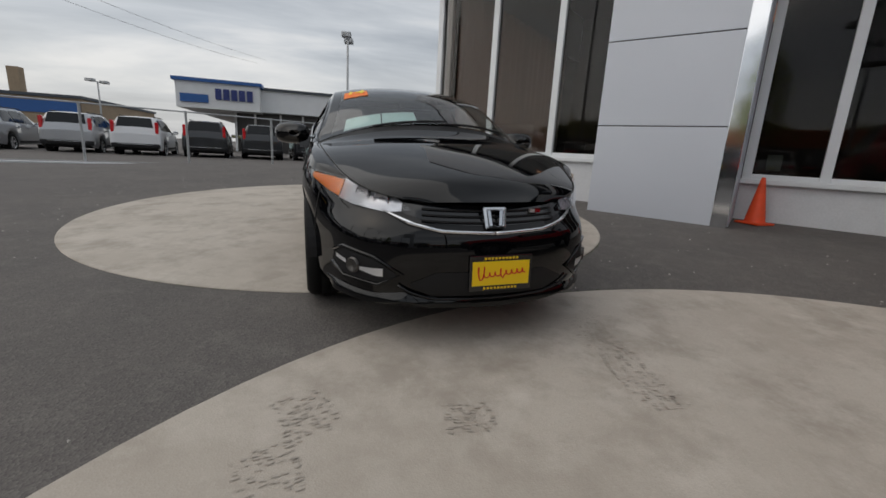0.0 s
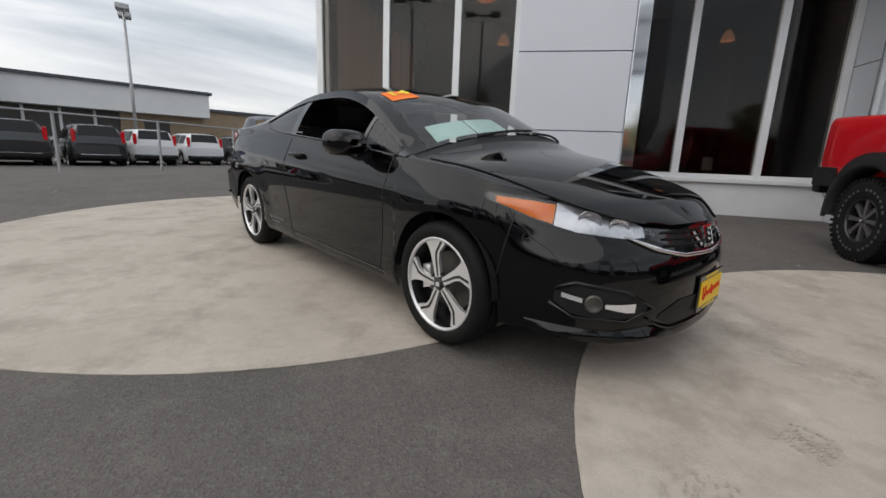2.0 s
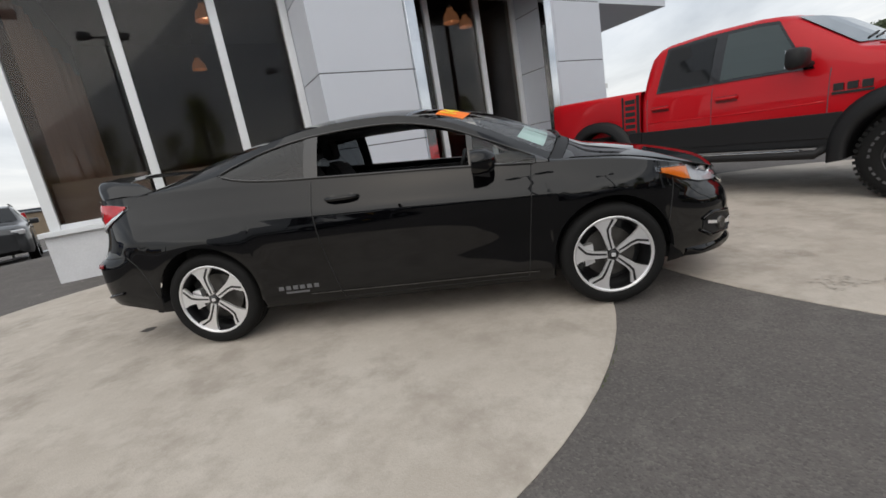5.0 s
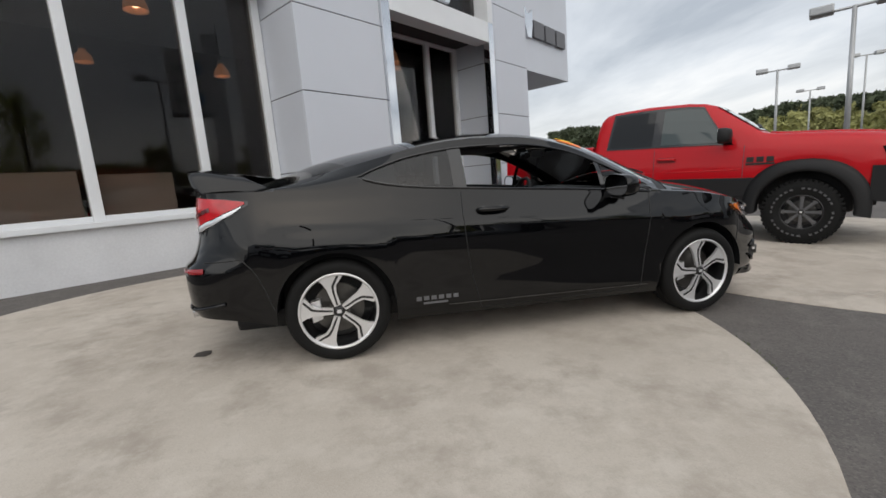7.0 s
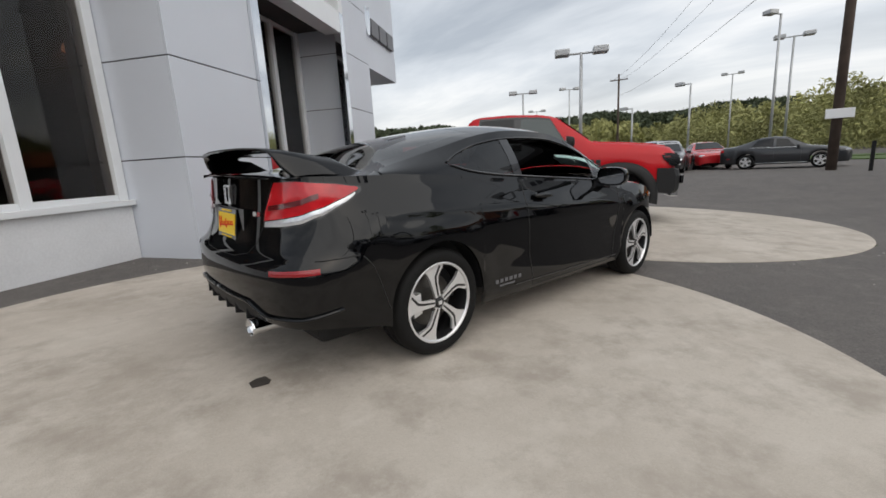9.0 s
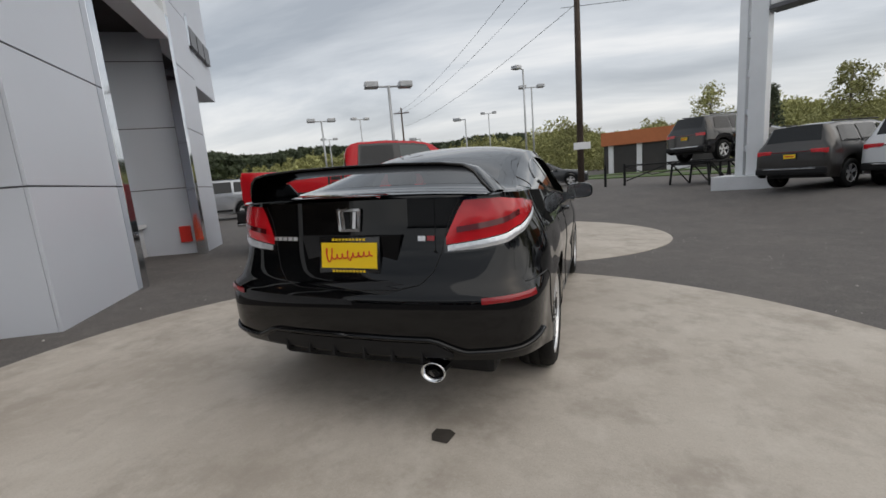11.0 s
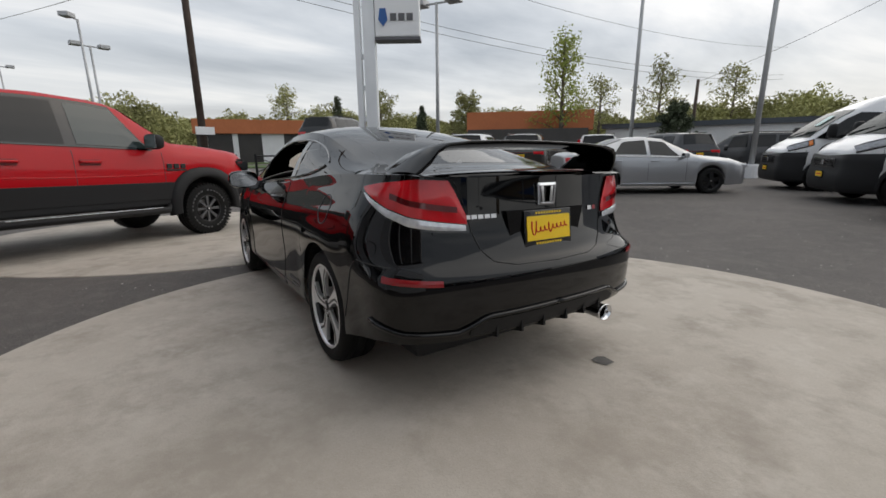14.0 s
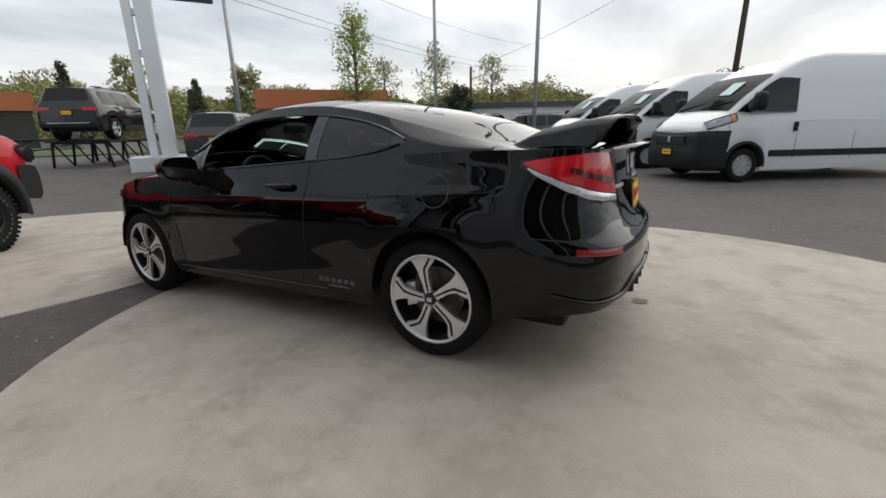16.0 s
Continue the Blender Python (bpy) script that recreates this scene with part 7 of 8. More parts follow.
def make_poles():
    lamp_post(17.4, 9.0, 6.1, deg=35)
    lamp_post(40.8, 4.6, 9.2, deg=20)
    lamp_post(48.5, 28.5, 9.7, deg=50)
    lamp_post(40.4, 11.5, 6.9, 1, "grey lot light with one head")
    lamp_post(43.0, 17.8, 5.7, 1, "short grey lot light with one head")
    lamp_post(64.6, 14.5, 10.5, deg=15)
    lamp_post(36.3, 4.7, 10.0, 1, "tall slim street light", deg=60)
    lamp_post(15.3, -10.7, 8.1, deg=-60)
    lamp_post(9.2, -18.0, 11.0, deg=-60)
    lamp_post(3.8, -17.8, 11.0, deg=-60)
    lamp_post(-29.4, 2.0, 8.4, 2, "dark lot light beside the white showroom", deg=80)
    lamp_post(-52.2, -21.9, 6.2, 2, deg=70)
    lamp_post(30.0, 22.0, 7.0, deg=40)
    lamp_post(52.0, 36.0, 8.0, deg=40)
    # timber utility pole with cross arm and wires
    def utility(x, y, z, arm=True, lean=0.0):
        u = thing("utility_pole", "tall dark timber utility pole", "pole", Matrix.Translation((x, y, 0.0)) @ pose(0, 0, 0, lean, 0, 20), "utility poles")
        part("pole", tube(bmesh.new(), [(0, 0, -0.3), (0, 0, z * 0.5), (0, 0, z)], [0.17, 0.15, 0.12], 12), "wood_pole", u, smooth=True)
        if arm:
            part("cross_arm", boxed((-0.06, -1.2, z - 0.9), (0.06, 1.2, z - 0.75), 0.01), "wood_pole", u)
            for yy in (-1.1, -0.4, 0.4, 1.1):
                part("insulator", spun(bmesh.new(), [(0.02, z - 0.75), (0.05, z - 0.70), (0.05, z - 0.62), (0.001, z - 0.58)], 10, "z", (0, yy, 0)), "pole", u, smooth=True)
        return u
    u = utility(19.6, -0.45, 13.0)
    part("notice_board", boxed((-0.3, -0.42, 2.0), (-0.22, 0.42, 2.35), 0.01), "sign_white", u)
    utility(60.3, 27.6, 12.5)
    utility(-4.6, -27.4, 12.0, False)
    utility(16.8, -38.8, 7.0, False)
    w = thing("overhead_wires", "thin black overhead wires between the poles", "wire")
    for a, b, sag in (((19.6, -1.4, 12.2), (60.3, 27.0, 11.8), 1.0), ((19.6, 0.5, 12.2), (60.3, 28.4, 11.8), 1.0), ((19.6, -0.5, 9.0), (60.3, 27.6, 9.5), 0.8), ((19.6, -1.4, 12.2), (18, -60, 12.2), 1.6), ((19.6, 0.3, 9.3), (18, -60, 9.3), 1.4), ((19.6, 0.3, 8.9), (18, -60, 8.8), 1.4),
                      ((-4.6, -27.4, 11.4), (16.8, -38.8, 6.8), 0.6), ((-4.6, -27.4, 11.6), (-60, -6, 11.5), 1.2), ((-4.6, -27.4, 11.0), (-60, -7, 11.0), 1.4)):
        a, b = Vector(a), Vector(b)
        part("wire", tube(bmesh.new(), [a.lerp(b, k / 20) - Vector((0, 0, sag * 4 * (k / 20) * (1 - k / 20))) for k in range(21)], 0.013, 5), "wire", w)
    # dealer pylon sign
    s = thing("pylon_sign", "white steel pylon with a white sign board at its top", "sign", Matrix.Translation((13.4, -6.0, 0.0)) @ pose(0, 0, 0, 0, 0, -35))
    part("footing", boxed((-0.6, -0.9, -0.1), (0.6, 0.9, 0.42), 0.02), "lowwall", s)
    part("pillar", boxed((-0.22, -0.48, 0.42), (0.22, 0.0, 9.5), 0.03), "frame", s)
    part("pillar", boxed((-0.16, 0.10, 0.42), (0.16, 0.34, 9.5), 0.02), "frame", s)
    for z in (1.2, 2.4, 3.6, 4.8):
        part("tie", boxed((-0.1, -0.02, z), (0.1, 0.12, z + 0.2), 0.01), "frame", s)
    part("board", boxed((-0.30, -2.25, 5.55), (0.30, -0.52, 7.0), 0.04), "sign_white", s)
    part("board", boxed((-0.30, -2.25, 7.05), (0.30, -0.52, 8.6), 0.04), "sign_white", s)
    part("base_rail", boxed((-0.32, -2.28, 5.42), (0.32, -0.50, 5.545), 0.02), "sign_grey", s)
    for z0 in (6.25, 7.75):
        part("badge", prism(bmesh.new(), [(-0.95, z0 + 0.3), (-1.02, z0 - 0.1), (-0.84, z0 - 0.35), (-0.66, z0 - 0.1), (-0.72, z0 + 0.3)], -0.31, -0.335, "x"), "blue_band", s)
        for k in range(3):
            part("bar", boxed((-0.335, -2.0 + 0.32 * k, z0 - 0.14), (-0.31, -1.76 + 0.32 * k, z0 + 0.12)), "sign_grey", s)


make_poles()


def gate():
    g = thing("pipe_gate", "low black steel pipe gate across the lot entrance", "gate", Matrix.Translation((18.6, -1.6, 0.05)) @ pose(0, 0, 0, 0, 0, -78))
    for x in (0.0, 0.9, 5.2):
        part("post", tube(bmesh.new(), [(x, 0, 0), (x, 0, 1.05)], 0.06, 8), "plastic", g)
    part("rail", tube(bmesh.new(), [(0.9, 0, 0.95), (5.2, 0, 0.95)], 0.04, 8), "plastic", g)
    part("brace", tube(bmesh.new(), [(0.9, 0, 0.2), (3.0, 0, 0.92)], 0.03, 6), "plastic", g)
    part("chain", tube(bmesh.new(), [(0.9 - 0.3 * 0, 0, 0.9), (2.2, 0.05, 0.45), (3.4, 0, 0.60), (5.2, 0, 0.9)], 0.02, 6), "plastic", g)


gate()


def fence():
    f = thing("chain_fence", "galvanised pipe fence with thin wire mesh in front of parked crossovers", "fence")
    a, b = Vector((-9.4, -9.0)), Vector((-16.5, 12.0))
    n = 9
    for k in range(n + 1):
        p = a.lerp(b, k / n)
        part("post", tube(bmesh.new(), [(p.x, p.y, -0.1), (p.x, p.y, 1.68)], 0.035, 8), "pole", f)
    part("rail", tube(bmesh.new(), [(a.x, a.y, 1.66), (b.x, b.y, 1.62)], 0.022, 6), "pole", f)
    part("tension_wire", tube(bmesh.new(), [(a.x, a.y, 0.12), (b.x, b.y, 0.1)], 0.008, 5), "pole", f)
    k = structure("kerb", boxed((0, -0.08, -0.1), (22.2, 0.08, 0.10), 0.02), "lowwall", "low concrete kerb under the fence", "kerb", m=Matrix.Translation((a.x + 0.12, a.y, 0)) @ pose(0, 0, 0, 0, 0, math.degrees(math.atan2(b.y - a.y, b.x - a.x))))


fence()


# ---- far buildings ----
def far_buildings():
    v = thing("car_showroom", "white-clad flat showroom with dark roof edge and blue block sign", "building")
    part("fascia", boxed((-60, -10.2, 3.2), (-33.8, -4.4, 5.1)), "white_wall", v)
    part("fascia", boxed((-46, -4.4, 3.3), (-35.0, 7.6, 5.0)), "white_wall", v)
    part("roof_edge", boxed((-60.2, -10.4, 5.1), (-33.6, -4.2, 5.35)), "blue_band", v)
    part("roof_edge", boxed((-46.2, -4.2, 5.0), (-34.8, 7.8, 5.2)), "roof_dark", v)
    part("wall", boxed((-59, -6.6, -0.3), (-36.5, -4.7, 3.2)), "dark_shop", v)
    part("wall", boxed((-45, -4.7, -0.3), (-36.2, 2.0, 3.3)), "dark_shop", v)
    part("wall", boxed((-45, 2.0, -0.3), (-36.0, 7.4, 3.3)), "tan_brick", v)
    for y in (-6.5, -5.0, -3.0, -1.2, 0.6):
        part("mullion", boxed((-36.15, y - 0.08, 0), (-36.0, y + 0.08, 3.25)), "white_wall", v)
    part("poster", boxed((-36.1, -4.6, 0.5), (-36.02, -3.2, 2.2)), "doc", v)
    part("window", boxed((-35.98, 3.4, 1.6), (-35.9, 5.0, 2.9)), "dark_shop", v)
    for k in range(5):
        part("sign_bar", boxed((-33.75, -9.4 + 0.55 * k - 0 + 1.9, 3.9), (-33.68, -9.4 + 0.55 * k + 0.42 + 1.9, 4.7)), "blue", v)
    part("sign_bar", boxed((-33.75, -9.9, 3.6), (-33.68, -8.0, 4.2)), "blue_band", v)
    w = thing("workshop_building", "long tan masonry workshop with flat roof", "building")
    part("wall", boxed((-60, 7.9, -0.3), (-40.5, 22, 4.2)), "tan_brick", w)
    part("roof_edge", boxed((-60.2, 7.85, 4.2), (-40.3, 22.2, 4.45)), "roof_dark", w)
    part("door", boxed((-40.48, 14.4, 0.2), (-40.40, 16.2, 3.0)), "sign_white", w)
    part("window", boxed((-40.48, 11.4, 2.0), (-40.42, 13.0, 3.0)), "dark_shop", w)
    lo = thing("low_tan_building", "low tan building with a dark flat roof", "building")
    part("wall", boxed((-60, 24, -0.3), (-42, 60, 2.4)), "tan_brick", lo)
    part("roof", boxed((-60.2, 23.8, 2.4), (-41.8, 60.2, 2.8)), "roof_dark", lo)
    b = thing("blue_band_building", "long beige building with a blue band", "building")
    part("wall", boxed((-75, -50, -0.3), (-52, -23.5, 4.3)), "tan_brick", b)
    part("band", boxed((-51.98, -50, 2.7), (-51.9, -23.6, 3.9)), "blue_band", b)
    part("roof_edge", boxed((-75.2, -50.2, 4.3), (-51.8, -23.3, 4.6)), "roof_dark", b)
    part("chimney", boxed((-55, -30.4, 4.6), (-54, -29.4, 7.2)), "tan_brick", b)
    # terracotta shops across the road
    o = thing("terracotta_shops", "single-storey shops with ribbed terracotta fascia and dark fronts", "building", Matrix.Translation((28.6, -43.2, 0)) @ pose(0, 0, 0, 0, 0, 43.6))
    part("wall", boxed((3.6, 0, -0.3), (14.4, 14, 3.0)), "dark_shop", o)
    part("fascia", boxed((3.0, -1.2, 2.9), (14.8, 12, 4.7), 0.02), "orange_wall", o)
    for k in range(7):
        part("rib", boxed((2.98, -1.26, 3.0 + 0.25 * k), (14.82, -1.2, 3.12 + 0.25 * k)), "orange_wall", o)
    for x in (3.6, 6.0, 10.0, 13.6):
        part("column", boxed((x, -0.5, -0.3), (x + 0.7, 0.0, 2.9)), "white_wall", o)
    part("sign_board", boxed((11, -1.4, 2.8), (14, -1.28, 3.3)), "sign_white", o)
    o2 = thing("terracotta_shops", "long low shops with terracotta fascia beyond the gate", "building", Matrix.Translation((46.6, -2.6, 0)) @ pose(0, 0, 0, 0, 0, -101))
    part("wall", boxed((-0.5, 0.2, -0.3), (11, 12, 3.0)), "dark_shop", o2)
    part("fascia", boxed((-0.7, -0.4, 3.0), (11.2, 12, 4.4), 0.02), "orange_wall", o2)
    part("wall_panel", boxed((5.6, 0.0, -0.3), (7.8, 0.2, 3.0)), "white_wall", o2)
    for x in (0.0, 2.8):
        part("column", boxed((x, -0.1, -0.3), (x + 0.5, 0.2, 3.0)), "white_wall", o2)
    part("sign_post", boxed((11.8, -3.0, 0), (13.0, -2.7, 4.6), 0.02), "sign_grey", o2)
    part("sign_face", boxed((11.9, -3.05, 2.8), (12.9, -3.01, 4.4)), "red_cloth", o2)
    w3 = thing("white_shed", "long low white shed beyond the parked cars", "building", Matrix.Translation((14, -46, 0)) @ pose(0, 0, 0, 0, 0, 20))
    part("wall", boxed((-16, 0, -0.3), (12, 8, 3.0)), "white_wall", w3)
    part("roof", boxed((-16.3, -0.4, 3.0), (12.3, 8.4, 3.4)), "roof_dark", w3)
    part("awning", boxed((-6, -0.6, 2.2), (-2, 0, 2.9)), "blue_band", w3)
    r2 = thing("brown_roof_house", "low house with a brown pitched roof behind the vans", "building", Matrix.Translation((1.5, -40, 0)) @ pose(0, 0, 0, 0, 0, 5))
    part("wall", boxed((-5, 0, -0.3), (1.6, 7, 2.4)), "white_wall", r2)
    part("roof", prism(bmesh.new(), [(-0.6, 2.4), (3.5, 3.9), (7.6, 2.4)], -5.5, 2.0, "x"), "brown_roof", r2)
    g = thing("grey_shed", "low pale grey ribbed shed behind the sign box", "building", BLD @ pose(12, 16, 0))
    part("wall", boxed((-3, 0, -0.3), (14, 10, 4.0)), "panel", g)
    part("roof_edge", boxed((-3.1, -0.1, 4.0), (14.1, 10.1, 4.35)), "white_wall", g)
    for k in range(17):
        part("rib", boxed((-3 + k, -0.04, 0), (-2.94 + k, 0, 4.0)), "panel", g)
    part("vent_pipe", tube(bmesh.new(), [(9, 3, 4.3), (9, 3, 5.6)], 0.15, 10), "pole_dark", g)


far_buildings()


# ---- trees and far woods ----
def leaf_cloud(rng, centres, per, size, spread):
    """Many small leaf faces round the given centres."""
    verts, faces = [], []
    for c, r in centres:
        for _ in range(per):
            d = rng.normal(0, 1, 3)
            d = d / (np.linalg.norm(d) + 1e-6) * r * spread * rng.random() ** 0.45
            p = np.array(c) + d
            a, b = rng.normal(0, 1, 3), rng.normal(0, 1, 3)
            a = a / np.linalg.norm(a) * size * (0.6 + 0.8 * rng.random())
            b = b / np.linalg.norm(b) * size * (0.6 + 0.8 * rng.random())
            k = len(verts)
            verts += [tuple(p - a), tuple(p - b * 0.5), tuple(p + a), tuple(p + b * 0.5)]
            faces.append((k, k + 1, k + 2, k + 3))
    return verts, faces


def tree(x, y, h, seed, label, leaf="leaf_new", dense=1.0, shape="upright", name="tree", leaf_size=0.16, per=26):
    rng = np.random.default_rng(seed)
    t = thing(name, label, "tree", Matrix.Translation((x, y, 0)), "trees")
    bm = bmesh.new()
    tube(bm, [(0, 0, -0.2), (0.05, 0.02, h * 0.35), (0.0, 0.1, h * 0.7), (0.05, 0.0, h * 0.98)], [h * 0.022, h * 0.017, h * 0.010, 0.02], 8)
    centres = []
    n = 22
    for k in range(n):
        z0 = h * (0.25 + 0.68 * k / n)
        a = k * 2.4 + rng.random()
        reach = h * (0.30 if shape == "round" else 0.20) * (1.05 - 0.75 * (k / n)) * (0.7 + 0.6 * rng.random())
        up = h * (0.08 if shape == "round" else 0.16) * (0.6 + 0.6 * rng.random())
        p1 = (reach * 0.5 * math.cos(a), reach * 0.5 * math.sin(a), z0 + up * 0.6)
        p2 = (reach * math.cos(a + 0.2), reach * math.sin(a + 0.2), z0 + up)
        tube(bm, [(0, 0, z0), p1, p2], [h * 0.007, h * 0.004, 0.012], 5)
        for q in (p1, p2, tuple((np.array(p1) + p2) / 2)):
            centres.append((q, h * 0.085))
            e = tuple(np.array(q) + rng.normal(0, h * 0.05, 3))
            tube(bm, [q, e], [0.018, 0.006], 4)
            centres.append((e, h * 0.06))
    part("trunk", bm, "bark", t)
    verts, faces = leaf_cloud(rng, centres, int(per * dense), leaf_size, 1.0)
    me = bpy.data.meshes.new("crown")
    me.from_pydata(verts, [], faces)
    me.materials.append(M[leaf])
    c = new("crown", me)
    c.parent = t
    return t


def conifer(x, y, h, seed):
    rng = np.random.default_rng(seed)
    t = thing("conifer", "dark green conifer with drooping boughs", "tree", Matrix.Translation((x, y, 0)), "trees")
    part("trunk", tube(bmesh.new(), [(0, 0, -0.2), (0, 0, h)], [h * 0.02, 0.02], 7), "bark", t)
    centres = []
    for k in range(60):
        z = h * (0.08 + 0.9 * k / 60)
        r = h * 0.22 * (1 - k / 62)
        a = k * 2.39
        for q in (0.4, 0.75, 1.0):
            centres.append(((r * q * math.cos(a), r * q * math.sin(a), z - r * q * 0.25), h * 0.05))
    verts, faces = leaf_cloud(rng, centres, 9, h * 0.02 + 0.05, 1.0)
    me = bpy.data.meshes.new("crown")
    me.from_pydata(verts, [], faces)
    me.materials.append(M["leaf_dark"])
    c = new("crown", me)
    c.parent = t


def woods():
    """Far wooded slopes as one mass of leaf clumps over a rise in the ground."""
    rng = np.random.default_rng(5)
    for name, leaf, count, dist, hmin, hmax, az0, az1, size, label in (
            ("far_woods", "leaf_wood", 1150, 118, 4.0, 8.5, -95, 45, 0.5, "spring-green broadleaf woods on far slopes"),
            ("far_conifers", "leaf_dark", 420, 150, 6.0, 9.0, 8, 62, 0.95, "dark conifer ridge on the far skyline"),
            ("far_hedge", "leaf_wood", 700, 86, 6.0, 10.5, -100, 20, 0.30, "low brushy woods across the road")):
        centres = []
        for k in range(count):
            az = radians(az0 + (az1 - az0) * rng.random())
            d = dist * (0.85 + 0.35 * rng.random())
            x, y = d * math.cos(az), d * math.sin(az)
            top = hmin + (hmax - hmin) * (0.5 + 0.5 * math.sin(az * 9 + 1.3) * math.sin(az * 23)) * (0.55 + 0.45 * rng.random())
            for j in range(4):
                r = top * (0.26 - 0.045 * j)
                centres.append(((x + rng.normal(0, 0.8), y + rng.normal(0, 0.8), float(np.interp(d, (95, 120, 150, 190), (0, 3.2, 7.0, 10.0))) + top * (0.20 + 0.22 * j)), r))
        verts, faces = leaf_cloud(rng, centres, 48 if count > 400 else 40, size, 1.0)
        me = bpy.data.meshes.new(name)
        me.from_pydata(verts, [], faces)
        me.materials.append(M[leaf])
        tagged(new(name, me), label, "woods", kind="stuff")
    bm = bmesh.new()
    rows = []
    for d, z in ((95, 0), (120, 3.5), (150, 7.5), (190, 10.5), (260, 14), (500, 15), (900, 0)):
        rows.append([(d * math.cos(radians(a)), d * math.sin(radians(a)), z * (0.75 + 0.25 * math.sin(a * 0.17)) + 0.02) for a in range(-110, 71, 4)])
    grid(bm, rows)
    bmesh.ops.recalc_face_normals(bm, faces=bm.faces[:])
    tagged(part("backdrop_hills", bm, "leaf_wood", smooth=True), "low wooded hills on the horizon", "hill", kind="structure")


woods()
tree(24.3, -30.2, 10.8, 1, "young upright tree with pale spring leaves", dense=0.8)
tree(36, -66, 14.5, 2, "bare-limbed tree with thin spring leaves", "leaf_wood", 0.7, "round", leaf_size=0.22)
tree(44, -62, 13, 3, "bare-limbed tree with thin spring leaves", "leaf_wood", 0.6, "round", leaf_size=0.22)
tree(28, -72, 13, 4, "bare-limbed tree with thin spring leaves", "leaf_wood", 0.6, "round", leaf_size=0.22)
tree(73, -18, 11.5, 6, "bare-limbed tree with thin spring leaves", "leaf_wood", 0.7, "round", leaf_size=0.22)
tree(62, -30, 10.5, 7, "bare-limbed tree with thin spring leaves", "leaf_wood", 0.9, "round", leaf_size=0.22)
tree(52, -40, 9.5, 8, "bushy spring tree behind the shops", "leaf_wood", 1.2, "round", leaf_size=0.22)
conifer(52.8, -19.3, 8.2, 11)
conifer(35.5, -21.9, 5.6, 12)
conifer(40.5, -24.5, 5.2, 13)
tree(15.4, -33.5, 4.6, 14, "dense dark green hedge tree", "leaf_dark", 1.4, "round", leaf_size=0.14)
verge = structure("grass_verge", boxed((0, -2.2, -0.05), (60, 2.2, 0.10)), "grass", "mown grass verge along the road", "grass", m=Matrix.Translation((24, -14, 0.02)) @ pose(0, 0, 0, 0, 0, 52))
structure("grass_verge", boxed((0, -2, -0.05), (40, 2, 0.10)), "grass", "mown grass verge beyond the gate", "grass", m=Matrix.Translation((40, -14, 0.02)) @ pose(0, 0, 0, 0, 0, 82))


# ---- small things on the ground ----
def patch(name, x, y, outline, material, label, category, deg=0.0, lift=0.016):
    bm = bmesh.new()
    bm.faces.new([bm.verts.new((p, q, 0)) for p, q in outline])
    bmesh.ops.recalc_face_normals(bm, faces=bm.faces[:])
    if bm.faces[:][0].normal.z < 0:
        bmesh.ops.reverse_faces(bm, faces=bm.faces[:])
    ob = part(name, bm, material, None, label, m=Matrix.Translation((0, 0, lift)) @ lie(x, y, deg))
    return tagged(ob, label, category)


patch("damp_stain", -2.224, -0.433, [(-0.05, -0.04), (0.03, -0.055), (0.055, -0.02), (0.045, 0.045), (0.0, 0.05), (-0.045, 0.03)], "oil", "small dark damp stain on the concrete pad", "stain")


def tyre_marks(bm, x, y, deg, n, seed):
    """Broken smudges left by a tyre: ragged small patches in loose rows."""
    rng = np.random.default_rng(seed)
    m = Matrix.Translation((0, 0, 0.016)) @ lie(x, y, deg)
    for k in range(2 * n):
        for j in range(6):
            if rng.random() < 0.35:
                continue
            a, b = k * 0.017 + 0.003 * rng.normal(), -0.09 + 0.034 * j + 0.004 * rng.normal() + 0.012 * math.sin(k * 0.3)
            la, lb, sk = 0.002 + 0.004 * rng.random(), 0.009 + 0.010 * rng.random(), 0.006 * (rng.random() - 0.3)
            c = 7
            vs = [bm.verts.new(m @ Vector((a + la * math.cos(q) * (0.6 + 0.7 * rng.random()) + sk * math.sin(q), b + lb * math.sin(q) * (0.6 + 0.7 * rng.random()), 0))) for q in [2 * math.pi * i / c for i in range(c)]]
            bm.faces.new(vs)


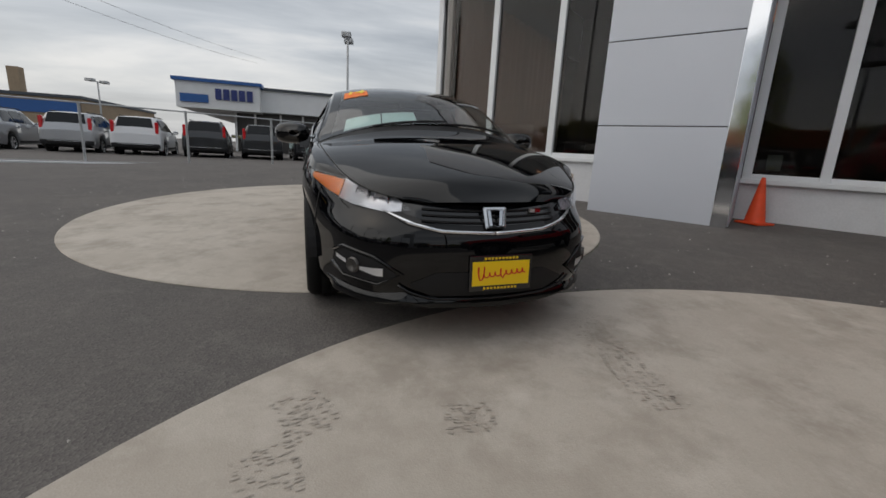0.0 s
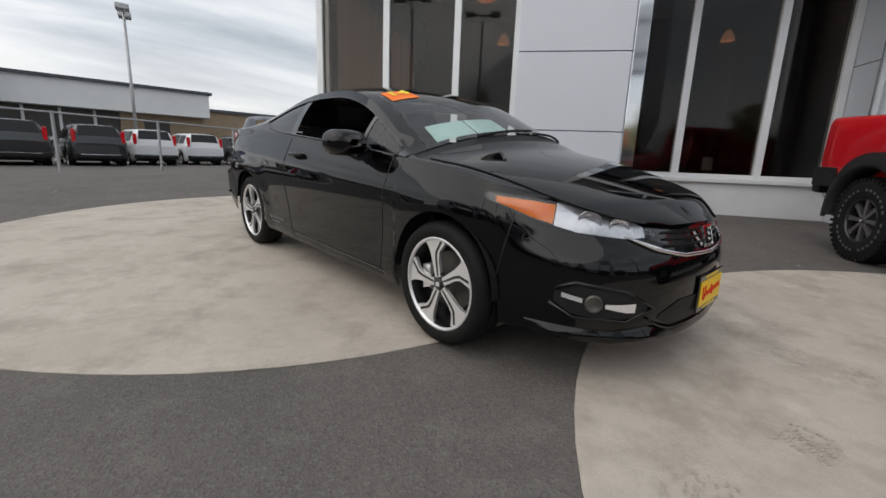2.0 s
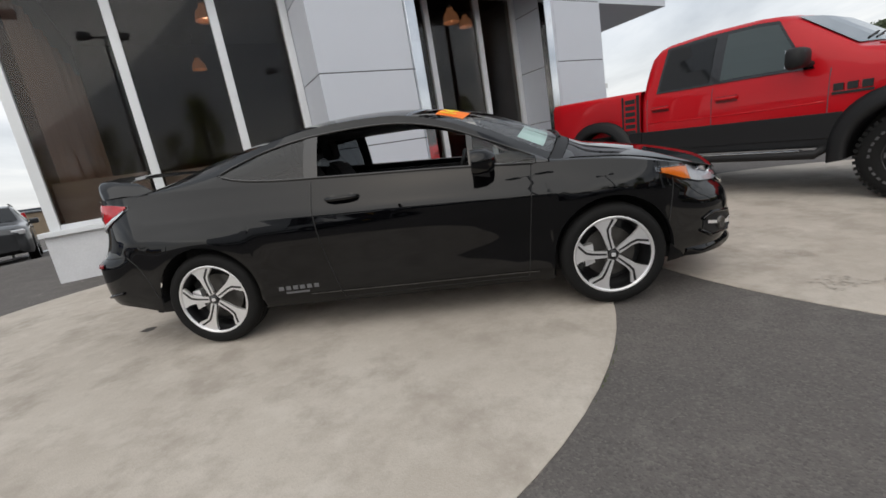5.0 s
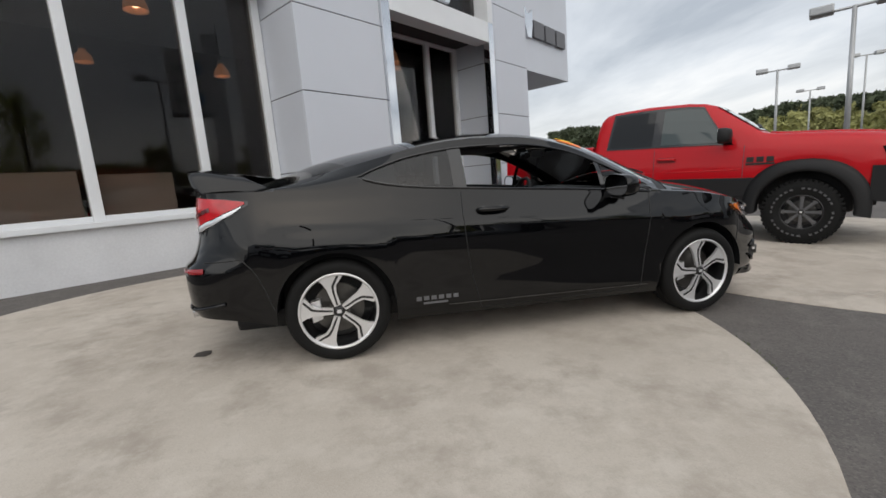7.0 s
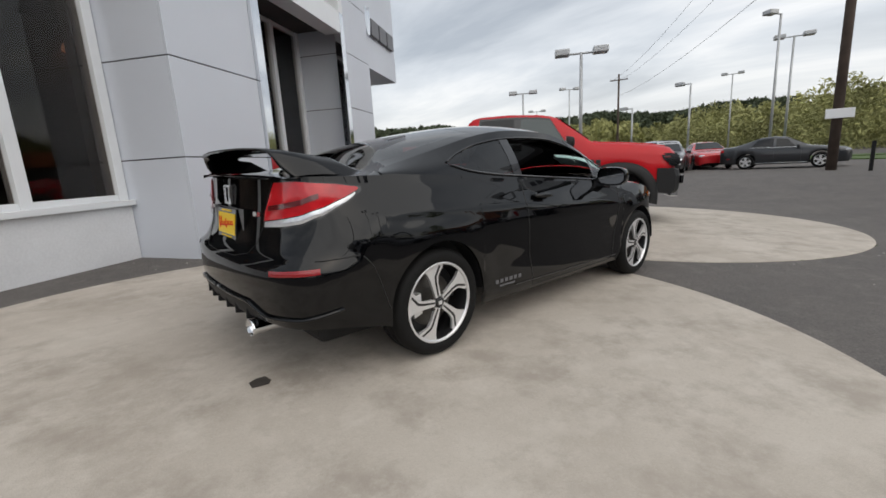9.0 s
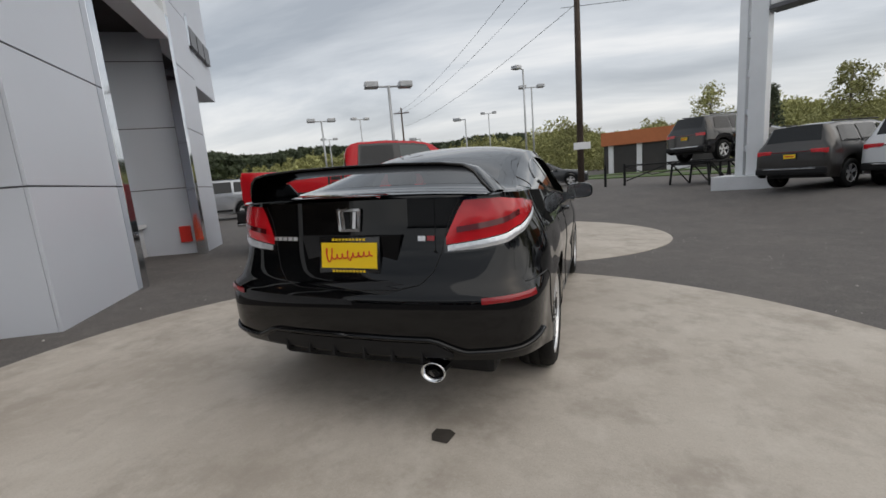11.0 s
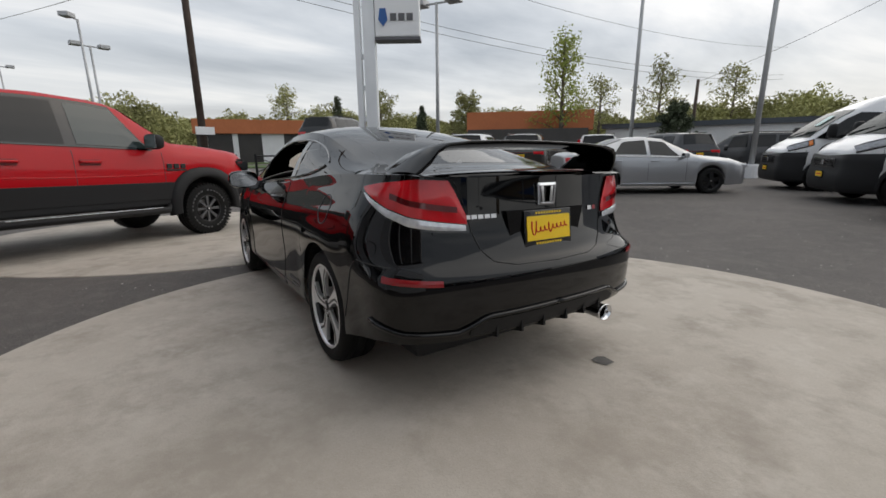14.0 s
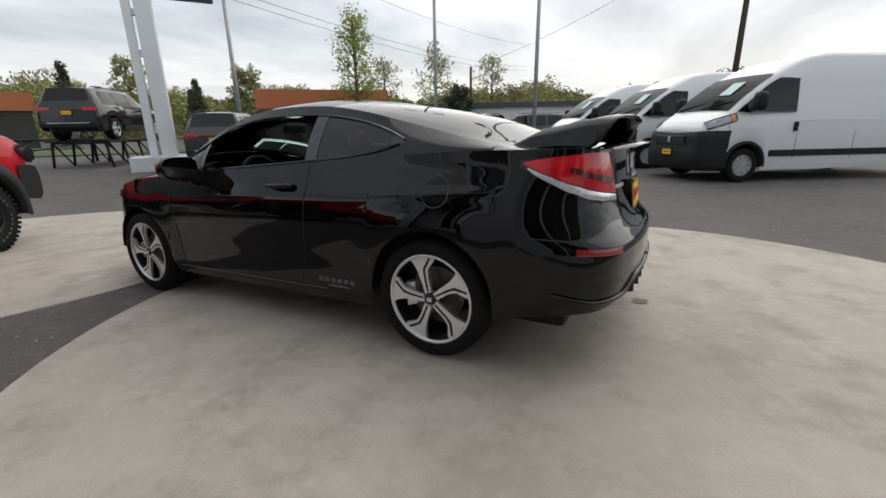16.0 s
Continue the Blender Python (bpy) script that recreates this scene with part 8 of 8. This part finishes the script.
marks = bmesh.new()
for mark in ((2.47, -0.91, 20, 8, 1), (2.75, -1.01, 15, 8, 2), (2.05, 0.67, -11, 26, 3), (2.68, -0.28, -10, 5, 4)):
    tyre_marks(marks, *mark)
tagged(part("tyre_mark", marks, "tread"), "faint dark tyre tread smudges on the concrete pad", "stain", kind="stuff")


def litter():
    rng = np.random.default_rng(9)
    bm = bmesh.new()
    for _ in range(900):
        a, r = rng.random() * 2 * math.pi, 1.5 + 6 * rng.random()
        x, y = 1.0 + r * math.cos(a), -1.5 + r * math.sin(a)
        if math.hypot(x + 1.69, y + 0.19) < 3.12 or math.hypot(x - 4.90, y - 0.86) < 3.33:
            continue
        s = 0.004 + 0.010 * rng.random() ** 2
        z = ground_z(x, y)
        vs = [bm.verts.new((x + s * math.cos(q) * (0.6 + 0.6 * rng.random()), y + s * math.sin(q) * (0.6 + 0.6 * rng.random()), z + 0.001)) for q in (0, 1.6, 3.1, 4.6)]
        t = bm.verts.new((x, y, z + s * 0.9))
        for i in range(4):
            bm.faces.new((vs[i], vs[(i + 1) % 4], t))
    tagged(part("loose_grit", bm, "clear_grit"), "pale loose grit scattered on the asphalt", "grit", kind="stuff")
    bm = bmesh.new()
    for cx, cy, r in ((-1.69, -0.19, 3.06), (4.90, 0.86, 3.26)):
        for _ in range(500):
            a = rng.random() * 2 * math.pi
            if math.sin(a * 5 + cx) + math.sin(a * 11) < 0.9:
                continue
            rr = r + 0.004 + 0.012 * rng.random()
            x, y = cx + rr * math.cos(a), cy + rr * math.sin(a)
            z = ground_z(x, y)
            for k in range(3):
                q = rng.random() * 6.28
                bm.faces.new([bm.verts.new((x, y, z)), bm.verts.new((x + 0.006 * math.cos(q), y + 0.006 * math.sin(q), z + 0.004)), bm.verts.new((x + 0.012 * math.cos(q + 0.4), y + 0.012 * math.sin(q + 0.4), z + 0.014))])
    tagged(part("edge_moss", bm, "moss"), "thin moss and grass in the joint round the pads", "moss", kind="stuff")


M["clear_grit"] = mat("pale_grit", (0.40, 0.38, 0.35), 0.8, object_vary=0.0, vary=0.3, vscale=30)
litter()
